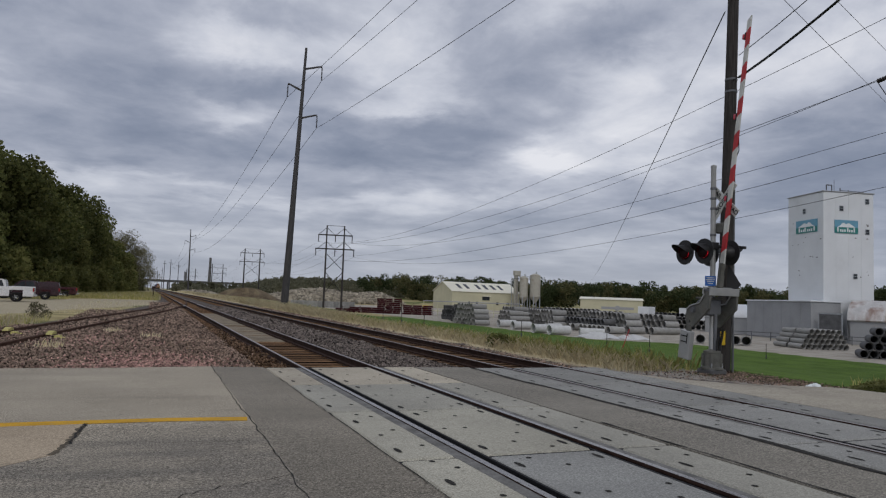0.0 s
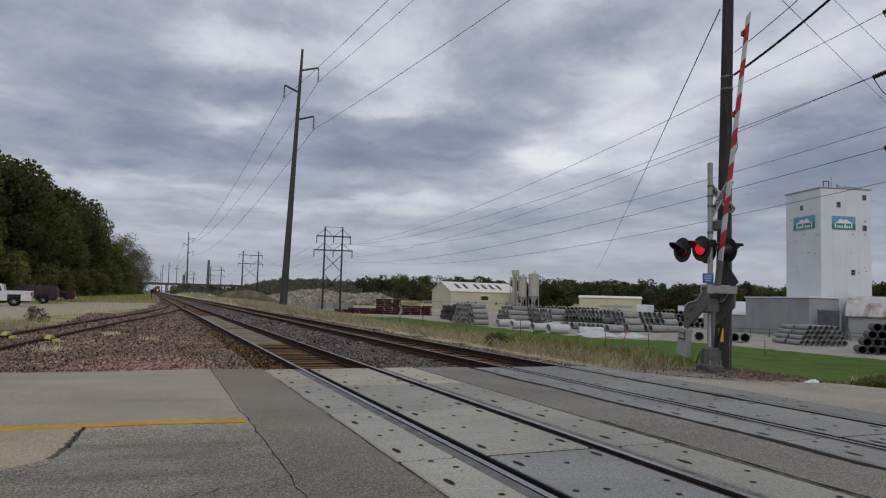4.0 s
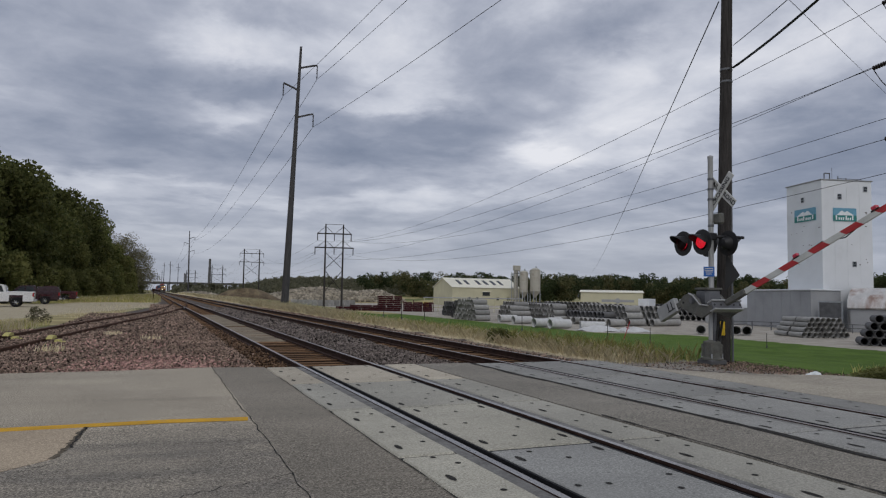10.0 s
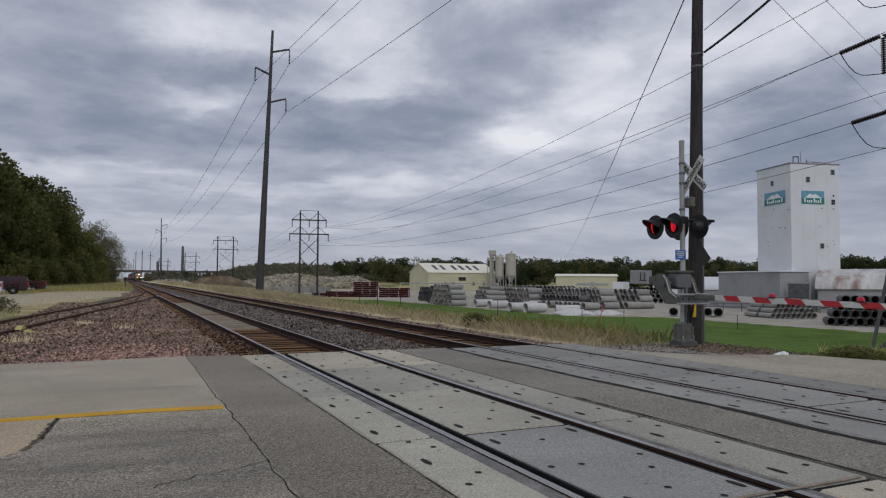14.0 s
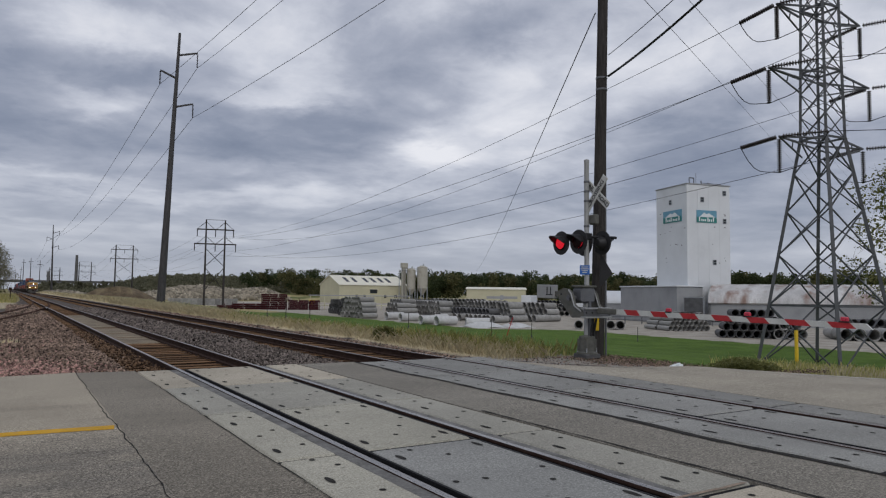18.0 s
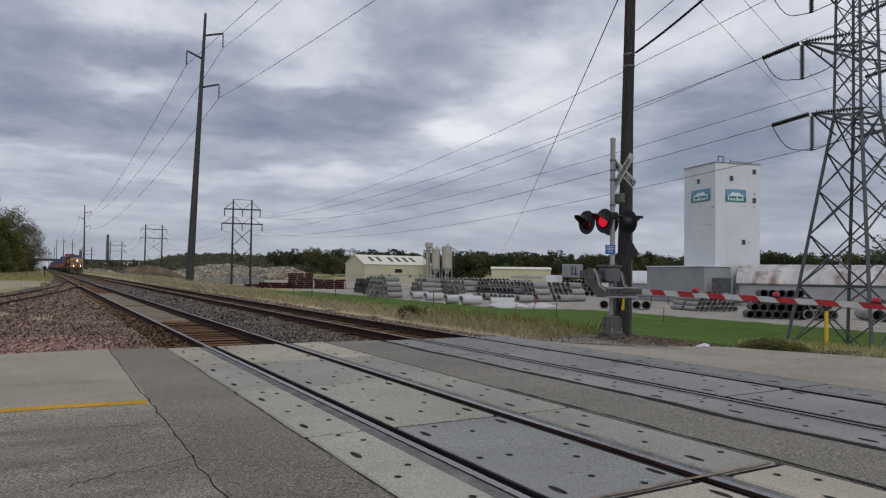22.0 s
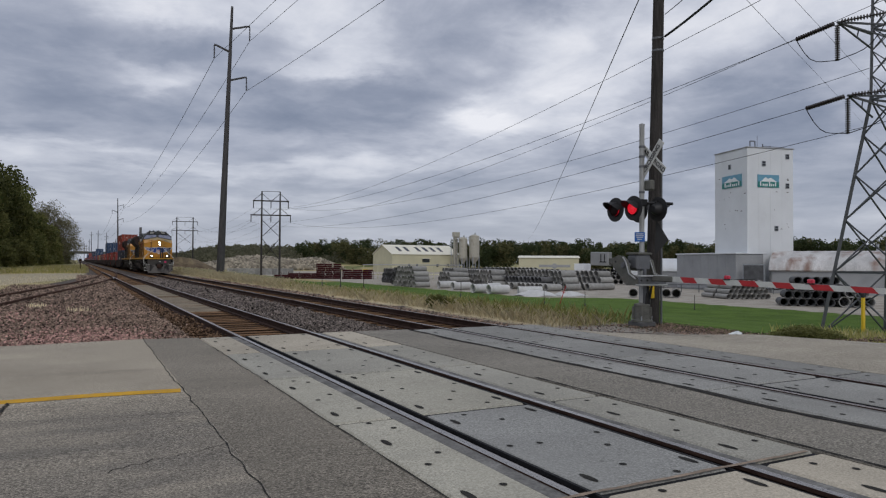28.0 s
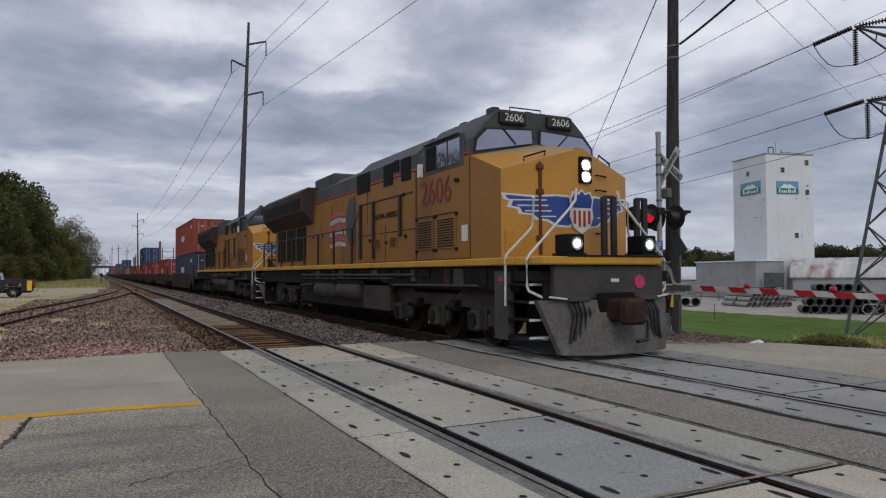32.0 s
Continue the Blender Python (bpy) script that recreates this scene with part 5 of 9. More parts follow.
part("end_wall", Geo().prism([(0, 0), (QW, 0), (QW, QE)] + [(QW / 2 + QW / 2 * math.cos(a), QE + (QH - QE) * math.sin(a)) for a in np.linspace(0, math.pi, 12)[1:]], "x", 0.02, 0.3), M_GREYCLAD, qs)
part("end_wall", Geo().prism([(0, 0), (QW, 0), (QW, QE)] + [(QW / 2 + QW / 2 * math.cos(a), QE + (QH - QE) * math.sin(a)) for a in np.linspace(0, math.pi, 12)[1:]], "x", qL - 0.3, qL - 0.02), M_GREYCLAD, qs)
nb = 24
for k in range(nb):
    x0, x1 = qL * k / nb, qL * (k + 1) / nb - 0.03
    out = [(QW / 2 - (QW / 2 + 0.35) * math.cos(a), QE - 0.1 + (QH - QE + 0.12) * math.sin(a)) for a in np.linspace(0.0, math.pi, 15)]
    inn = [(QW / 2 - (QW / 2 + 0.2) * math.cos(a), QE - 0.25 + (QH - QE + 0.05) * math.sin(a)) for a in np.linspace(math.pi, 0.0, 15)]
    part("roof_sheet", Geo().prism(out + inn, "x", x0, x1), M_RUSTROOF, qs)
    part("roof_rib", Geo().prism([(a, b + 0.05) for a, b in out] + inn, "x", x1 - 0.02, x1 + 0.05), M_RUSTROOF, qs)
for k in range(5):
    x = 12 + 6.5 * k
    part("vent", Geo().cyl((x, QW / 2, QH - 0.1), (x, QW / 2, QH + 0.9), 0.16, n=8), M_GALV, qs)
# small round shed left of the annex
sr = thing("small_round_shed", "low shed with a curved pale roof", "building", pose(88, 84, YZ, 0, 0, 125))
part("wall", Geo().box(-5, -4, 0, 5, 4, 2.6), M_GREYCLAD, sr)
part("roof", Geo().prism([(-4.2, 2.5)] + [(-4.2 * math.cos(a), 2.6 + 2.0 * math.sin(a)) for a in np.linspace(0, math.pi, 13)] + [(4.2, 2.5)], "x", -5.2, 5.2), M_SILO, sr)

# white trailers behind the mast
for x, y, a, l in ((113.5, 138.5, 40, 9.0), (121.5, 133.0, 40, 11.0), (108, 116, 35, 7.0)):
    t = thing("white_trailer", "white box trailer parked in the yard", "trailer", pose(x, y, YZ, 0, 0, a), "white trailers")
    part("box", Geo().cbox(-l / 2, -1.25, 1.1, l / 2, 1.25, 3.6, 0.05), M_SILO, t)
    part("chassis", Geo().box(-l / 2, -0.5, 0.85, l / 2, 0.5, 1.1), M_BLACK, t)
    for q in (-l * 0.35, -l * 0.22):
        part("wheel", Geo().cyl((q, -1.2, 0.5), (q, 1.2, 0.5), 0.5, n=14), M_BLACK, t)
    part("landing_leg", Geo().box(l * 0.3, -0.9, 0, l * 0.3 + 0.15, 0.9, 1.1), M_BLACK, t)

# maroon steel forms, white block wall, yellow frame
random.seed(11)
for x, y, w, h, lab in ((44.0, 147.0, 7.0, 1.6, "low pile of maroon steel forms"), (48.5, 144.5, 5.2, 3.4, "tall pile of maroon steel forms"), (54.0, 141.5, 6.5, 2.5, "pile of maroon steel forms"), (40.5, 150.5, 4.5, 1.2, "low pile of maroon steel forms")):
    t = thing("steel_forms", lab, "steel forms", pose(x, y, YZ, 0, 0, -20), "maroon steel forms")
    k = int(h / 0.42)
    for j in range(k):
        for i in range(3):
            xx = -w / 2 + w * i / 3 + random.uniform(-0.15, 0.15)
            part("form", Geo().cbox(xx, -1.2 + random.uniform(-0.2, 0.2), j * 0.42, xx + w / 3 - 0.12, 1.2, j * 0.42 + 0.36, 0.03), M_MAROON, t)
    for i in range(4):
        part("strut", Geo().bar((-w / 2 + w * i / 3, -1.5, 0), (-w / 2 + w * i / 3, -1.5, h * random.uniform(0.7, 1.05)), 0.12), M_MAROON, t)
wl = thing("block_wall", "low white-grey concrete block wall", "wall", pose(45.5, 195.0, YZ, 0, 0, -15))
for k in range(12):
    part("block", Geo().cbox(k * 1.5 - 9, -0.4, 0, k * 1.5 - 7.54, 0.4, 1.7, 0.05), M_PIPE, wl)
rk = thing("storage_rack", "long low storage rack with pale posts", "rack", pose(66, 139, YZ, 0, 0, -22))
part("roof", Geo().cbox(-11, -1.5, 3.0, 11, 1.5, 3.2, 0.04), M_GREYCLAD, rk)
for k in range(8):
    part("post", Geo().bar((-10.8 + k * 3.08, -1.4, 0), (-10.8 + k * 3.08, -1.4, 3.0), 0.15), M_CREAM, rk)
part("deck", Geo().cbox(-11, -1.6, 0.9, 11, 1.5, 1.05, 0.03), M_CREAM, rk)
part("yellow_guard", Geo().cbox(-11.0, -1.9, 0.9, -9.8, -1.6, 2.1, 0.03), M_YELLOW, rk)
fr2 = thing("rail_fence", "dark low rail fence on posts", "fence", pose(73.5, 62.5, YZ, 0, 0, -52))
for k in range(9):
    part("post", Geo().cbox(-9 + k * 2.2, -0.06, 0, -8.88 + k * 2.2, 0.06, 1.1, 0.01), M_GALV_DK, fr2)
for z in (0.5, 0.95):
    part("rail", Geo().box(-9.2, -0.03, z, 9, 0.03, z + 0.1), M_GALV_DK, fr2)

# rubble heaps
def rubble(name, label, boxes, seed):
    rs = np.random.RandomState(seed)
    g = []
    vs, fs = [], []
    f0 = np.array([(0, 2, 3, 1), (4, 5, 7, 6), (0, 1, 5, 4), (2, 6, 7, 3), (0, 4, 6, 2), (1, 3, 7, 5)])
    cube = np.array([(x, y, z) for z in (-1, 1) for y in (-1, 1) for x in (-1, 1)], float)
    o = 0
    for cx, cy, rx, ry, h, n, s in boxes:
        for _ in range(n):
            a, r = rs.uniform(0, 6.283), math.sqrt(rs.uniform(0, 1))
            px, py = cx + rx * r * math.cos(a), cy + ry * r * math.sin(a)
            pz = YZ + h * (1 - r ** 1.6) * (0.85 + 0.25 * noise.noise((px * 0.12, py * 0.12, 2)))
            q = cube * rs.uniform(0.5, 1, (8, 3)) * s * rs.uniform(0.5, 1.4)
            m = np.array(Euler(rs.uniform(0, 6.28, 3)).to_matrix())
            vs.append(q @ m.T + (px, py, pz))
            fs.append(f0 + o)
            o += 8
    return tagged(part(name, from_numpy(name, np.concatenate(vs), np.concatenate(fs), M_ROCK), M_ROCK), label, "rubble", kind="stuff")


rubble("rubble_heap", "long heap of broken pale concrete", [(67, 296, 29, 12, 6.0, 4200, 0.8), (88, 290, 16, 9, 5.5, 1000, 0.8), (20, 330, 12, 9, 4.0, 600, 0.7)], 8)
mound = Geo().lathe((25, 200, -2.4), (0, 0, 1), [(12, 0), (9.5, 1.2), (7.5, 2.5), (5, 3.8), (3, 4.4), (1.2, 4.7), (0.01, 4.8)], 28)
mound.v = [(x + 2.2 * noise.noise((x * 0.25, y * 0.25, z)), y + noise.noise((y * 0.3, x * 0.3, 4)), z + (0.9 * noise.noise((x * 0.3, y * 0.3, 7)) if z > -2 else 0)) for x, y, z in mound.v]
tagged(part("dirt_mound", mound, material("brown_soil", (0.15, 0.115, 0.075), 0.95, 0, 0.4, 0.5, 4, 0.6, stain=0.4, stain_col=(0.24, 0.2, 0.11), stain_scale=0.5)), "mound of brown soil beside the railway", "soil mound")

# ---- trees ----
def leaf_cloud(rs, centres, radii, n, size):
    """Small four-sided leaf sprays scattered through clumps."""
    k = rs.choice(len(centres), n, p=radii ** 2 / np.sum(radii ** 2))
    d = rs.normal(size=(n, 3))
    d /= np.linalg.norm(d, axis=1)[:, None]
    p = centres[k] + d * (radii[k] * rs.uniform(0.35, 1.05, n) ** 0.6)[:, None] * np.array([1, 1, 0.85])
    a = rs.normal(size=(n, 3))
    a /= np.linalg.norm(a, axis=1)[:, None]
    b = np.cross(a, rs.normal(size=(n, 3)))
    b /= np.linalg.norm(b, axis=1)[:, None]
    s = (size * rs.uniform(0.5, 1.3, n))[:, None]
    v = np.stack([p - a * s - b * s * 0.55, p + a * s * 0.2 - b * s * 0.8, p + a * s + b * s * 0.5, p - a * s * 0.3 + b * s * 0.8], 1)
    return v.reshape(-1, 3), (np.arange(n)[:, None] * 4 + np.arange(4)[None])


def tree(name, label, height, spread, n_leaf, size, mat, seed, sparse=False, low=0.12, trunk_r=0.28):
    rs = np.random.RandomState(seed)
    t = thing(name, label, "tree")
    g = Geo()
    top = Vector((rs.uniform(-0.4, 0.4), rs.uniform(-0.4, 0.4), height * 0.72))
    pts = [Vector((0, 0, -0.4)), Vector((0.1, 0, height * 0.25)), Vector((top.x * 0.5, top.y * 0.5, height * 0.5)), top]
    for (p, q), (a, b) in zip(zip(pts, pts[1:]), ((trunk_r, trunk_r * 0.75), (trunk_r * 0.75, trunk_r * 0.5), (trunk_r * 0.5, trunk_r * 0.2))):
        g.cyl(p, q, a, b, 9, False)
    centres, radii = [], []
    nl = 16 if sparse else 22
    for i in range(nl):
        h = height * (low + (0.92 - low) * (i + 0.5) / nl)
        a = i * 2.4 + rs.uniform(-0.4, 0.4)
        w = spread * math.sin(math.pi * min(1, (h / height) * 0.62 + 0.27)) * rs.uniform(0.6, 1.0)
        base = Vector((top.x * h / height * 0.7, top.y * h / height * 0.7, max(0.15 * height, h - 0.22 * height) if not sparse else h * 0.7))
        tip = Vector((base.x + w * math.cos(a), base.y + w * math.sin(a), h))
        midp = base.lerp(tip, 0.5) + Vector((0, 0, 0.06 * height))
        g.cyl(base, midp, trunk_r * 0.32, trunk_r * 0.2, 6, False)
        g.cyl(midp, tip, trunk_r * 0.2, trunk_r * 0.05, 5, False)
        if sparse:
            for _ in range(5):
                q = tip + Vector(rs.normal(size=3)) * spread * 0.22
                g.cyl(midp.lerp(tip, rs.uniform(0.2, 0.9)), q, trunk_r * 0.08, trunk_r * 0.02, 4, False)
        centres += [tip, midp.lerp(tip, 0.55)]
        radii += [spread * rs.uniform(0.24, 0.42), spread * rs.uniform(0.2, 0.34)]
    centres.append(Vector((top.x, top.y, height * 0.86)))
    radii.append(spread * 0.36)
    part("trunk", g, M_BARK, t)
    v, f = leaf_cloud(rs, np.array(centres), np.array(radii), n_leaf, size)
    part("crown", from_numpy("crown", v, f, mat), mat, t)
    return t


protoA = tree("broadleaf_tree", "dense dark green broadleaf tree beside the car park", 15, 6.5, 23000, 0.19, M_LEAF, 1)
protoB = tree("broadleaf_tree", "dense dark green broadleaf tree with an uneven crown", 13, 5.5, 20000, 0.185, M_LEAF, 2, low=0.06)
protoC = tree("broadleaf_tree", "olive green broadleaf tree at the edge of the wood", 11, 4.8, 14000, 0.19, M_LEAF2, 3, low=0.05)
protoD = tree("thinning_tree", "half-bare tree with thin turning leaves", 15, 6.5, 9500, 0.13, M_LEAF3, 4, sparse=True)
protoE = tree("shrub", "low green shrub under the trees", 4.2, 3.0, 5000, 0.15, M_LEAF2, 5, low=0.02, trunk_r=0.1)
protoA.matrix_basis = pose(-22.5, 91, 0.6)
protoB.matrix_basis = pose(-18.5, 104, 0.4)
protoC.matrix_basis = pose(-14.0, 128, 0.0)
protoD.matrix_basis = pose(-6.5, 205, -0.1)
protoE.matrix_basis = pose(-12.5, 112, 0.0)
for ob_, s_ in ((protoA, 0.9), (protoB, 1.0)):
    ob_.scale = (1.25 * s_, 1.25 * s_, 1.3 * s_)


def plant(ob_, x, y, s, a):
    c = copy_thing(ob_, pose(x, y, land(x, y), 0, 0, a))
    c.scale = (s * 1.25, s * 1.25, s * 1.28)


# the wood beside the car park, its far end along the railway, and the shrubs under it
for spot in ((protoA, -30, 82, 0.9, 40), (protoA, -26, 104, 0.98, 100), (protoB, -22, 112, 1.12, 70), (protoA, -19.5, 121, 1.0, 200), (protoB, -17, 134, 1.15, 150), (protoA, -16, 146, 0.98, 260), (protoB, -13.5, 157, 1.0, 300), (protoC, -11.5, 150, 0.8, 20), (protoA, -14, 172, 0.9, 10), (protoC, -9.0, 176, 0.85, 90)):
    plant(*spot)
for spot in ((protoB, -11, 190, 0.8, 210), (protoC, -7.5, 192, 0.7, 140), (protoD, -10, 222, 0.95, 80), (protoC, -5.5, 214, 0.62, 240), (protoD, -3.5, 238, 0.75, 170), (protoC, -5.5, 246, 0.6, 30), (protoB, -12, 262, 0.8, 60), (protoC, -6, 290, 0.6, 0), (protoC, -8, 330, 0.7, 50), (protoB, -12, 380, 0.8, 10), (protoC, -9, 440, 0.7, 130)):
    plant(*spot)
for spot in ((protoE, -16.5, 96, 1.0, 0), (protoE, -14.5, 104, 0.9, 90), (protoE, -11.0, 122, 0.8, 30), (protoE, -10.0, 138, 0.9, 190), (protoE, -8.5, 160, 0.9, 250), (protoE, -6.0, 186, 0.9, 130), (protoE, -4.6, 225, 0.9, 80), (protoE, -20, 84, 1.0, 300)):
    plant(*spot)

# half-bare tree beside the pylon
rt = tree("slender_tree", "slender half-bare tree beside the pylon", 13.5, 3.4, 3200, 0.085, M_LEAF2, 14, sparse=True, low=0.3, trunk_r=0.14)
rt.matrix_basis = pose(46.2, 20.6, land(46, 20), 0, 0, 60)

# far woods across the yard
def woods(name, label, items, mat, size, seed, per=330):
    rs = np.random.RandomState(seed)
    vs, fs, o = [], [], 0
    for x, y, z, h, r in items:
        c, rad = [], []
        for i in range(9):
            a = rs.uniform(0, 6.28)
            q = rs.uniform(0.1, 0.75) * r
            c.append((x + q * math.cos(a), y + q * math.sin(a), z + h * rs.uniform(0.18, 0.86)))
            rad.append(r * rs.uniform(0.35, 0.6))
        v, f = leaf_cloud(rs, np.array(c), np.array(rad), per, size)
        vs.append(v)
        fs.append(f + o)
        o += len(v)
    return tagged(part(name, from_numpy(name, np.concatenate(vs), np.concatenate(fs), mat), mat), label, "woods", kind="stuff")


rs_ = np.random.RandomState(21)


def belt(points, n, hlo, hhi, r, back):
    out = []
    for i in range(n):
        t = (i + rs_.uniform(0, 1)) / n * (len(points) - 1)
        k = min(int(t), len(points) - 2)
        a, b = np.array(points[k]), np.array(points[k + 1])
        p = a + (b - a) * (t - k)
        p = p * (1 + rs_.uniform(0, back))
        out.append((p[0], p[1], -2.4, rs_.uniform(hlo, hhi), r * rs_.uniform(0.7, 1.25)))
    return out


woods("far_woods", "belt of green and olive trees beyond the yard", belt([(118, 400), (178, 372), (232, 330), (268, 300), (298, 268), (330, 225), (345, 170), (350, 90), (340, 20)], 420, 12, 20, 6.5, 0.25), M_LEAF_FAR, 0.5, 31, 900)
woods("far_woods_olive", "olive and yellowing trees among the far woods", belt([(118, 398), (178, 366), (232, 325), (268, 294), (298, 262), (330, 220), (345, 160), (350, 60)], 110, 11, 19, 6.0, 0.12), M_LEAF_FAR2, 0.5, 32, 800)
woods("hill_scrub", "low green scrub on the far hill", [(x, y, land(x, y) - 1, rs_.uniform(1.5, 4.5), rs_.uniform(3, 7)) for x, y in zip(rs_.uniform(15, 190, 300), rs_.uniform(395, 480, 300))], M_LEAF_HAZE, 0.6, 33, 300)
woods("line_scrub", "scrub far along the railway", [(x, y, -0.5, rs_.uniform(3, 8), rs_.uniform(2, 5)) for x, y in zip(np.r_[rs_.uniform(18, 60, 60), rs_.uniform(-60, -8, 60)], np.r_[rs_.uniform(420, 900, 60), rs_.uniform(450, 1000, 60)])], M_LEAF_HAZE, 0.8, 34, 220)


# ---- grass ----
def blades(name, label, boxes, mat, seed, lean=0.35, accept=None):
    rs = np.random.RandomState(seed)
    vs = []
    for x0, x1, y0, y1, n, h0, h1, w in boxes:
        x, y = rs.uniform(x0, x1, n), rs.uniform(y0, y1, n)
        if accept is not None:
            k = accept(x, y)
            x, y = x[k], y[k]
        # gather into tufts
        x, y = x + rs.normal(0, 0.06, len(x)), y + rs.normal(0, 0.1, len(x))
        z = np.array([land(a, b) for a, b in zip(x, y)])
        n = len(x)
        h, a = rs.uniform(h0, h1, n) * rs.uniform(0.5, 1, n), rs.uniform(0, 6.283, n)
        dx, dy = np.cos(a), np.sin(a)
        b = np.c_[x, y, z - 0.02]
        side = np.c_[-dy, dx, np.zeros(n)] * (w * rs.uniform(0.6, 1.4, n))[:, None]
        l = (lean * h * rs.uniform(0.2, 1.3, n))[:, None]
        mid = b + np.c_[dx, dy, np.zeros(n)] * l * 0.35 + np.c_[np.zeros(n), np.zeros(n), h * 0.6]
        tip = b + np.c_[dx, dy, np.zeros(n)] * l + np.c_[np.zeros(n), np.zeros(n), h]
        vs.append(np.stack([b - side, b + side, mid + side * 0.7, tip, mid - side * 0.7], 1).reshape(-1, 3))
    v = np.concatenate(vs)
    f = np.arange(len(v)).reshape(-1, 5)
    return tagged(part(name, from_numpy(name, v, f, mat), mat), label, "grass", kind="stuff")


blades("dry_grass", "tall dry grass along the far track", [(10.3, 11.9, 13.6, 20, 2200, 0.08, 0.45, 0.005), (10.3, 12.3, 20, 45, 5200, 0.1, 0.45, 0.007), (10.4, 13.2, 45, 90, 16000, 0.25, 0.6, 0.016), (10.5, 20, 90, 200, 14000, 0.3, 0.9, 0.035), (11, 36, 200, 330, 6000, 0.4, 1.1, 0.06)], M_DRYGRASS, 41, 0.8)
blades("green_weeds", "green weeds among the dry grass", [(11.0, 12.9, 13.7, 22, 2200, 0.15, 0.6, 0.006), (11.2, 12.9, 22, 34, 2200, 0.15, 0.5, 0.01), (10.6, 13.0, 34, 90, 3200, 0.2, 0.5, 0.016), (11, 22, 90, 200, 2500, 0.3, 0.8, 0.04)], M_GREENGRASS, 42)
blades("lawn_edge", "ragged edge of the mown lawn", [(11.6, 18, 11.5, 40, 9000, 0.03, 0.1, 0.008)], M_LAWN, 43)
blades("verge_weeds", "tall weeds and dry grass on the road verge", [(17.0, 24.0, 9.4, 11.2, 2200, 0.1, 0.45, 0.01), (24, 50, 9.3, 12, 3500, 0.2, 0.55, 0.018)], M_DRYGRASS, 44)
blades("verge_green_weeds", "dark green weeds on the road verge", [(16, 26, 9.6, 12.2, 3000, 0.15, 0.5, 0.012)], M_GREENGRASS, 45)
left = lambda x, y: (x < np.interp(y, [8, 20, 35, 49, 66, 100, 140], [-7.0, -5.6, -3.7, -1.9, 0.0, 1.2, 1.6]))
blades("left_dry_grass", "pale dry grass beside the car park", [(-16, 2, 95, 150, 12000, 0.25, 0.7, 0.025), (-12, 1.4, 150, 260, 7000, 0.3, 0.8, 0.04), (-26, -11, 80, 100, 4000, 0.25, 0.7, 0.022)], M_DRYGRASS, 46, accept=left)
blades("left_green_grass", "green and yellow grass beside the car park", [(-16, 1.5, 92, 180, 26000, 0.25, 0.8, 0.03), (-9, -3.6, 22, 34, 2500, 0.1, 0.45, 0.01), (-24, -8, 80, 96, 3000, 0.2, 0.6, 0.02)], M_GREENGRASS, 47, accept=left)
blades("spur_dry_grass", "tufts of dry grass beside the spur", [(-9, -3.4, 18, 33, 3600, 0.15, 0.55, 0.01), (-5, 0, 42, 75, 700, 0.1, 0.3, 0.015)], M_DRYGRASS, 48, accept=left)
blades("ballast_tufts", "small dry tufts growing in the ballast", [(-2.6, -2.0, 19.3, 20.2, 120, 0.1, 0.3, 0.006), (-0.2, 0.3, 23.5, 24.2, 90, 0.08, 0.25, 0.006), (-1.4, -0.9, 26, 27, 90, 0.1, 0.25, 0.008)], M_DRYGRASS, 49)
for x, y, k in ((14.6, 10.35, 0.16), (15.2, 10.5, 0.2), (15.9, 10.45, 0.17)):
    weed = copy_thing(protoE, pose(x, y, land(x, y) - 0.05, 0, 0, x * 90))
    weed.scale = (k, k, k * 0.45)
    tagged(weed, "low dark green weed clump on the road verge")
dry_bush = tree("dry_bush", "dry brown-green bush beside the spur track", 0.7, 0.5, 700, 0.035, M_LEAF3, 12, sparse=True, low=0.05, trunk_r=0.02)
dry_bush.matrix_basis = pose(-4.6, 36.3, -0.12)
bush = copy_thing(protoE, pose(10.9, 20.9, -0.12, 0, 0, 30))
bush.scale = (0.13, 0.13, 0.11)
tagged(bush, "small dark weed bush in the dry grass")

# ---- crossing signal with gate ----
SX, SY, SZ = 12.575, 13.035, -0.12
sig = thing("crossing_signal", "railway crossing signal mast with flashing lights and crossbuck", "crossing signal", pose(SX, SY, SZ))
part("base", Geo().cbox(-0.25, -0.25, 0.0, 0.25, 0.25, 0.13, 0.03), M_PIPE_DK, sig, "dark concrete footing")
part("mast", Geo().lathe((0, 0, 0.1), (0, 0, 1), [(0.075, 0), (0.075, 0.9), (0.063, 0.95), (0.063, 4.93), (0.07, 4.95), (0.07, 5.0), (0.01, 5.03)], 16), M_ALU, sig, "dull aluminium mast")
part("base_flange", Geo().lathe((0, 0, 0.12), (0, 0, 1), [(0.27, 0), (0.27, 0.04), (0.2, 0.06), (0.19, 0.1)], 18), M_MECH, sig)
part("foot_housing", Geo().lathe((0, 0, 0.2), (0, 0, 1), [(0.17, 0), (0.185, 0.02), (0.185, 0.3), (0.2, 0.31), (0.2, 0.36), (0.12, 0.38), (0.07, 0.4)], 18), M_MECH, sig, "weathered cast foot of the mast")
for k in range(4):
    a = math.pi / 4 + k * math.pi / 2
    part("anchor_bolt", Geo().cyl((0.235 * math.cos(a), 0.235 * math.sin(a), 0.1), (0.235 * math.cos(a), 0.235 * math.sin(a), 0.27), 0.018, n=6), M_GALV, sig)
    part("foot_lug", Geo().cbox(0.16, -0.03, 0.2, 0.24, 0.03, 0.5, 0.01, pose(0, 0, 0, 0, 0, 45 + 90 * k)), M_MECH, sig)
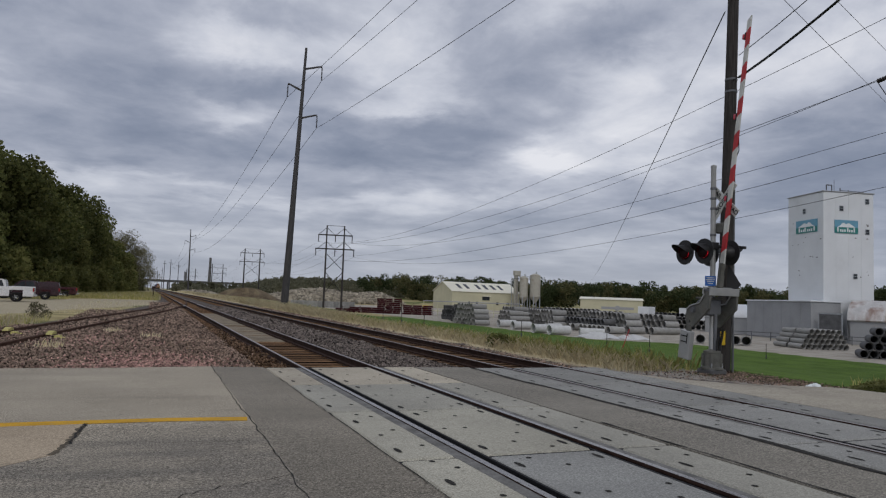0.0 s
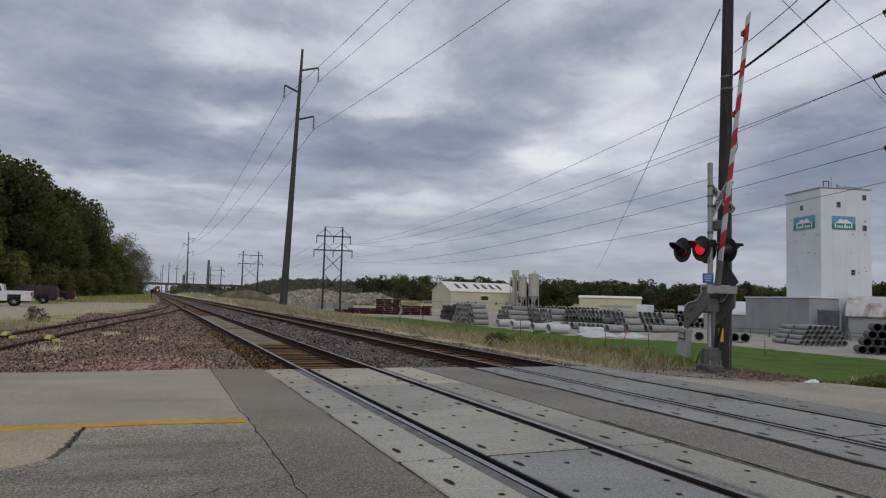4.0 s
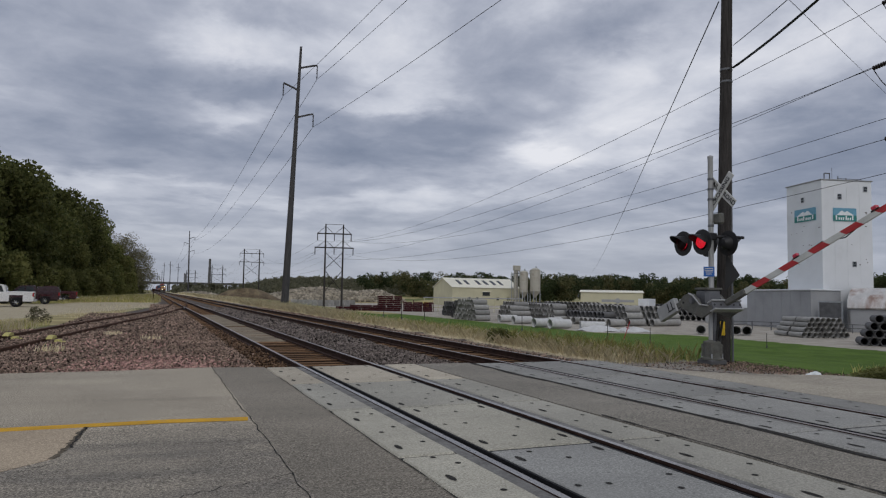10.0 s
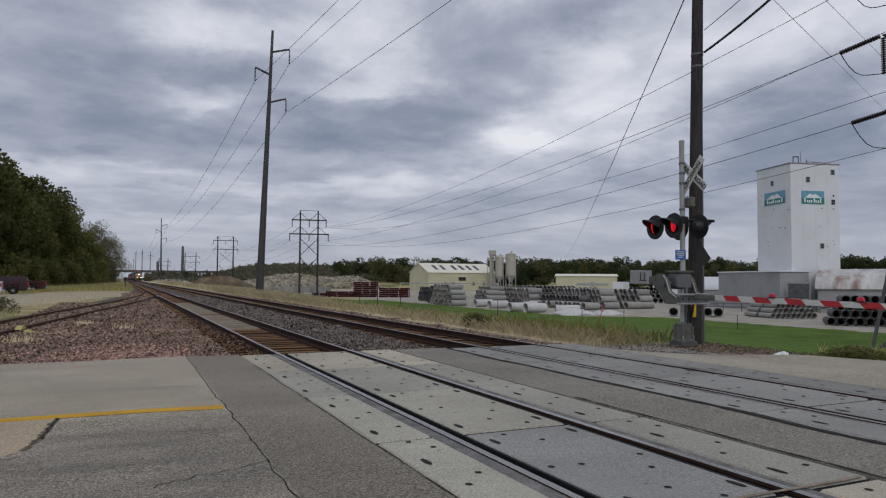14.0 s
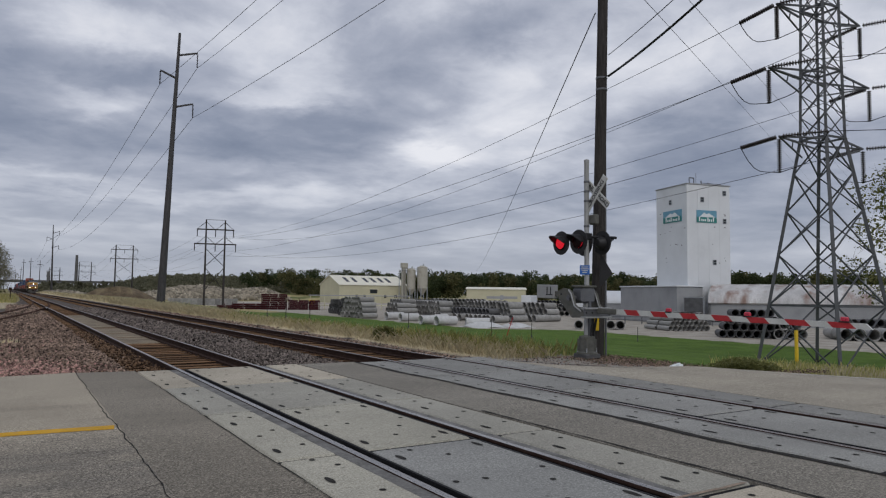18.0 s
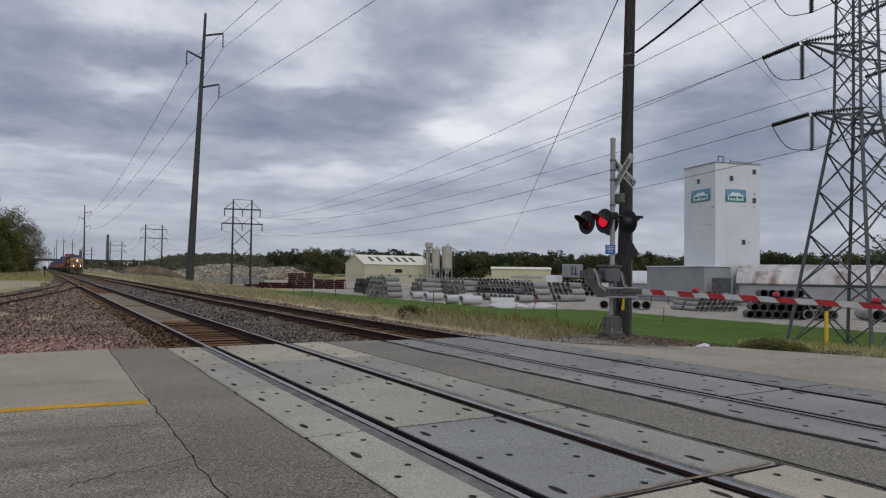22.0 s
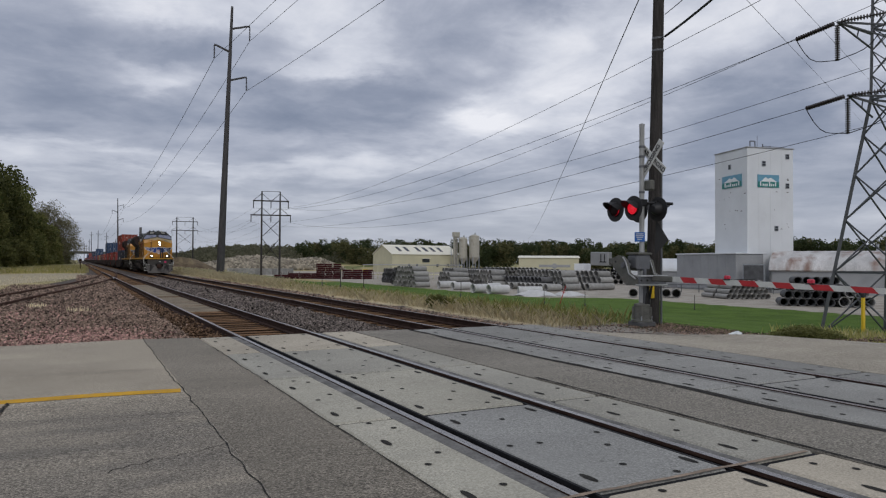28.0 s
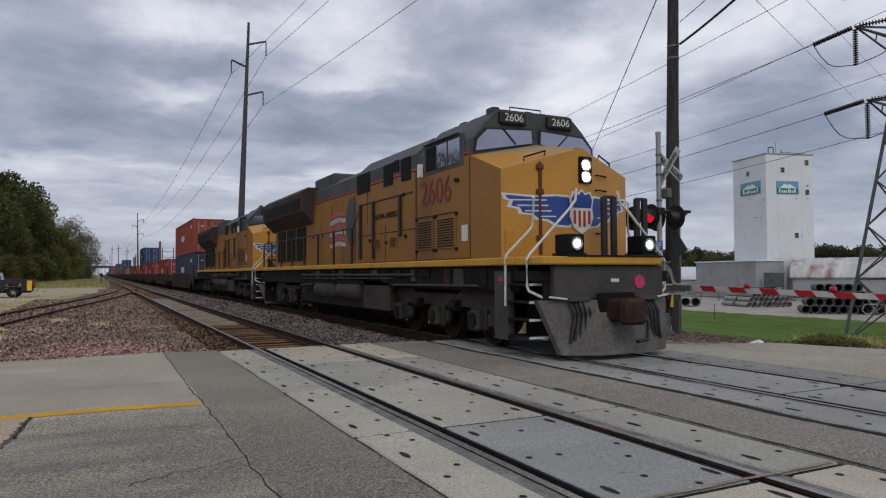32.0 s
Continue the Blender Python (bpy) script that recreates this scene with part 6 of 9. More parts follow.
part("gate_machine", Geo().cbox(-0.22, -0.1, 1.4, 0.22, 0.3, 1.82, 0.05), M_GALV_DK, sig, "grey steel gate machine housing")
part("machine_cover", Geo().cbox(-0.25, -0.05, 1.46, -0.21, 0.25, 1.76, 0.02), M_GALV_DK, sig)
part("machine_lid", Geo().cbox(-0.24, -0.12, 1.8, 0.24, 0.32, 1.86, 0.02), M_MECH, sig)
part("junction_pipe", Geo().cyl((0.0, -0.1, 0.5), (0.0, -0.1, 1.45), 0.045, n=10), M_GALV_DK, sig)
part("conduit", Geo().tube([(0.12, -0.1, 0.2), (0.14, -0.12, 0.7), (0.1, -0.25, 1.1)], 0.03, 8), M_BLACK, sig)
part("conduit", Geo().tube([(-0.02, -0.14, 0.2), (0.0, -0.16, 0.8), (0.05, -0.2, 1.0)], 0.022, 8), M_BLACK, sig)
for z in (3.1, 3.35, 4.0, 4.25, 4.5):
    part("band", Geo().lathe((0, 0, z), (0, 0, 1), [(0.067, 0), (0.075, 0.01), (0.075, 0.05), (0.067, 0.06)], 14), M_GALV_DK, sig)
part("junction_box", Geo().cbox(0.05, -0.26, 3.42, 0.2, 0.0, 3.68, 0.03), M_MECH, sig, "grey junction box")
arm = part("light_arm", Geo().tube([(-0.4, 0.62, 3.06), (-0.3, 0.3, 3.1), (0, 0, 3.1), (0.3, -0.3, 3.1), (0.42, -0.62, 3.06)], 0.035, 8), M_BLACK, sig)
part("arm_clamp", Geo().cbox(-0.11, -0.11, 3.02, 0.11, 0.11, 3.2, 0.02), M_BLACK, sig)


def hood(s):
    """A visor that shades the upper half of a lens facing along -x (s = -1) or +x."""
    g = Geo()
    n = 13
    for d, k in ((0.0, 0.185), (0.35, 0.174)):
        for i in range(n):
            a = math.radians(-5 + 190 * i / (n - 1))
            dd = d * (0.15 + 0.85 * max(0, math.sin(a)) ** 0.7)
            for r in (k, k - 0.008):
                g.v.append((s * (0.05 + dd), r * math.cos(a), r * math.sin(a)))
    for i in range(n - 1):
        o, p = 2 * i, 2 * n + 2 * i
        g.f += [(o, o + 2, p + 2, p), (o + 1, p + 1, p + 3, o + 3), (p, p + 2, p + 3, p + 1)]
        g.mi += [0, 0, 0]
    return g


ROTORS = []
for x, y, s, which in ((-0.5, 0.38, -1, "L"), (-0.5, -0.26, -1, "R"), (0.2, 0.34, 1, "B"), (0.2, -0.32, 1, "B")):
    lamp = part("flasher", Geo().lathe((0, 0, 0), (s, 0, 0), [(0.01, -0.16), (0.09, -0.15), (0.15, -0.06), (0.17, 0.02), (0.305, 0.022), (0.305, 0.034), (0.19, 0.036), (0.185, 0.06)], 28), M_BLACK, sig, "black round flasher unit with visor", pose(x, y, 2.94))
    part("visor", hood(s), M_BLACK, lamp)
    part("hanger", Geo().cyl((-s * 0.05, 0, 0.12), (-s * 0.05, 0, 0.2), 0.03, n=8), M_BLACK, lamp)
    # added drum behind the hood flashes by turning its lit or dark face outward
    g = Geo()
    for mi, sg in ((0, 1), (1, -1)):
        if s > 0 and mi == 1:
            continue
        g.lathe((0, 0, 0), (s * sg, 0, 0), [(0.155, 0.002), (0.14, 0.03), (0.09, 0.05), (0.001, 0.055)], 22, mi=mi)
    rotor = part("lens", g, [M_LENS_OFF, M_LENS_ON], lamp, "red signal lens", pose(s * 0.06, 0, 0))
    if which in "LR":
        ROTORS.append((rotor, which, s * 0.06))


def blade(a, text, name, z, dx):
    m = pose(0.09, -0.28, z) @ pose(0, 0, 0, a, 0, 0)
    b = part(name, Geo().cbox(-0.012 + dx, -0.52, -0.1, 0.012 + dx, 0.52, 0.1, 0.008), M_XBUCK, sig, "white crossbuck blade with black letters", m)
    return b


b1 = blade(42, "", "crossbuck_blade", 4.2, 0.0)
b2 = blade(-50, "", "crossbuck_blade", 4.2, -0.03)
face = pose(0, 0, 0, 90, 0, -90)
words("CROSSING", 0.15, 0.003, M_BLACK, b2, pose(-0.046, 0, 0) @ face, squeeze=1.12, bold=0.003)
for body, yy in (("RAIL", 0.31), ("ROAD", -0.31)):
    words(body, 0.15, 0.003, M_BLACK, b1, pose(-0.016, yy, 0) @ face, squeeze=1.1, bold=0.003)
sg = part("blue_sign", Geo().cbox(-0.125, -0.006, -0.12, 0.125, 0.006, 0.12, 0.004), M_BLUE, sig, "blue emergency notice with white lines of text", pose(-0.1, -0.03, 2.25, 0, 0, -42))
for z, w in ((0.075, 0.09), (0.03, 0.1), (-0.01, 0.08), (-0.06, 0.06)):
    part("text_bar", Geo().box(-w, -0.0095, z - 0.01, w, -0.0055, z + 0.01), M_WHITE, sg)
part("dark_plate", Geo().prism([(-0.02, -0.42), (0.32, -0.02), (0.02, 0.5)], "y", -0.012, 0.012), M_BLACK, sig, "dark diamond plate seen edge on", pose(0.36, -0.1, 2.2, 0, 0, -45))

M_ARMLENS = material("pink_red_plastic_lens", (0.5, 0.03, 0.06), 0.3, 0, 0.1, 6, 30, 0)
# gate arm with its side arms and counterweights; turns about x at the mast
PIV = (SX, SY + 0.16, 1.42)
gate = thing("gate_arm", "red and white striped crossing gate arm with a counterweight", "gate arm", pose(*PIV))
# built lowered: the arm runs along -y, a little below the shaft
AZ = -0.31
PLATE_ = [(0.42, 0.17), (0.22, 0.24), (0.04, 0.22), (-0.09, 0.12), (-0.2, -0.18), (-0.4, -0.3), (-0.52, -0.36), (-0.52, -0.48), (-0.1, -0.5), (0.14, -0.28), (0.42, -0.03)]
for sx in (-0.42, 0.42):
    sa = part("side_arm", Geo().prism(PLATE_, "x", sx - 0.03, sx + 0.03), M_MECH, gate, "dull grey steel side arm")
    part("edge_flange", Geo().tube([(sx - 0.05, 0.02, 0.2), (sx - 0.05, -0.08, 0.1), (sx - 0.05, -0.2, -0.2), (sx - 0.05, -0.44, -0.33)], 0.018, 6), M_ALU, sa)
    part("shaft_cap", Geo().cyl((sx - 0.05, 0, 0), (sx + 0.05, 0, 0), 0.08, n=14), M_GALV_DK, sa)
    part("bolt_hole", Geo().cyl((sx - 0.034, 0.3, 0.08), (sx + 0.034, 0.3, 0.08), 0.03, n=10), M_BLACK, sa)
cw = part("counterweight", Geo().cbox(-0.49, 0.54, -0.04, -0.35, 1.24, 0.32, 0.015), M_ALU, gate, "pale counterweight plate")
part("counterweight_strap", Geo().cbox(-0.46, 0.36, 0.02, -0.4, 0.62, 0.16, 0.01), M_MECH, cw)
for k in range(2):
    part("slot", Geo().box(-0.496, 0.66 + 0.14 * k, 0.06, -0.488, 0.69 + 0.14 * k, 0.26), M_BLACK, cw)
part("slot", Geo().box(-0.496, 0.6, 0.05, -0.488, 0.86, 0.075), M_BLACK, cw)
part("pivot_shaft", Geo().cyl((-0.5, 0, 0), (0.5, 0, 0), 0.06, n=14), M_GALV_DK, gate)
yk = part("yoke", Geo().cbox(-0.45, -0.56, -0.47, 0.45, -0.5, -0.25, 0.015), M_GALV_DK, gate, "steel yoke channel")
for z in (-0.255, -0.475):
    part("yoke_flange", Geo().cbox(-0.46, -0.6, z - 0.02, 0.46, -0.42, z + 0.02, 0.008), M_ALU, yk, "pale steel flange")
for k in range(5):
    part("yoke_bolt", Geo().cyl((-0.4 + 0.2 * k, -0.575, -0.36), (-0.4 + 0.2 * k, -0.555, -0.36), 0.025, n=8), M_BLACK, yk)
part("arm_clamp", Geo().cbox(-0.06, -1.2, AZ - 0.07, 0.06, -0.55, AZ + 0.07, 0.02), M_MECH, gate)
STR = 0.405
for k in range(15):
    y1 = -1.08 - STR * k
    y0 = y1 - (STR if k < 14 else 0.27)
    sl = 0.055
    h = 0.064 - 0.001 * k
    p = [(y1 - sl, AZ - h), (y1 + sl, AZ + h), (y0 + sl, AZ + h), (y0 - sl, AZ - h)]
    part("stripe", Geo().prism(p, "x", -0.022, 0.022), M_RED if k % 2 else M_WHITE, gate)
for k, yy in enumerate((-2.75, -4.7, -6.6)):
    l = part("arm_light", Geo().cbox(-0.045, yy - 0.065, AZ + 0.06, 0.045, yy + 0.065, AZ + 0.15, 0.02), M_ARMLENS, gate, "small red gate arm light")
    part("light_base", Geo().cbox(-0.04, yy - 0.09, AZ + 0.05, 0.04, yy + 0.09, AZ + 0.075, 0.008), M_BLACK, l)
part("arm_cable", Geo().tube([(0.03, -0.9, AZ - 0.07), (0.03, -2.7, AZ + 0.05), (0.03, -3.4, AZ + 0.09), (0.03, -3.9, AZ - 0.09), (0.03, -4.7, AZ + 0.05), (0.03, -6.6, AZ + 0.04)], 0.012, 5), M_BLACK, gate)


# ---- utility pole behind the mast ----
def pole(name, label, base, top, r0, r1, mat, category="utility pole"):
    t = thing(name, label, category, pose(*base))
    d = Vector(top) - Vector(base)
    part("shaft", Geo().cyl((0, 0, -0.3), d, r0, r1, 18), mat, t)
    return t


up = pole("utility_pole", "dark weathered wooden utility pole beside the signal", (13.51, 13.63, -0.2), (13.69, 13.47, 12.4), 0.185, 0.125, M_POLE)
part("marker", Geo().cbox(-0.06, -0.24, 0.75, 0.06, -0.195, 1.1, 0.01), M_YELLOW, up, "yellow pole marker", pose(0, 0, 0, 0, 0, -45))
for z in (7.3, 7.62):
    part("band", Geo().lathe((0.11, -0.1, z), (0, 0, 1), [(0.15, 0), (0.158, 0.01), (0.158, 0.05), (0.15, 0.06)], 16), M_GALV_DK, up)
part("conduit", Geo().cyl((0.16, -0.17, 0.0), (0.2, -0.14, 7.2), 0.03, n=8), M_GALV_DK, up)


def sag(p, q, s, n=28):
    p, q = Vector(p), Vector(q)
    return [p.lerp(q, i / n) - Vector((0, 0, 4 * s * (i / n) * (1 - i / n))) for i in range(n + 1)]


def wire(p, q, s=1.0, r=0.014, label="thin black overhead wire", n=28):
    return tagged(part("overhead_wire", Geo().tube(sag(p, q, s, n), r, 5), M_WIRE), label, "wire", "overhead wires")


wire((13.75, 13.4, 7.5), (3.5, -3.1, 6.45), 0.45, 0.022, "thick black service cable at the utility pole")
wire((13.6, 13.45, 7.42), (3.5, -3.1, 6.43), 0.47, 0.012, "service cable bundled with a thicker one")
wire((13.75, 13.4, 8.1), (3.9, -3.4, 7.05), 0.4, 0.010)
wire((13.48, 13.62, 9.3), (139, 199, 9.6), 1.2, 0.016, "long thin wire leaving the utility pole")

# ---- tall single-pole line along the railway ----
tp = pole("transmission_pole", "tall tapered dark steel transmission pole with side arms", (16.55, 93.6, -1.0), (17.68, 93.38, 35.1), 0.52, 0.16, M_STEELPOLE, "transmission pole")


def side_arm(t, base, z, dx, drop):
    x0 = 1.13 * (z + 1) / 36.1
    s = 1 if dx > 0 else -1
    part("arm", Geo().prism([(x0, z + 0.9), (x0, z + 0.65), (x0 + dx * 0.85, z + 1.32), (x0 + dx, z + 1.42), (x0 + dx, z + 1.6), (x0 + dx * 0.8, z + 1.5)], "y", -0.1, 0.1), M_STEELPOLE, t)
    g = Geo()
    pr = [(0.03, 0)]
    for k in range(10):
        pr += [(0.05, 0.05 + k * drop / 10), (0.13, 0.09 + k * drop / 10), (0.05, 0.14 + k * drop / 10)]
    g.lathe((x0 + dx, 0, z + 1.42), (0, 0, -1), pr, 10)
    part("insulator", g, M_INSUL, t)
    return Vector(base) + Vector((x0 + dx, 0, z + 1.42 - drop))


B0 = (16.55, 93.6, -1.0)
tipA = side_arm(tp, B0, 29.3, -2.0, 1.75)
tipB = side_arm(tp, B0, 32.4, 2.45, 1.9)
tipC = side_arm(tp, B0, 25.5, 2.3, 1.75)
p2 = pole("transmission_pole", "distant transmission pole beside the railway", (15.6, 330, -0.8), (15.2, 330, 28.2), 0.45, 0.16, M_STEELPOLE, "transmission pole")
ends = []
for z, dx in ((23.0, -2.2), (25.5, 2.3), (19.5, 2.2)):
    part("arm", Geo().bar((-0.4, 0, z), (dx - 0.3, 0, z + 0.9), 0.2), M_STEELPOLE, p2)
    part("insulator", Geo().cyl((dx - 0.3, 0, z + 0.9), (dx - 0.3, 0, z - 0.7), 0.09, n=8), M_INSUL, p2)
    ends.append(Vector((15.6 + dx - 0.3, 330, z - 1.5)))
for tip, e, far in ((tipA, ends[0], (22.5, -110, 28)), (tipB, ends[1], (27.0, -110, 31)), (tipC, ends[2], (28.5, -110, 25))):
    wire(tip, e, 4.5, 0.03)
    wire(tip, far, 2.8 if tip is tipC else 3.2, 0.024, n=60)
for x, y, h, r in ((14.2, 600, 24.5, 0.4), (11.2, 700, 27, 0.4), (17.5, 520, 20, 0.3), (-3, 820, 24, 0.4), (8, 1000, 22, 0.4), (12, 880, 25, 0.4)):
    pl = pole("line_pole", "distant dark line pole beside the railway", (x, y, -0.8), (x, y, h), r, r * 0.5, M_STEELPOLE)
    part("arm", Geo().bar((-1.5, 0, h - 2), (1.5, 0, h - 2), 0.3), M_STEELPOLE, pl)
for e, x, y, z in ((ends[0], 13.0, 600, 21), (ends[1], 15.4, 600, 22), (ends[2], 15.4, 600, 19)):
    wire(e, (x, y, z), 4, 0.03)


# ---- two-legged line across the yard ----
def hframe(name, p, q, z0, top, arms, label, lw=0.3):
    p, q = Vector((*p, 0)), Vector((*q, 0))
    u = (q - p).normalized()
    L = (q - p).length
    t = thing(name, label, "transmission tower", Matrix(((u.x, -u.y, 0, p.x), (u.y, u.x, 0, p.y), (0, 0, 1, z0), (0, 0, 0, 1))), "two-legged pylons")
    H = top - z0
    for x in (0, L):
        part("leg", Geo().cyl((x, 0, -0.3), (x, 0, H), lw, lw * 0.6, 10), M_POLE, t)
    part("tie_bar", Geo().bar((0, 0, H - 0.05), (L, 0, H - 0.05), 0.12), M_GALV_DK, t)
    pts = []
    for za, ov in arms:
        z = za - z0
        part("crossarm", Geo().cbox(-ov, -0.14, z - 0.16, L + ov, 0.14, z + 0.16, 0.02), M_POLE, t)
        for x, s in ((0, -1), (0, 1), (L, -1), (L, 1)):
            part("brace", Geo().bar((x, 0, z + 2.0), (x + s * min(ov, L / 2) * 0.92, 0, z + 0.1), 0.12), M_POLE, t)
        for x in (-ov + 0.15, L / 2, L + ov - 0.15):
            part("insulator", Geo().cyl((x, 0, z - 0.1), (x, 0, z - 1.9), 0.12, n=8), M_INSUL, t)
            pts.append(p + u * x + Vector((0, 0, za - 1.9)))
    zt, zb = min(a for a, _ in arms) - z0 - 1.2, 5.5
    zm = (zt + zb) / 2
    for a, b in ((zt, zm), (zm - 0.3, zb - 1.5)):
        part("x_brace", Geo().bar((0, 0, a), (L, 0, b), 0.16), M_POLE, t)
        part("x_brace", Geo().bar((0, 0.2, b), (L, 0.2, a), 0.16), M_POLE, t)
    return pts


h1 = hframe("h_frame_pylon", (43.3, 185.0), (47.9, 183.9), -2.3, 20.1, ((17.5, 2.3), (13.7, 2.9)), "wooden two-legged power line structure with cross braces")
h2 = hframe("h_frame_pylon", (47.4, 397.2), (55.6, 396.2), -2.3, 25.0, ((22.6, 2.4), (17.8, 2.6)), "far two-legged power line structure", 0.45)
h3 = hframe("h_frame_pylon", (50, 648), (59, 647.3), -2.3, 24.5, ((21, 3.0), (16, 3.2)), "far two-legged power line structure", 0.5)
h4 = hframe("h_frame_pylon", (40, 900), (50, 899), -2.3, 26, ((22, 3.0), (17, 3.2)), "very far two-legged power line structure", 0.6)
for a, b in ((h1, h2), (h2, h3), (h3, h4)):
    for p, q in zip(a, b):
        wire(p, q, 5.0, 0.02)

# ---- lattice pylon ----
PC = Vector((37.9, 20.85, -2.35))
py = thing("lattice_pylon", "tall grey steel lattice pylon with insulator strings", "pylon", pose(*PC))
E0 = math.radians(-7)


def corner(k, hd):
    a = math.radians(38 + 90 * k)
    return Vector((hd * math.cos(a), hd * math.sin(a), 0))


def half(z):
    return 3.5 + (1.1 - 3.5) * min(1, z / 12.6) if z < 12.6 else 1.1 - 0.25 * (z - 12.6) / 12


levels = [0, 3.4, 6.2, 8.6, 10.7, 12.6, 13.9, 15.2, 16.4, 17.6, 18.8, 20.0, 21.2, 22.4, 23.6]
for k in range(4):
    for (a, b) in zip((0, 12.6), (12.6, 23.6)):
        part("leg", Geo().bar(corner(k, half(a)) + Vector((0, 0, a)), corner(k, half(b)) + Vector((0, 0, b)), 0.16 if a == 0 else 0.13), M_PYLON, py)
    k2 = (k + 1) % 4
    for a, b in zip(levels, levels[1:]):
        p, q, r, s = corner(k, half(a)), corner(k2, half(a)), corner(k, half(b)), corner(k2, half(b))
        w = 0.065 if a < 12 else 0.046
        part("brace", Geo().bar(p + Vector((0, 0, a)), s + Vector((0, 0, b)), w), M_PYLON, py)
        part("brace", Geo().bar(q + Vector((0, 0, a)), r + Vector((0, 0, b)), w), M_PYLON, py)
        if a in (3.4, 12.6, 16.4, 20.0):
            part("girt", Geo().bar(p + Vector((0, 0, a)), q + Vector((0, 0, a)), 0.1), M_PYLON, py)
    part("peak", Geo().bar(corner(k, half(23.6)) + Vector((0, 0, 23.6)), Vector((0, 0, 27)), 0.1), M_PYLON, py)
for k in range(30):
    p = corner(3, half(12.6 + k * 0.36)) + Vector((0, 0, 12.6 + k * 0.36))
    part("step_bolt", Geo().bar(p, p + Vector((0.2, -0.1, 0)), 0.025), M_GALV, py)


def string(a, b, rd=0.13, n=16):
    """Porcelain discs on a rod from a to b."""
    a, b = Vector(a), Vector(b)
    L = (b - a).length
    pr = [(0.02, 0)]
    for k in range(n):
        h = L * (k + 0.5) / n
        pr += [(0.035, h - L * 0.35 / n), (rd, h), (rd * 0.9, h + 0.03), (0.035, h + L * 0.3 / n)]
    pr.append((0.02, L))
    return Geo().lathe(a, b - a, pr, 12)


e = Vector((math.cos(E0), math.sin(E0), 0))
HF = [Vector(p) for p in h1]
for z, hs, hi in ((12.4, 3.45, (3, 5)), (16.05, 4.15, (0, 2)), (19.65, 3.45, (1, 4))):
    for s, target in ((-1, HF[hi[0]]), (1, HF[hi[1]])):
        tip = e * s * hs + Vector((0, 0, z))
        n2 = Vector((-e.y, e.x, 0))
        for w in (-0.75, 0.75):
            part("arm_chord", Geo().bar(e * s * 0.7 + n2 * w + Vector((0, 0, z + 0.05)), tip, 0.09), M_PYLON, py)
            part("arm_hanger", Geo().bar(e * s * 0.7 + n2 * w + Vector((0, 0, z - 0.75)), tip, 0.07), M_PYLON, py)
            part("arm_lace", Geo().bar(e * s * (0.7 + (hs - 0.7) * 0.4) + n2 * w * 0.6 + Vector((0, 0, z)), e * s * (0.7 + (hs - 0.7) * 0.45) + n2 * w * 0.55 + Vector((0, 0, z - 0.45)), 0.05), M_PYLON, py)
        wt_ = PC + tip
        d1 = (target - wt_).normalized()
        d1 = (d1 + Vector((0, 0, -0.10))).normalized()
        d2 = Vector((0.30, -0.95, -0.02)).normalized()
        a1, a2 = tip + d1 * 2.35, tip + d2 * 2.35
        part("insulator_string", string(tip + d1 * 0.15, a1), M_INSUL, py, "dark porcelain insulator string")
        part("insulator_string", string(tip + d2 * 0.15, a2), M_INSUL, py, "dark porcelain insulator string")
        low = tip + Vector((0, 0, -1.95))
        part("insulator_string", string(tip + Vector((0, 0, -0.12)), low), M_INSUL, py, "dark porcelain insulator string")
        mids = [a1.lerp(low, k) + Vector((0, 0, -0.62 * math.sin(math.pi * k) - 0.12 * math.sin(2 * math.pi * k))) for k in (0.08, 0.2, 0.35, 0.5, 0.65, 0.8, 0.92)], [low.lerp(a2, k) + Vector((0, 0, -0.62 * math.sin(math.pi * k) + 0.12 * math.sin(2 * math.pi * k))) for k in (0.08, 0.2, 0.35, 0.5, 0.65, 0.8, 0.92)]
        part("jumper", Geo().tube([a1, *mids[0], low, *mids[1], a2], 0.022, 6), M_WIRE, py)
        wire(PC + a1, target, 3.4, 0.018, n=40)
        wire(PC + a2, PC + a2 + d2 * 150 + Vector((0, 0, 1)), 4.0, 0.02, n=40)
wire((4.4, 7.9, 9.74), (252, 123.7, 36.3), 0.0, 0.009, n=60)
wire((4.6, 7.5, 8.36), (244.6, 137.1, 41.0), 0.0, 0.009, n=60)

# ---- small line-side things ----
bo = thing("pipeline_marker", "yellow plastic pipeline marker post in the weeds", "marker post", pose(20.8, 12.4, land(20.8, 12.4)))
part("post", Geo().cbox(-0.055, -0.04, -0.1, 0.055, 0.04, 1.3, 0.015), M_YELLOW, bo)
part("cap", Geo().cbox(-0.065, -0.05, 1.27, 0.065, 0.05, 1.42, 0.02), M_BLACK, bo)
for x, y, h in ((17.0, 52.3, 1.2), (15.0, 42.4, 1.3), (16.4, 41.9, 0.9), (31.6, 43.1, 1.3), (34.0, 41.2, 1.2), (44.5, 40.2, 1.2), (26.5, 47.0, 1.2)):
    t = thing("fence_post", "thin dark steel fence post in the grass", "post", pose(x, y, land(x, y)), "fence posts")
    part("stake", Geo().cbox(-0.018, -0.02, -0.2, 0.018, 0.02, h, 0.006), M_POLE, t)
    part("flange", Geo().cbox(-0.06, -0.008, 0.05, 0.06, 0.008, 0.3, 0.003), M_GALV_DK, t)
st = thing("survey_stake", "leaning red survey stake", "stake", pose(37.6, 49.0, land(37.6, 49), 0, 18, -40))
part("stick", Geo().cbox(-0.03, -0.02, 0, 0.03, 0.02, 1.7, 0.006), M_RED, st)
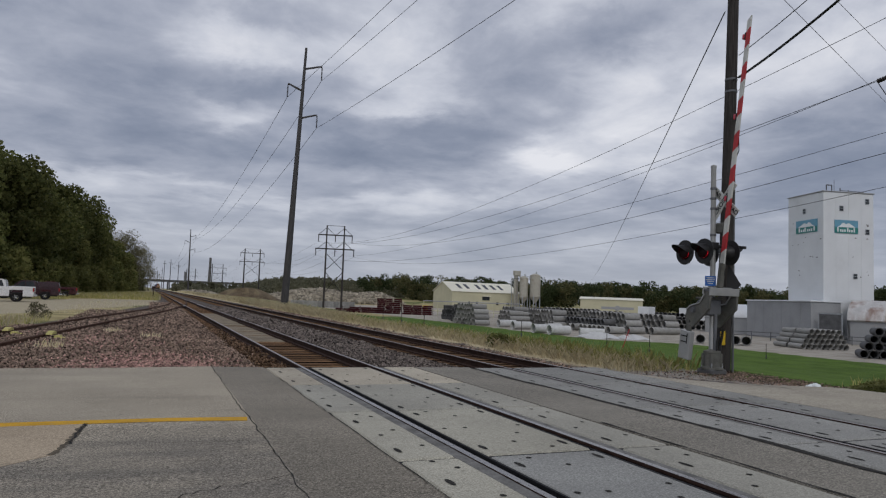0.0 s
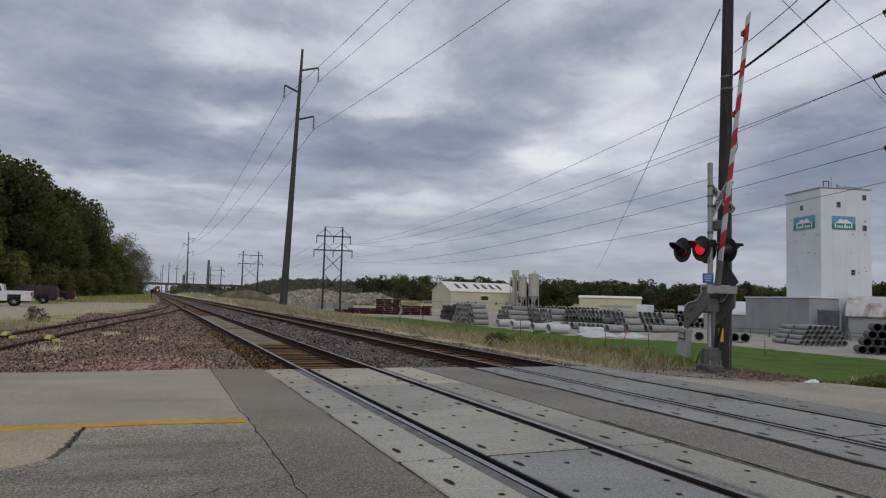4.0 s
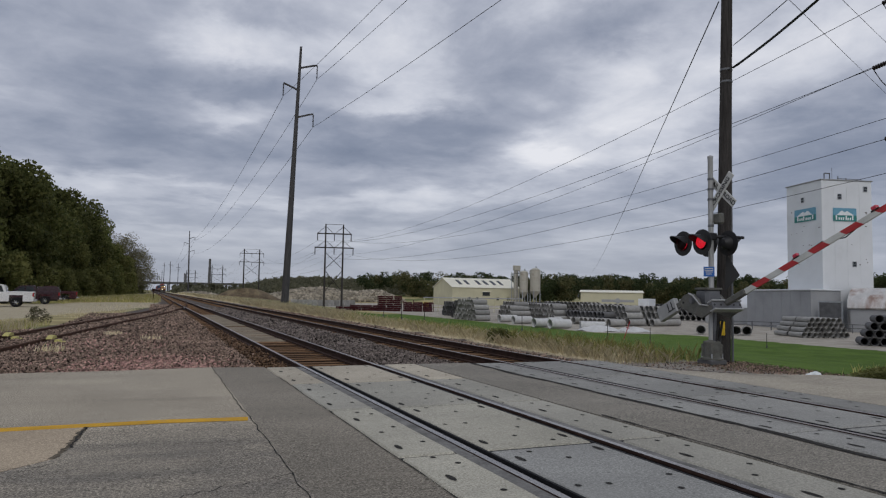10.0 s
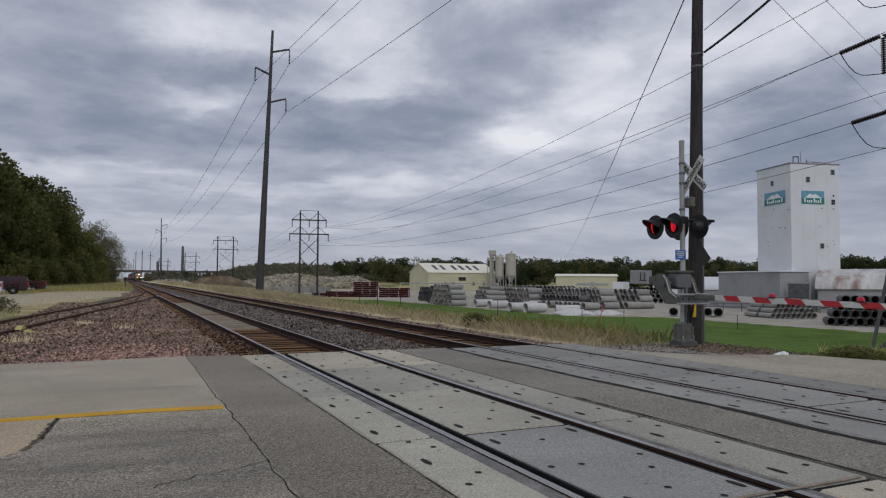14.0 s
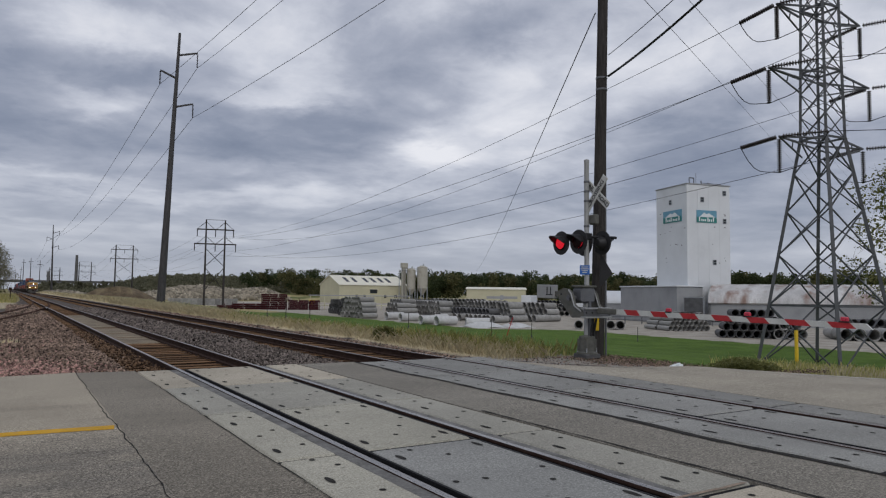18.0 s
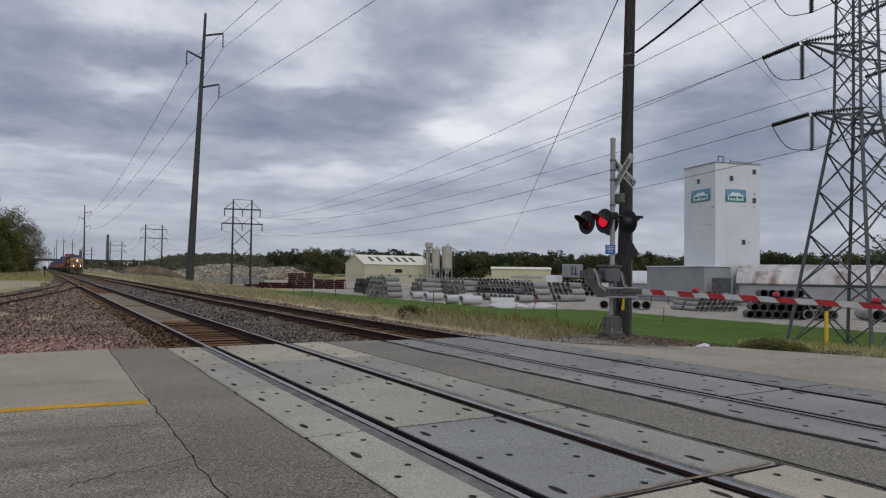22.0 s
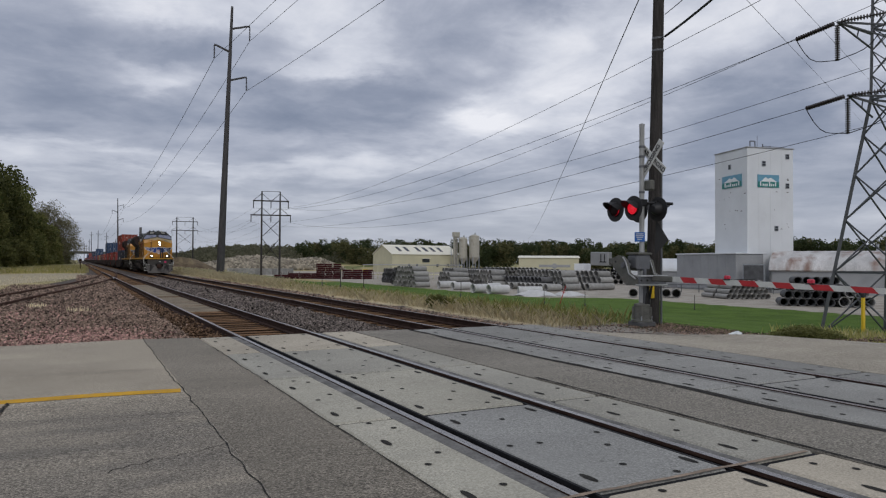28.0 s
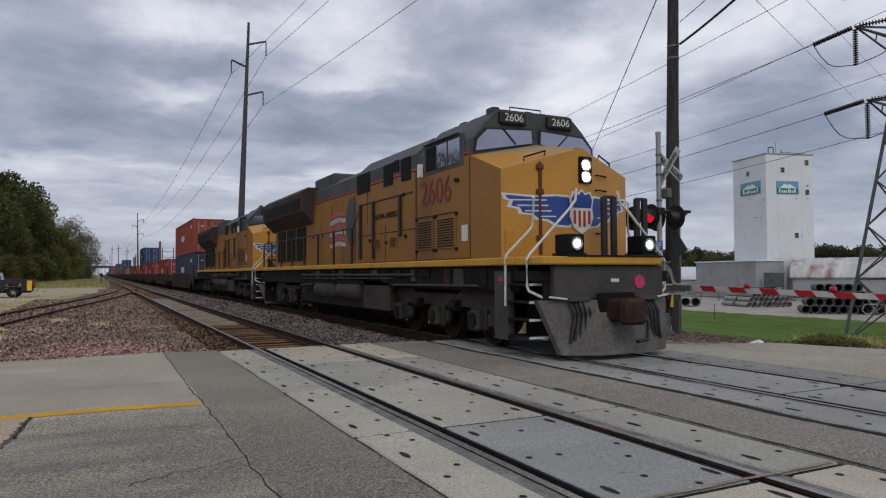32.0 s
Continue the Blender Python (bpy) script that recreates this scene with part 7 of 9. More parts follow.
part("cross_stick", Geo().cbox(-0.16, -0.015, 1.1, 0.16, 0.015, 1.15, 0.005), M_RED, st)
for x, y, a in ((-3.95, 24.6, -8), (-2.62, 23.05, -8)):
    t = thing("derail", "chipped yellow steel derail on the spur rail", "derail", pose(x, y, 0.0, 0, 0, a), "yellow derails")
    part("shoe", Geo().prism([(-0.45, 0.0), (0.45, 0.0), (0.38, 0.09), (0.05, 0.13), (-0.38, 0.05)], "x", -0.08, 0.08, m=Matrix.Diagonal((1, 0.6, 0.8, 1))), M_YDERAIL, t)
    part("hinge", Geo().cbox(0.1, -0.14, -0.15, 0.26, 0.14, -0.02, 0.02), M_YDERAIL, t)
    part("stand", Geo().cbox(0.14, -0.24, -0.17, 0.42, -0.05, -0.06, 0.02), M_YDERAIL, t)
sw = thing("switch_stand", "thin rusty switch stand beside the spur", "switch stand", pose(0.4, 108, -0.12))
part("post", Geo().cyl((0, 0, 0), (0, 0, 1.7), 0.06, n=8), M_RAIL, sw)
part("target", Geo().cbox(-0.2, -0.02, 1.4, 0.2, 0.02, 1.75, 0.01), M_RAIL, sw)
part("lever_box", Geo().cbox(-0.25, -0.25, 0, 0.25, 0.25, 0.35, 0.03), M_RAIL, sw)

# ---- far bridge and chimney ----
br = thing("road_bridge", "distant dark road bridge over the railway", "bridge", pose(0, 930, 0))
part("deck", Geo().cbox(-140, -5, 8.8, 160, 5, 10.6, 0.1), M_PIPE_DK, br)
part("parapet", Geo().box(-140, -5.2, 10.6, 160, -5.0, 11.6), M_PIPE_DK, br)
for x in (-60, -22, 20, 48, 90):
    part("pier", Geo().cbox(x - 1, -4, -1, x + 1, 4, 8.8, 0.1), M_PIPE_DK, br)
ch = thing("far_chimney", "distant grey chimney of a works", "chimney", pose(48.5, 655, -2.3))
part("stack", Geo().lathe((0, 0, 0), (0, 0, 1), [(1.5, 0), (1.0, 32.5), (0.8, 32.5)], 16), M_PIPE_DK, ch)
wk = thing("far_works", "distant grey works with tanks", "building", pose(32, 700, -1.0))
part("block", Geo().cbox(-5, -5, 0, 0, 5, 9, 0.1), M_PIPE_DK, wk)
part("headhouse", Geo().cbox(-3, -1.5, 9, -1, 1.5, 18, 0.1), M_PIPE_DK, wk)
part("tank", Geo().cyl((5, 0, 0), (5, 0, 9), 2.5, n=16), M_PIPE_DK, wk)

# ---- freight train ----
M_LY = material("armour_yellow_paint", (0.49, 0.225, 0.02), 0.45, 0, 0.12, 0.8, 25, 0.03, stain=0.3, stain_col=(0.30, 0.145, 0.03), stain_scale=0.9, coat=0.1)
# darker than the nose yellow: the sides' shade is in the colour, with dirt
M_LYD = material("dirt_and_shade_yellow_paint", (0.28, 0.118, 0.010), 0.55, 0, 0.22, 0.6, 25, 0.03, stain=0.55, stain_col=(0.12, 0.055, 0.018), stain_scale=0.6, stretch=(1, 1, 0.4))
M_LY2 = material("bright_yellow_sill_paint", (0.52, 0.27, 0.02), 0.5, 0, 0.12, 1, 25, 0.03, stain=0.35, stain_col=(0.28, 0.15, 0.04), stain_scale=1.5)
M_LG = material("locomotive_grey_paint", (0.08, 0.084, 0.086), 0.6, 0, 0.2, 1, 25, 0.03, stain=0.35, stain_col=(0.03, 0.029, 0.028))
# near-black base with browner patches
M_LGL = material("near_black_underframe", (0.016, 0.0145, 0.014), 0.8, 0.0, 0.35, 1.5, 20, 0.1, stain=0.3, stain_col=(0.045, 0.032, 0.025))
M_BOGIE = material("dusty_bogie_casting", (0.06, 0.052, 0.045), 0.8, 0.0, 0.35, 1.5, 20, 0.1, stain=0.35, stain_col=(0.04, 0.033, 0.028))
M_LGP = material("grey_snowplow_steel", (0.078, 0.073, 0.068), 0.7, 0.1, 0.3, 1.2, 20, 0.06, stain=0.45, stain_col=(0.045, 0.035, 0.03))
M_LRUST = material("rust_brown_trim", (0.13, 0.055, 0.025), 0.7, 0, 0.3, 4, 30, 0.05)
M_LRED = material("red_trim_paint", (0.36, 0.03, 0.022), 0.55, 0, 0.2, 2, 20, 0.02, stain=0.3, stain_col=(0.16, 0.05, 0.03))
M_LBLUE = material("blue_emblem_paint", (0.014, 0.05, 0.25), 0.45, 0, 0.1, 2, 20, 0.02)
M_LWHITE = material("white_trim_paint", (0.62, 0.62, 0.58), 0.5, 0, 0.1, 4, 30, 0.02, stain=0.25, stain_col=(0.4, 0.36, 0.3))
M_LDARK = material("dark_grille", (0.012, 0.012, 0.012), 0.7, 0.2, 0.3, 6, 40, 0.2)
# the sky's bluish reflection is partly put into this half-metal base colour
M_LGLASS = material("cab_window_glass", (0.30, 0.315, 0.40), 0.08, 0.75, 0.1, 1, 10, 0)
M_LHEAD = material("lit_headlight", (0.9, 0.9, 0.8), 0.3, 0, 0.05, 4, 20, 0, emit=((1.0, 0.88, 0.62), 18.0))
M_LREFL = material("chrome_reflector", (0.7, 0.7, 0.65), 0.2, 0.9, 0.1, 3, 20, 0)
M_LFLAG = material("faded_flag_white", (0.44, 0.41, 0.39), 0.6, 0, 0.2, 3, 20, 0.02)
M_LRAD = material("sooty_radiator_paint", (0.06, 0.042, 0.038), 0.7, 0, 0.3, 0.8, 20, 0.05, stain=0.4, stain_col=(0.09, 0.035, 0.025))
M_PLOW = material("scuffed_grey_plow_steel", (0.15, 0.14, 0.13), 0.65, 0.1, 0.35, 0.9, 20, 0.06, stain=0.5, stain_col=(0.07, 0.055, 0.046), stain_scale=1.6)
M_LNUM = material("dark_red_number_paint", (0.19, 0.022, 0.02), 0.55, 0, 0.2, 3, 20, 0.02)
M_PINK = material("faded_flag_pink", (0.36, 0.085, 0.08), 0.55, 0, 0.2, 3, 20, 0.02)
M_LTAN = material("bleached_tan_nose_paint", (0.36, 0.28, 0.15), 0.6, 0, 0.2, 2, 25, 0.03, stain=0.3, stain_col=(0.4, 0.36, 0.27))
M_MAGENTA = material("magenta_marker_disc", (0.5, 0.03, 0.12), 0.5, 0, 0.1, 3, 20, 0.02)


def wheelset(g, y, r=0.53):
    for s in (-1, 1):
        g.lathe((s * 0.69, y, r), (s, 0, 0), [(0.1, -0.02), (r + 0.03, -0.02), (r + 0.03, 0.01), (r, 0.02), (r - 0.01, 0.12), (r * 0.82, 0.125), (r * 0.78, 0.07), (0.12, 0.05), (0.1, 0.2), (0.01, 0.2)], 24)
    g.cyl((-0.7, y, r), (0.7, y, r), 0.09, n=10)
    return g


def truck_parts(t, y0, axles, r=0.53, heavy=True):
    """A bogie whose first axle stands at y0."""
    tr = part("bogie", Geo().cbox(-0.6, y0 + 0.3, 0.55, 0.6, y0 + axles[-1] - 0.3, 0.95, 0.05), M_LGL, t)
    for a in axles:
        part("wheelset", wheelset(Geo(), y0 + a, r), M_RAIL, tr)
    L = axles[-1]
    for s in (-1, 1):
        x0, x1 = sorted((s * 0.98, s * 1.16))
        if heavy:
            pr = [(y0 - 0.85, 0.36), (y0 - 0.85, 0.86), (y0 - 0.55, 1.14), (y0 + 0.6, 1.14), (y0 + 0.9, 1.02), (y0 + L - 0.9, 1.02), (y0 + L - 0.6, 1.14), (y0 + L + 0.55, 1.14), (y0 + L + 0.85, 0.86), (y0 + L + 0.85, 0.36), (y0 + L + 0.6, 0.36), (y0 + L + 0.45, 0.72)]
            for a in reversed(axles):
                lo = [(y0 + a + 0.34, 0.76), (y0 + a + 0.3, 0.34), (y0 + a - 0.3, 0.34), (y0 + a - 0.34, 0.76)]
                pr += lo
            pr += [(y0 - 0.45, 0.72), (y0 - 0.6, 0.36)]
        else:
            pr = [(y0 - 0.35, 0.36), (y0 - 0.3, 0.62), (y0 + 0.45, 0.78), (y0 + L - 0.45, 0.78), (y0 + L + 0.3, 0.62), (y0 + L + 0.35, 0.36), (y0 + L - 0.35, 0.36), (y0 + L / 2 + 0.3, 0.2), (y0 + L / 2 - 0.3, 0.2), (y0 + 0.35, 0.36)]
        part("side_frame", Geo().prism(pr, "x", x0, x1), M_BOGIE if heavy else M_LGL, tr)
        for a in axles:
            part("axle_box", Geo().cbox(*sorted((s * 1.08, s * 1.3))[:1], y0 + a - 0.2, r - 0.22, sorted((s * 1.08, s * 1.3))[1], y0 + a + 0.2, r + 0.2, 0.05), M_BOGIE if heavy else M_LGL, tr)
            if heavy:
                part("axle_cap", Geo().cyl((s * 1.28, y0 + a, r), (s * 1.34, y0 + a, r), 0.15, n=16), M_LGL, tr)
                for q in (-0.42, 0.42):
                    part("spring", Geo().lathe((s * 1.08, y0 + a + q, 0.42), (0, 0, 1), [(0.08, 0), (0.1, 0.03), (0.08, 0.06), (0.1, 0.09), (0.08, 0.12), (0.1, 0.15), (0.08, 0.18), (0.1, 0.21), (0.08, 0.24)], 10), M_LGP, tr)
                part("brake_cylinder", Geo().cyl((s * 1.22, y0 + a + 0.75, 0.78), (s * 1.22, y0 + a + 1.05, 0.78), 0.12, n=12), M_LGL, tr)
                part("brake_shoe", Geo().cbox(*sorted((s * 0.95, s * 1.05))[:1], y0 + a + 0.55, 0.25, sorted((s * 0.95, s * 1.05))[1], y0 + a + 0.68, 0.7, 0.03), M_LGL, tr)


def rail_tube(t, pts, mat, r=0.022, name="handrail", label=""):
    return part(name, Geo().tube(pts, r, 8), mat, t, label)


def nose_y(x):
    """How far back the raked nose front lies at a distance x from its middle."""
    return 0.92 + max(0.0, abs(x) - 0.06) / 1.4 * 0.45


def emblem(t, y, lead):
    """Winged shield on the nose, as plain shapes in its colours."""
    for s in (-1, 1):
        # wing lies on the angled nose panel from x = 0.25 to 1.42
        def on(u, z, d):
            z -= 0.19
            x = 0.06 + u * 1.4
            yy = nose_y(x)
            return Vector((s * x, y + yy - d, z))
        out = [(0.0, 3.06), (0.25, 3.1), (0.6, 3.08), (1.0, 3.12), (0.97, 3.0), (0.9, 2.97), (0.93, 2.86), (0.8, 2.82), (0.78, 2.73), (0.62, 2.71), (0.56, 2.62), (0.42, 2.6), (0.3, 2.5), (0.12, 2.48), (0.0, 2.6)]
        inn = [(0.04, 3.03), (0.3, 3.06), (0.6, 3.04), (0.95, 3.08), (0.92, 3.02), (0.85, 2.98), (0.87, 2.88), (0.76, 2.85), (0.73, 2.76), (0.6, 2.745), (0.53, 2.66), (0.4, 2.64), (0.28, 2.54), (0.14, 2.52), (0.04, 2.62)]
        for pts, d, mt, nm in ((out, 0.006, M_LWHITE, "wing_outline"), (inn, 0.011, M_LBLUE, "wing")):
            # split where the panel bends so that it lies flat on both
            g = Geo()
            n = len(pts)
            c = (0.45, 2.85)
            for i in range(n):
                a, b = pts[i], pts[(i + 1) % n]
                k = len(g.v)
                for q in (a, b, c):
                    g.v.append(tuple(on(*q, d)))
                ma = on((a[0] + c[0]) / 2, (a[1] + c[1]) / 2, d)
                g.f.append((k, k + 1, k + 2) if s > 0 else (k + 2, k + 1, k))
                g.mi.append(0)
            part(nm, g, mt, t, smooth=False)
        for j, (u0, u1, z) in enumerate(((0.42, 0.88, 3.0), (0.4, 0.8, 2.9), (0.36, 0.7, 2.8), (0.3, 0.52, 2.7))):
            k = Geo()
            a = [on(u0, z, 0.016), on((u0 + u1) / 2, z, 0.016), on(u1, z, 0.016), on(u1, z - 0.024, 0.016), on((u0 + u1) / 2, z - 0.024, 0.016), on(u0, z - 0.024, 0.016)]
            k.add(a, [(0, 1, 4, 5), (1, 2, 3, 4)])
            part("feather", k, M_LWHITE, t, smooth=False)
    yf = y + 0.92
    dz = -0.19
    sh = [(-0.27, 3.02), (-0.2, 3.16), (-0.08, 3.12), (0, 3.2), (0.08, 3.12), (0.2, 3.16), (0.27, 3.02), (0.24, 2.85), (0.27, 2.68), (0.18, 2.48), (0, 2.36), (-0.18, 2.48), (-0.27, 2.68), (-0.24, 2.85)]
    part("shield_outline", Geo().prism(sh, "y", yf - 0.022, yf + 0.01), M_LWHITE, t, m=pose(0, 0, dz))
    part("shield_field", Geo().prism([(a * 0.86, 2.86 + (b - 2.86) * 0.88) for a, b in sh if b > 2.8], "y", yf - 0.028, yf), M_LBLUE, t, m=pose(0, 0, dz))
    for k in range(4):
        x = -0.165 + 0.11 * k
        part("shield_stripe", Geo().prism([(x - 0.027, 2.8), (x + 0.027, 2.8), (x + 0.027, 2.47 + abs(x) * 0.5), (x - 0.027, 2.47 + abs(x) * 0.5)], "y", yf - 0.028, yf), M_LRED, t, m=pose(0, 0, dz))


def locomotive(label, lead):
    """Nose towards -y; the pilot stands at y = 0; 22.3 m long."""
    t = thing("locomotive", label, "locomotive", None, "locomotives")
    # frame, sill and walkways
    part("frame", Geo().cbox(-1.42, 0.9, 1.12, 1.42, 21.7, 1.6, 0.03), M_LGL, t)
    part("sill", Geo().cbox(-1.54, 0.86, 1.6, 1.54, 21.5, 1.74, 0.02), M_LY2, t, "bright yellow side sill")
    # nose
    g = Geo()
    b = [(-1.46, 1.37), (-0.06, 0.92), (0.06, 0.92), (1.46, 1.37), (1.5, 2.45), (-1.5, 2.45)]
    top = [3.36, 3.76, 3.76, 3.36, 3.78, 3.78]
    v = [(x, y, 1.74) for x, y in b] + [(x, y, z) for (x, y), z in zip(b, top)] + [(0, 0.92, 3.77), (0, 2.45, 4.08)]
    f = [(0, 1, 7, 6), (2, 3, 9, 8), (3, 4, 10, 9), (5, 0, 6, 11), (1, 2, 8, 12, 7), (6, 7, 12, 13, 11), (8, 9, 10, 13, 12), (0, 5, 4, 3, 2, 1), (4, 5, 11, 13, 10)]
    g.add(v, f)
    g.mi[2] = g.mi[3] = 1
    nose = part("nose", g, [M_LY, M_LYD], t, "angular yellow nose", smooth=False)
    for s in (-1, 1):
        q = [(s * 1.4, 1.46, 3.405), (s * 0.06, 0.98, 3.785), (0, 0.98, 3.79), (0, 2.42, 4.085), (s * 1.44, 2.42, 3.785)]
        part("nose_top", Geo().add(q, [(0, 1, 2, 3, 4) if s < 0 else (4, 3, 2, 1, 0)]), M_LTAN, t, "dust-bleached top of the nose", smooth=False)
        rail_tube(t, [(s * 1.0, nose_y(1.0) + 0.1, 3.5), (s * 1.0, nose_y(1.0) + 0.08, 3.6), (s * 0.62, nose_y(0.62) + 0.06, 3.72), (s * 0.62, nose_y(0.62) + 0.1, 3.62)], M_LGL, 0.016, "grab_iron")
    dx_ = -0.77
    dy_ = nose_y(dx_)
    part("nose_door", Geo().box(dx_ - 0.02, dy_ - 0.03, 1.8, dx_ + 0.02, dy_ + 0.02, 3.5), M_LRUST, t, "rusty door edge strip")
    part("nose_door_gap", Geo().box(dx_ + 0.03, dy_ - 0.018, 1.8, dx_ + 0.045, dy_ + 0.02, 3.5), M_LGL, t)
    for z in (3.36, 2.9, 2.05):
        part("door_hinge", Geo().cbox(dx_ - 0.07, dy_ - 0.05, z, dx_ + 0.07, dy_ + 0.02, z + 0.1, 0.01), M_LRUST, t)
    part("sand_filler_lid", Geo().cbox(-1.4, nose_y(1.3) - 0.02, 1.84, -0.86, nose_y(0.9) + 0.18, 2.24, 0.01), M_LY, t)
    for z in (3.3, 3.02, 2.2):
        ya = nose_y(0.5)
        rail_tube(t, [(0.42, ya, z), (0.45, ya - 0.08, z), (0.72, nose_y(0.72) - 0.06, z), (0.76, nose_y(0.76) + 0.02, z)], M_LGL, 0.014, "grab_iron")
    # headlights
    part("headlight_recess", Geo().cbox(-0.06, 0.88, 3.12, 0.24, 0.96, 3.62, 0.02), M_LDARK, t)
    for z in (3.24, 3.46):
        hl = part("headlight", Geo().lathe((0.09, 0.88, z), (0, -1, 0), [(0.115, -0.02), (0.115, 0.012), (0.105, 0.015), (0.085, 0.004), (0.001, 0.002)], 20), M_LREFL, t)
        part("headlight_lens", Geo().lathe((0.09, 0.875, z), (0, -1, 0), [(0.078, 0.012), (0.055, 0.02), (0.001, 0.024)], 20), M_LHEAD if lead else M_LREFL, hl, "lit headlight" if lead else "")
    emblem(t, 0.0, lead)
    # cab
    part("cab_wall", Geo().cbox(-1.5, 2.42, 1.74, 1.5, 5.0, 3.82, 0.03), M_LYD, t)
    part("cab_stripe", Geo().box(-1.506, 2.46, 3.82, 1.506, 9.2, 3.875), M_LRED, t)
    cs = [(-1.5, 3.875), (1.5, 3.875), (1.47, 4.1), (1.2, 4.42), (0.86, 4.74), (-0.86, 4.74), (-1.2, 4.42), (-1.47, 4.1)]
    part("cab_roof", Geo().prism(cs, "y", 2.44, 5.0), M_LG, t, "dull grey cab roof")
    part("cab_front", Geo().prism([(-1.5, 3.7), (1.5, 3.7)] + cs[2:], "y", 2.4, 2.47), M_LG, t)
    for s in (-1, 1):
        w = [(s * 0.1, 4.1), (s * 0.12, 4.36), (s * 1.16, 4.3), (s * 1.38, 4.08), (s * 1.42, 3.86)]
        fr_ = part("windshield_frame", Geo().prism([(x * 1.03 + (-s * 0.04 if abs(x) < 0.5 else 0), z + (0.04 if z > 3.9 else -0.03)) for x, z in w], "y", 2.37, 2.4), M_BLACK, t)
        part("windshield", Geo().prism(w, "y", 2.355, 2.375), M_LGLASS, fr_, "bluish cab windshield")
        part("wiper", Geo().bar((s * 0.8, 2.34, 4.34), (s * 0.5, 2.34, 4.05), 0.018), M_BLACK, t)
        nb_ = part("number_board", Geo().cbox(s * 0.57 - 0.31, 2.3, 4.44, s * 0.57 + 0.31, 2.46, 4.7, 0.03), M_BLACK, t, "black number board with white digits", pose(0, 0, 0))
        if lead:
            words("2606", 0.215, 0.002, M_LWHITE, nb_, pose(s * 0.57, 2.295, 4.565, 90, 0, 0), squeeze=1.05)
        # side window
        x = s * 1.51
        sw_ = part("side_window", Geo().cbox(min(x, x - s * 0.03), 2.7, 3.62, max(x, x - s * 0.03), 4.55, 4.28, 0.01), M_LG, t)
        part("pane", Geo().box(min(x, x + s * 0.012), 2.85, 3.7, max(x, x + s * 0.012), 3.35, 4.2), M_LGLASS, sw_)
        part("pane", Geo().box(min(x, x + s * 0.012), 3.42, 3.7, max(x, x + s * 0.012), 3.9, 4.2), M_LGLASS, sw_)
        part("pane", Geo().box(min(x, x + s * 0.012), 3.97, 3.7, max(x, x + s * 0.012), 4.45, 4.2), M_LDARK, sw_)
        part("mirror", Geo().cbox(min(x, x + s * 0.1), 4.6, 3.6, max(x, x + s * 0.1), 4.72, 3.9, 0.01), M_LWHITE, t)
        part("sunshade", Geo().cbox(min(x, x + s * 0.07), 2.85, 4.27, max(x, x + s * 0.07), 4.5, 4.3, 0.01), M_LG, t)
    for k, (x, y, h) in enumerate(((-0.8, 2.75, 0.1), (-0.4, 3.2, 0.06), (0.1, 2.9, 0.12), (0.5, 3.7, 0.08), (-0.6, 4.3, 0.12), (0.3, 4.6, 0.1), (-0.7, 3.6, 0.05))):
        part("roof_fitting", Geo().cbox(x - 0.09, y - 0.14, 4.7, x + 0.09, y + 0.14, 4.74 + h, 0.02), M_LG, t)
    part("roof_dome", Geo().lathe((0.45, 3.1, 4.72), (0, 0, 1), [(0.16, 0), (0.16, 0.06), (0.1, 0.13), (0.01, 0.15)], 14), M_LWHITE, t)
    part("horn", Geo().cyl((-0.3, 4.4, 4.8), (-0.3, 3.7, 4.8), 0.03, 0.1, 10), M_LG, t)
    rail_tube(t, [(-0.55, 2.5, 4.7), (-0.55, 2.5, 4.83), (0.2, 2.5, 4.83), (0.2, 2.5, 4.7)], M_LG, 0.015, "roof_rail")
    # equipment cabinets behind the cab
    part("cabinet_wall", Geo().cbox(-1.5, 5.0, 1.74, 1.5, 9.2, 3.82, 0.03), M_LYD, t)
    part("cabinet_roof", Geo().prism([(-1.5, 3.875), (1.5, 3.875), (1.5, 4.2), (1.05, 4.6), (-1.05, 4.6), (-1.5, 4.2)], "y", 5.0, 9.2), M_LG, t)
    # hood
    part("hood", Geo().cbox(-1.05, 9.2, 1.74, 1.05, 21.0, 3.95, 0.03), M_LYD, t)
    part("hood_stripe", Geo().box(-1.057, 9.2, 3.95, 1.057, 17.4, 4.0), M_LRED, t)
    part("hood_roof", Geo().prism([(-1.05, 4.0), (1.05, 4.0), (1.02, 4.4), (0.7, 4.62), (-0.7, 4.62), (-1.02, 4.4)], "y", 9.2, 17.5), M_LG, t)
    part("exhaust_hump", Geo().cbox(-0.95, 13.0, 4.3, 0.95, 15.2, 4.86, 0.06), M_LG, t)
    part("radiator", Geo().prism([(-1.06, 3.25), (1.06, 3.25), (1.5, 3.72), (1.5, 4.4), (1.3, 4.56), (-1.3, 4.56), (-1.5, 4.4), (-1.5, 3.72)], "y", 14.9, 21.4), M_LRAD, t, "flared sooty radiator housing")
    for s in (-1, 1):
        x = s * 1.505
        part("radiator_grille", Geo().box(min(x, x + s * 0.01), 15.2, 3.78, max(x, x + s * 0.01), 21.1, 4.2), M_LDARK, t)
        for k in range(8):
            part("radiator_brace", Geo().bar((s * 1.08, 15.1 + k * 0.85, 3.3), (s * 1.49, 15.1 + k * 0.85, 3.72), 0.06), M_LG, t)
        xb = s * 1.058
        for k in range(3):
            part("air_intake", Geo().box(min(xb, xb + s * 0.02), 16.0 + k * 1.55, 1.95, max(xb, xb + s * 0.03), 17.3 + k * 1.55, 3.22), M_LDARK, t)
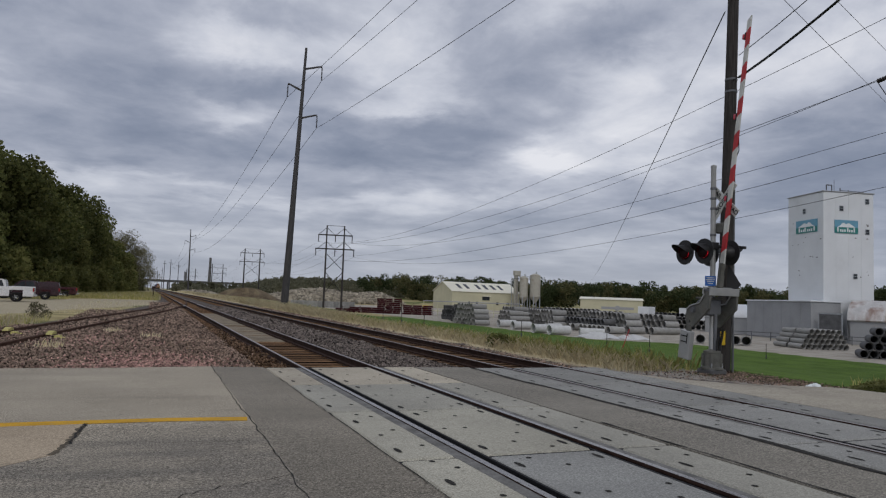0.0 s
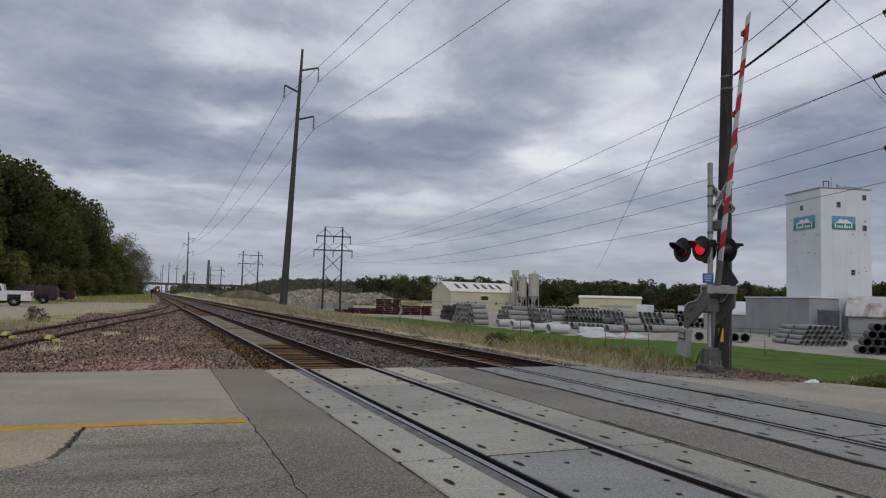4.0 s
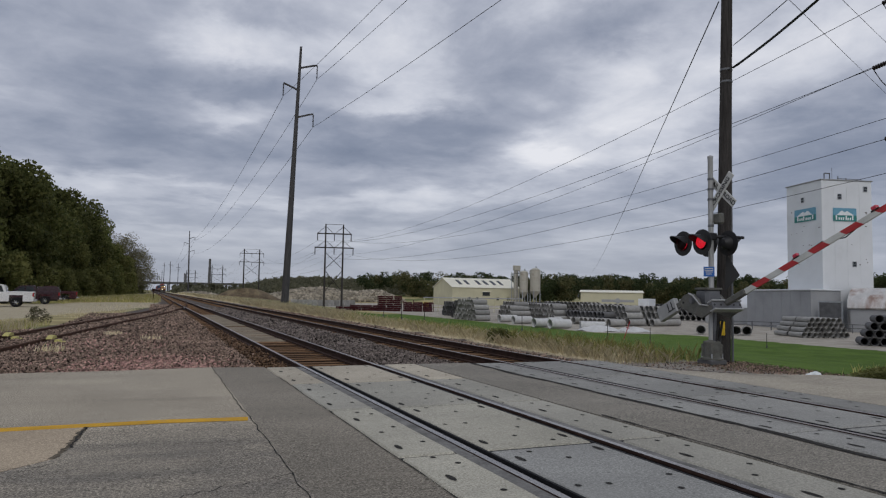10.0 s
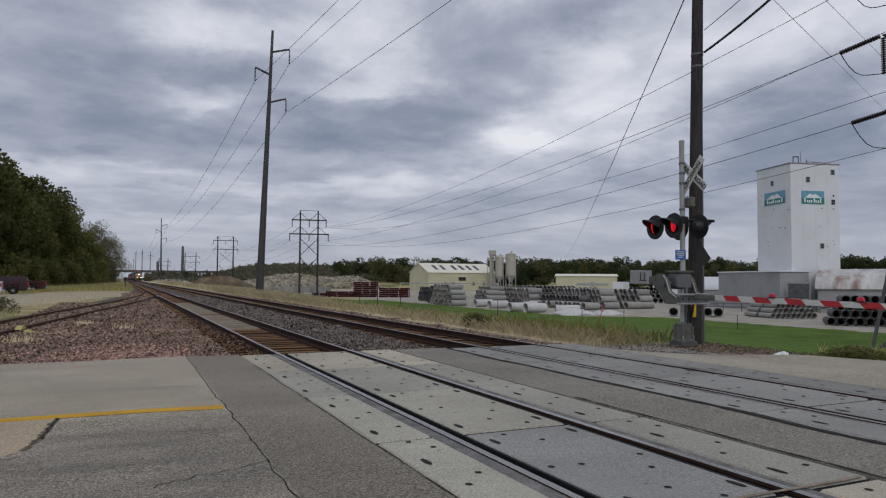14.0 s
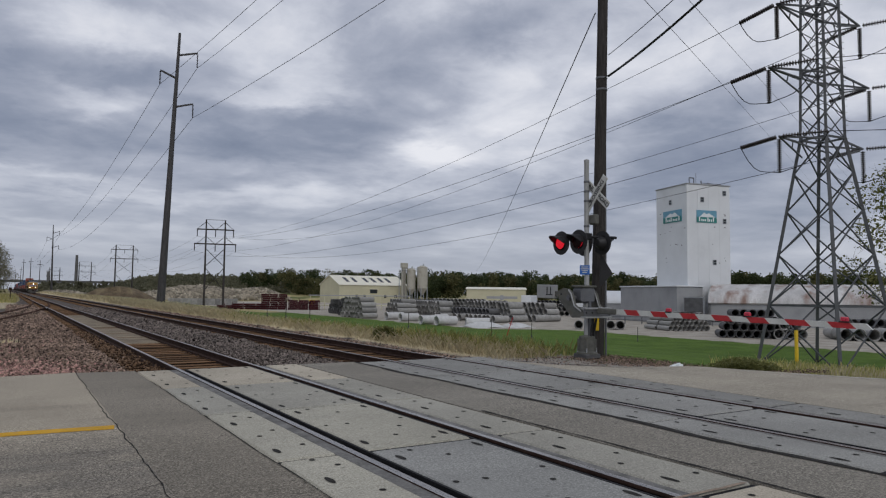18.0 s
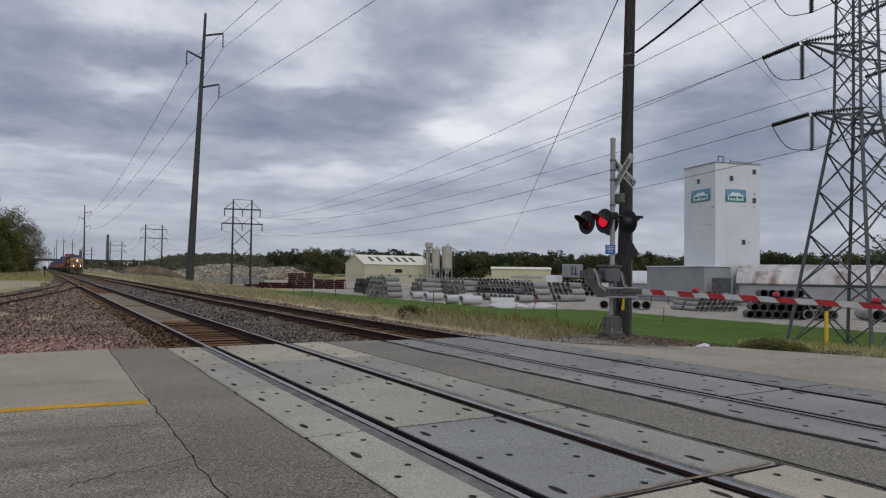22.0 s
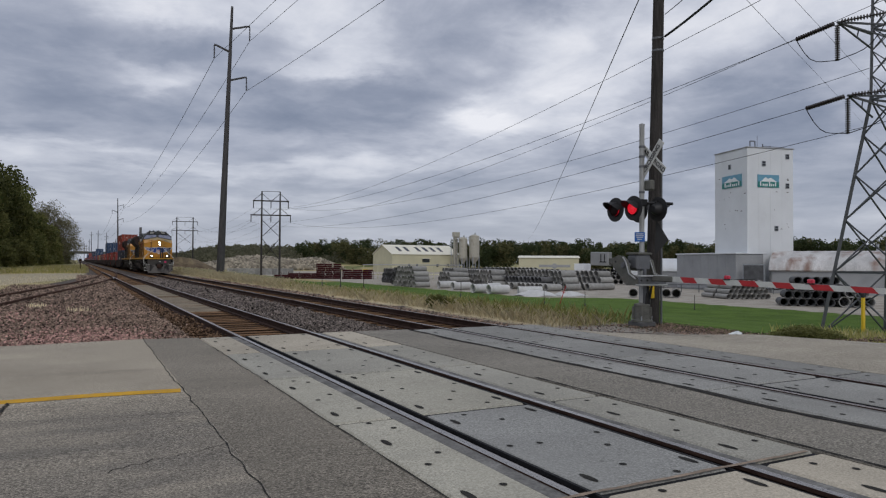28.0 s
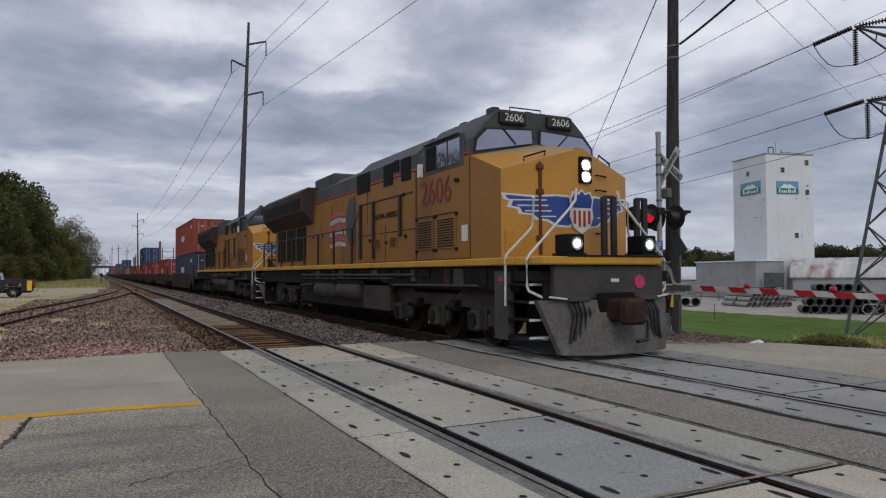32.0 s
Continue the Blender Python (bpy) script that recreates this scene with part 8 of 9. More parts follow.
        for k in range(5):
            xx = xb
            part("hood_door", Geo().cbox(min(xx, xx + s * 0.02), 9.35 + k * 1.15, 1.85, max(xx, xx + s * 0.02), 10.42 + k * 1.15, 3.75, 0.008), M_LYD, t)
            part("door_latch", Geo().cbox(min(xx, xx + s * 0.04), 10.3 + k * 1.15, 2.7, max(xx, xx + s * 0.04), 10.36 + k * 1.15, 2.85, 0.006), M_LGL, t)
        # upper openings of the cabinets
        x = s * 1.506
        for y0, y1, z0, z1 in ((8.0, 9.0, 3.66, 4.2), (6.4, 7.0, 3.66, 4.2), (5.3, 5.85, 3.66, 4.2)):
            part("dark_opening", Geo().box(min(x, x + s * 0.012), y0, z0, max(x, x + s * 0.012), y1, z1), M_LDARK, t)
        wn_ = part("small_window", Geo().cbox(min(x, x + s * 0.03), 6.0, 3.96, max(x, x + s * 0.03), 6.3, 4.22, 0.01), M_LGL, t)
        # louvred doors and vents
        for y0, y1, z0, z1 in ((3.05, 3.95, 1.98, 2.62), (4.1, 4.95, 1.98, 2.62), (6.1, 6.6, 2.1, 2.35), (7.2, 7.65, 2.1, 2.35)):
            d = part("louvre_door", Geo().cbox(min(x, x + s * 0.015), y0, z0, max(x, x + s * 0.015), y1, z1, 0.005), M_LYD, t)
            n = int((z1 - z0) / 0.055)
            for k in range(n):
                z = z0 + 0.04 + k * 0.055
                part("louvre", Geo().box(min(x, x + s * 0.024), y0 + 0.07, z, max(x, x + s * 0.024), y1 - 0.07, z + 0.026), M_LGL, d)
        part("panel_seam", Geo().box(min(x, x + s * 0.006), 5.0, 1.76, max(x, x + s * 0.006), 5.025, 3.82), M_LGL, t)
        part("panel_seam", Geo().box(min(x, x + s * 0.006), 3.0, 2.7, max(x, x + s * 0.006), 5.0, 2.72), M_LGL, t)
        part("paper_patch", Geo().box(min(x, x + s * 0.006), 2.55, 2.1, max(x, x + s * 0.006), 2.8, 2.42), M_LWHITE, t)
        if lead:
            words("2606", 0.78, 0.003, M_LNUM, t, pose(s * 1.512, 4.0, 3.2, 90, 0, -90 * -s), "road_number", "dark red road number", 0.98)
            words("BUILDING AMERICA", 0.2, 0.003, M_LGL, t, pose(s * 1.512, 6.9, 2.92, 90, 0, -90 * -s), "lettering", "", 1.0)
            # flag picture on the hood doors, as plain shapes
            xf = s * 1.082
            a0, a1 = sorted((xf, xf + s * 0.006))
            part("flag_field", Geo().prism([(10.2, 2.35), (10.9, 2.3), (11.2, 2.8), (11.25, 3.3), (10.95, 3.75), (10.45, 3.78), (10.25, 3.3)], "x", a0, a1), M_LG, t)
            for k in range(6):
                z = 2.3 + 0.19 * k
                a0, a1 = sorted((xf, xf + s * 0.005))
                part("flag_stripe", Geo().prism([(11.3, z), (12.0, z + 0.06), (12.9, z - 0.02), (12.9, z + 0.12), (12.0, z + 0.2), (11.3, z + 0.12)], "x", a0, a1), M_PINK if k % 2 else M_LFLAG, t)
        # handrails
        xr = s * 1.5
        rail_tube(t, [(xr, 9.4, 2.75), (xr, 12, 2.75), (xr, 16, 2.75), (xr, 21.2, 2.75)], M_LGP)
        rail_tube(t, [(xr, 5.2, 3.35), (xr, 8.7, 3.35), (xr, 9.4, 2.75)], M_LGP)
        for y0 in (9.5, 11.2, 12.9, 14.6, 16.3, 18.0, 19.7, 21.2):
            part("stanchion", Geo().cbox(xr - 0.03, y0 - 0.035, 1.7, xr + 0.03, y0 + 0.035, 2.78, 0.01), M_BLACK, t)
        for y0, z0, z1 in ((5.9, 2.35, 3.36), (7.7, 1.85, 3.36), (8.7, 1.85, 3.36)):
            part("stanchion", Geo().cbox(min(xr, xr + s * 0.07), y0 - 0.05, z0, max(xr, xr + s * 0.07), y0 + 0.05, z1, 0.01), M_BLACK, t)
        # side steps at the front corner and the pale stair rails
        st_ = part("step_well", Geo().prism([(0.3, 0.34), (1.25, 0.34), (1.25, 1.5), (0.55, 1.5), (0.3, 1.2)], "x", *sorted((s * 0.98, s * 1.02))), M_LGL, t)
        part("step_side", Geo().prism([(1.1, 0.28), (1.55, 0.28), (1.55, 1.5), (1.1, 1.5)], "x", *sorted((s * 1.36, s * 1.5))), M_LGP, t)
        for k in range(4):
            part("tread", Geo().cbox(*sorted((s * 1.0, s * 1.5))[:1], 0.42, 0.34 + 0.3 * k, sorted((s * 1.0, s * 1.5))[1], 1.1, 0.38 + 0.3 * k, 0.008), M_LGL, st_)
            part("tread_edge", Geo().box(sorted((s * 1.0, s * 1.5))[0], 0.405, 0.345 + 0.3 * k, sorted((s * 1.0, s * 1.5))[1], 0.42, 0.385 + 0.3 * k), M_LWHITE, st_)
        rail_tube(t, [(s * 1.53, 1.12, 0.88), (s * 1.53, 1.12, 1.72), (s * 1.5, 1.11, 1.8), (s * 1.12, 0.93, 2.24), (s * 1.09, 0.9, 2.32), (s * 1.08, 0.88, 2.8), (s * 1.08, 0.95, 2.84)], M_LWHITE, 0.024, "stair_rail", "pale stair handrail")
        rail_tube(t, [(s * 1.2, 0.3, 1.0), (s * 1.52, 0.4, 1.16), (s * 1.54, 0.42, 1.25), (s * 1.54, 0.42, 1.68), (s * 1.48, 0.42, 1.78), (s * 0.66, 0.4, 2.58), (s * 0.5, 0.44, 2.74), (s * 0.46, 0.46, 2.95)], M_LWHITE, 0.024, "stair_rail", "pale stair handrail")
        rail_tube(t, [(s * 0.95, 0.28, 1.45), (s * 0.93, 0.2, 1.68), (s * 0.82, 0.2, 1.76), (s * 0.75, 0.24, 1.62)], M_LWHITE, 0.018, "grab_iron")
        # black posts on the front platform
        for x0 in (0.2, 0.42) if s < 0 else (0.92, 1.1):
            xx = s * x0 if s > 0 else x0 - 0.05
            part("front_post", Geo().cbox(xx - 0.055, 0.42, 1.62, xx + 0.055, 0.5, 2.83, 0.01), M_BLACK, t)
        rail_tube(t, [(0.15, 0.46, 2.83), (0.38, 0.44, 2.83)] if s < 0 else [(0.9, 0.46, 2.82), (1.15, 0.46, 2.82)], M_BLACK, 0.03, "front_rail")
        # ditch lights
        bx = part("ditch_light", Geo().cbox(s * 0.8 - 0.17, 0.02, 1.8, s * 0.8 + 0.17, 0.42, 2.12, 0.02), M_LDARK, t, "square ditch light housing")
        part("rim", Geo().lathe((s * 0.8, 0.018, 1.96), (0, -1, 0), [(0.115, 0.0), (0.11, 0.015), (0.085, 0.012), (0.06, 0.004)], 20), M_LREFL, bx)
        part("lens", Geo().lathe((s * 0.8, 0.018, 1.96), (0, -1, 0), [(0.074, 0.006), (0.055, 0.015), (0.001, 0.02)], 20), M_LHEAD if lead else M_LREFL, bx, "lit ditch light" if lead else "")
        part("bracket", Geo().cbox(s * 0.8 - 0.2, 0.0, 1.74, s * 0.8 + 0.2, 0.45, 1.8, 0.01), M_LDARK, bx)
        # mu hoses
        for k in range(5):
            xx = s * (0.58 + 0.085 * k)
            part("hose", Geo().tube([(xx, 0.1, 1.0), (xx + 0.02, -0.02, 0.8), (xx + 0.03 * s, -0.03, 0.5), (xx + 0.07 * s, -0.03, 0.3 + 0.04 * (k % 2))], 0.03, 6), M_BLACK, t)
        part("hose_rack", Geo().cbox(s * 0.75 - 0.22, 0.0, 0.98, s * 0.75 + 0.22, 0.12, 1.05, 0.01), M_LGP, t)
        rail_tube(t, [(s * 0.25, 0.12, 0.95), (s * 0.8, 0.05, 1.0), (s * 1.3, 0.12, 1.06)], M_LWHITE, 0.018, "uncoupling_lever")
        # side tanks
        part("air_reservoir", Geo().lathe((s * 1.2, 9.0, 0.95), (0, 1, 0), [(0.01, 0), (0.22, 0.03), (0.3, 0.14), (0.3, 2.08), (0.22, 2.2), (0.01, 2.24)], 20), M_BOGIE, t)
        part("air_reservoir", Geo().lathe((s * 1.2, 11.4, 0.95), (0, 1, 0), [(0.01, 0), (0.22, 0.03), (0.3, 0.14), (0.3, 2.08), (0.22, 2.2), (0.01, 2.24)], 20), M_BOGIE, t)
        part("filter_box", Geo().cbox(*sorted((s * 1.0, s * 1.42))[:1], 6.9, 0.5, sorted((s * 1.0, s * 1.45))[1], 8.8, 1.3, 0.03), M_BOGIE, t)
    # pipes, boxes and brackets hung under the walkway
    rs = random.Random(5)
    for s in (-1, 1):
        for k in range(16):
            y0, w, h = 1.9 + k * 0.83 + rs.uniform(-0.15, 0.15), rs.uniform(0.12, 0.5), rs.uniform(0.1, 0.34)
            part("underframe_fitting", Geo().cbox(*sorted((s * 1.3, s * 1.47))[:1], y0, 1.5 - h, sorted((s * 1.3, s * 1.47))[1], y0 + w, 1.56, 0.02), (M_LGL, M_LGP, M_RAIL)[k % 3], t)
        for z, r, a, c in ((1.22, 0.028, 2.0, 6.8), (1.34, 0.02, 6.5, 15.2), (1.1, 0.035, 13.8, 15.5)):
            part("air_pipe", Geo().tube([(s * 1.4, a, z), (s * 1.46, a + 0.3, z), (s * 1.46, c - 0.3, z - 0.04), (s * 1.36, c, z - 0.2)], r, 7), M_LGP, t)
        for y0, z0, z1 in ((2.45, 1.76, 3.75), (9.2, 1.76, 3.8), (6.9, 1.76, 2.7), (8.2, 2.75, 3.8)):
            part("panel_seam", Geo().box(*sorted((s * 1.5, s * 1.507))[:1], y0, z0, sorted((s * 1.5, s * 1.507))[1], y0 + 0.018, z1), M_LGL, t)
        part("panel_seam", Geo().box(*sorted((s * 1.5, s * 1.507))[:1], 5.02, 2.48, sorted((s * 1.5, s * 1.507))[1], 9.2, 2.495), M_LGL, t)
        for y0 in (3.02, 3.98, 4.06, 4.97):
            for z0 in (1.92, 2.64):
                part("door_hinge", Geo().cbox(*sorted((s * 1.5, s * 1.53))[:1], y0 - 0.05, z0, sorted((s * 1.5, s * 1.53))[1], y0 + 0.05, z0 + 0.07, 0.008), M_LGL, t)
        for y0, z0 in ((2.95, 3.3), (3.05, 3.32), (5.6, 2.3), (6.85, 2.2), (8.0, 2.3), (5.7, 3.3)):
            part("latch", Geo().cbox(*sorted((s * 1.5, s * 1.535))[:1], y0 - 0.04, z0, sorted((s * 1.5, s * 1.535))[1], y0 + 0.04, z0 + 0.08, 0.008), M_LGL, t)
    # pilot: platform, plow, coupler
    part("front_platform", Geo().cbox(-1.45, 0.22, 1.3, 1.45, 1.0, 1.5, 0.03), M_LGL, t)
    part("anticlimber", Geo().cbox(-1.2, 0.1, 1.0, 1.2, 0.26, 1.6, 0.03), M_LGP, t)
    part("pilot_plate", Geo().cbox(-1.3, 0.24, 0.95, 1.3, 0.34, 1.32, 0.03), M_LGL, t)
    part("front_sill", Geo().cbox(-1.5, 0.0, 1.6, 1.08, 0.88, 1.74, 0.02), M_LY2, t, "bright yellow front sill")
    part("walkway_edge", Geo().cbox(-1.0, -0.02, 1.74, 1.2, 0.4, 1.765, 0.006), M_LGL, t)
    part("label_bar", Geo().box(-0.02, 0.09, 1.3, 0.16, 0.1, 1.36), M_LWHITE, t)
    pl_ = [(-1.42, 0.28, 1.0), (-0.45, 0.0, 1.0), (0.45, 0.0, 1.0), (1.42, 0.28, 1.0), (1.14, 0.0, 0.1), (0.5, -0.22, 0.09), (-0.5, -0.22, 0.09), (-1.14, 0.0, 0.1)]
    pb_ = [(x, y + 0.14, z) for x, y, z in pl_]
    part("snowplow", Geo().add(pl_ + pb_, [(0, 1, 6, 7), (1, 2, 5, 6), (2, 3, 4, 5), (8, 15, 14, 9), (9, 14, 13, 10), (10, 13, 12, 11), (7, 6, 14, 15), (6, 5, 13, 14), (5, 4, 12, 13), (0, 8, 9, 1), (1, 9, 10, 2), (2, 10, 11, 3), (0, 7, 15, 8), (3, 11, 12, 4)]), M_PLOW, t, "grey steel snowplow pilot")
    part("coupler", Geo().cbox(-0.24, -0.42, 0.64, 0.24, 0.3, 1.02, 0.06), M_RAIL, t)
    part("coupler_knuckle", Geo().cbox(-0.3, -0.64, 0.6, 0.14, -0.38, 1.04, 0.09), M_RAIL, t)
    part("coupler_pocket", Geo().cbox(-0.4, -0.05, 0.55, 0.4, 0.02, 1.12, 0.02), M_LDARK, t)
    part("air_hose", Geo().tube([(0.5, 0.0, 0.9), (0.55, -0.2, 0.6), (0.4, -0.34, 0.32), (0.15, -0.36, 0.3)], 0.035, 8), M_BLACK, t)
    part("chain", Geo().tube(sag((-0.95, 0.2, 1.55), (0.95, 0.2, 1.55), 0.32, 14), 0.02, 5), M_GALV_DK, t)
    part("marker_disc", Geo().cyl((0.62, 0.08, 1.3), (0.62, 0.1, 1.3), 0.12, n=18), M_MAGENTA, t)
    part("red_plate", Geo().box(-1.506, 1.2, 1.32, -1.5, 1.42, 1.4), M_LRED, t)
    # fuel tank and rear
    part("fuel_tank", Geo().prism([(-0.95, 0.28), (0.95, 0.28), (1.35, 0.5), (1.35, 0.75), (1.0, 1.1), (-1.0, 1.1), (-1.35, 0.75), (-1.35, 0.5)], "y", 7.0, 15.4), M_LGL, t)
    part("rear_platform", Geo().cbox(-1.45, 21.4, 1.3, 1.45, 22.1, 1.5, 0.03), M_LGL, t)
    part("rear_pilot", Geo().cbox(-1.3, 21.9, 0.25, 1.3, 22.0, 1.3, 0.03), M_LGL, t)
    part("rear_coupler", Geo().cbox(-0.2, 22.0, 0.7, 0.2, 22.5, 1.0, 0.06), M_LGL, t)
    part("cable_run", Geo().cyl((-1.45, 5.2, 1.42), (-1.45, 15.0, 1.42), 0.04, n=8), M_BLACK, t)
    truck_parts(t, 2.75, (0, 1.85, 3.9))
    truck_parts(t, 15.6, (0, 2.05, 3.9))
    return t


TRAIN = []   # (thing, distance behind the lead pilot, height)
loco1 = locomotive("yellow and grey wide-nosed lead locomotive with lit headlights", True)
TRAIN.append((loco1, 0.0, 0.0))
loco2 = locomotive("yellow and grey trailing locomotive coupled behind the first", False)
TRAIN.append((loco2, 22.5, 0.0))

# ---- container wells ----
M_WELL = material("grimy_dark_well_car", (0.05, 0.042, 0.04), 0.8, 0.1, 0.3, 0.8, 15, 0.08, stain=0.3, stain_col=(0.08, 0.05, 0.035))
BOXCOL = {
    "orange": material("orange_container_paint", (0.29, 0.05, 0.028), 0.55, 0, 0.12, 0.6, 12, 0.03, stain=0.15, stain_col=(0.25, 0.06, 0.03)),
    "red": material("red_container_paint", (0.26, 0.04, 0.03), 0.55, 0, 0.14, 0.6, 12, 0.03, stain=0.2, stain_col=(0.17, 0.04, 0.03)),
    "blue": material("blue_container_paint", (0.022, 0.055, 0.13), 0.55, 0, 0.14, 0.6, 12, 0.03, stain=0.15, stain_col=(0.05, 0.06, 0.08)),
    "slate": material("slate_container_paint", (0.032, 0.045, 0.085), 0.55, 0, 0.14, 0.6, 12, 0.03, stain=0.15, stain_col=(0.05, 0.05, 0.06)),
    "maroon": material("maroon_container_paint", (0.12, 0.025, 0.03), 0.55, 0, 0.14, 0.6, 12, 0.03),
    "tan": material("tan_container_paint", (0.30, 0.22, 0.12), 0.6, 0, 0.14, 0.6, 12, 0.03),
}


def container(color, L, H=2.75):
    t = thing("shipping_container", "corrugated %s steel shipping container on a well car" % color, "container", None, "containers on the train")
    m = BOXCOL[color]
    W = 1.2
    n = int(L / 0.28)
    out, zz = [], 0
    for s in (-1, 1):
        g = Geo()
        for i in range(n + 1):
            y = 0.12 + (L - 0.24) * i / n
            x = s * (W - (0.0 if i % 4 in (0, 1) else 0.045))
            g.v += [(x, y, 0.16), (x, y, H - 0.1)]
        for i in range(n):
            q = (2 * i, 2 * i + 2, 2 * i + 3, 2 * i + 1)
            g.f.append(q if s > 0 else q[::-1])
            g.mi.append(0)
        part("side_panel", g, m, t, smooth=False)
    part("roof", Geo().cbox(-W, 0.05, H - 0.1, W, L - 0.05, H - 0.03, 0.02), m, t)
    part("floor", Geo().cbox(-W, 0.05, 0.04, W, L - 0.05, 0.16, 0.02), m, t)
    part("rear_wall", Geo().box(-W + 0.05, L - 0.1, 0.1, W - 0.05, L - 0.06, H - 0.1), m, t)
    for s in (-1, 1):
        for y in (0.0, L - 0.16):
            part("corner_post", Geo().cbox(*sorted((s * (W - 0.12), s * (W + 0.02)))[:1], y, 0, sorted((s * (W - 0.12), s * (W + 0.02)))[1], y + 0.16, H, 0.015), m, t)
        for z in (0.0, H - 0.12):
            part("side_rail", Geo().cbox(*sorted((s * (W - 0.06), s * (W + 0.01)))[:1], 0.1, z, sorted((s * (W - 0.06), s * (W + 0.01)))[1], L - 0.1, z + 0.12, 0.01), m, t)
        d = part("door", Geo().cbox(*sorted((s * 0.02, s * (W - 0.12)))[:1], 0.05, 0.16, sorted((s * 0.02, s * (W - 0.12)))[1], 0.1, H - 0.13, 0.01), m, t)
        for k in range(4):
            z = 0.35 + k * (H - 0.75) / 4
            part("door_rib", Geo().cbox(*sorted((s * 0.08, s * (W - 0.18)))[:1], 0.03, z, sorted((s * 0.08, s * (W - 0.18)))[1], 0.055, z + 0.3, 0.008), m, d)
        for x in (0.3, 0.78):
            part("lock_rod", Geo().cyl((s * x, 0.015, 0.2), (s * x, 0.015, H - 0.15), 0.022, n=8), M_GALV, d, "pale lock rod")
        for z in (0.9, 1.25, 2.1):
            part("marking_bar", Geo().box(s * 0.5 - 0.12, 0.02, z, s * 0.5 + 0.12, 0.026, z + 0.07), M_LWHITE, d)
    part("side_marking", Geo().box(-W - 0.012, 0.7, H - 0.75, -W - 0.004, 1.7, H - 0.5), M_LWHITE, t)
    part("side_marking", Geo().box(-W - 0.012, L * 0.45, H * 0.42, -W - 0.004, L * 0.62, H * 0.6), M_LWHITE, t)
    return t


def well_car():
    t = thing("well_car", "grimy dark container well car", "well car", None, "well cars on the train")
    for s in (-1, 1):
        x0, x1 = sorted((s * 1.3, s * 1.46))
        part("side_sill", Geo().prism([(2.2, 1.45), (4.4, 1.5), (18.0, 1.5), (20.0, 1.45), (20.0, 1.1), (17.6, 0.3), (4.6, 0.3), (2.2, 1.1)], "x", x0, x1), M_WELL, t)
        for k in range(12):
            part("side_rib", Geo().cbox(*sorted((s * 1.44, s * 1.54))[:1], 4.8 + k * 1.12, 0.32, sorted((s * 1.44, s * 1.54))[1], 4.9 + k * 1.12, 1.48, 0.01), M_WELL, t)
        part("ladder", Geo().cbox(*sorted((s * 1.42, s * 1.5))[:1], 1.5, 0.5, sorted((s * 1.42, s * 1.5))[1], 1.95, 2.2, 0.01), M_WELL, t)
    part("well_floor", Geo().cbox(-1.3, 4.5, 0.3, 1.3, 17.7, 0.42, 0.02), M_WELL, t)
    for y0, y1 in ((0.5, 4.4), (17.8, 21.7)):
        part("end_platform", Geo().cbox(-1.35, y0, 1.05, 1.35, y1, 1.35, 0.04), M_WELL, t)
    part("brake_wheel", Geo().lathe((0.5, 0.55, 1.9), (0, -1, 0), [(0.25, 0), (0.28, 0.02), (0.25, 0.04)], 16, closed=True), M_WELL, t)
    part("brake_post", Geo().cbox(0.45, 0.55, 1.3, 0.55, 0.65, 2.0, 0.01), M_WELL, t)
    for y in (-0.1, 21.7):
        part("coupler", Geo().cbox(-0.17, y, 0.72, 0.17, y + 0.6, 0.98, 0.05), M_WELL, t)
    truck_parts(t, 1.6, (0, 1.75), 0.46, False)
    truck_parts(t, 18.85, (0, 1.75), 0.46, False)
    return t


# well n starts at 44.9 + 20.9 n behind the lead pilot; (lower, upper) boxes
protoW = well_car()
LOAD = [("slate", "orange", 14.0), ("red", None, 12.2), ("red", None, 12.2), ("red", "blue", 12.2), ("orange", None, 12.2), ("maroon", None, 12.2), ("tan", None, 12.2), ("red", None, 12.2), ("slate", "blue", 12.2),
        ("red", None, 12.2), ("blue", None, 12.2), ("maroon", None, 12.2), ("red", "slate", 12.2), ("blue", None, 12.2), ("red", None, 12.2), ("maroon", None, 12.2), ("red", None, 12.2), ("blue", "red", 12.2), ("red", None, 12.2), ("maroon", None, 12.2), ("slate", None, 12.2), ("red", None, 12.2), ("maroon", "blue", 12.2), ("red", None, 12.2), ("red", None, 12.2), ("blue", None, 12.2), ("maroon", None, 12.2), ("red", None, 12.2), ("red", None, 12.2), ("slate", None, 12.2)]
boxes = {}
for i, (lo_, hi_, L_) in enumerate(LOAD):
    y = 44.9 + 22.0 * i
    w_ = protoW if i == 0 else copy_thing(protoW, pose(0, 0, 0))
    TRAIN.append((w_, y, 0.0))
    for col_, z in ((lo_, 0.43), (hi_, 3.2)):
        if col_:
            k = (col_, L_)
            if k not in boxes:
                boxes[k] = container(col_, L_)
                c = boxes[k]
            else:
                c = copy_thing(boxes[k], pose(0, 0, 0))
            TRAIN.append((c, y + 4.6 + (13.0 - L_) / 2 + (0.2 if L_ < 13 else 0.1), z))

# ---- cars beside the wood ----
def paint(name, base):
    return material(name, base, 0.3, 0.1, 0.08, 1.0, 20, 0.01, coat=0.6, stain=0.1, stain_col=tuple(x * 0.6 for x in base))


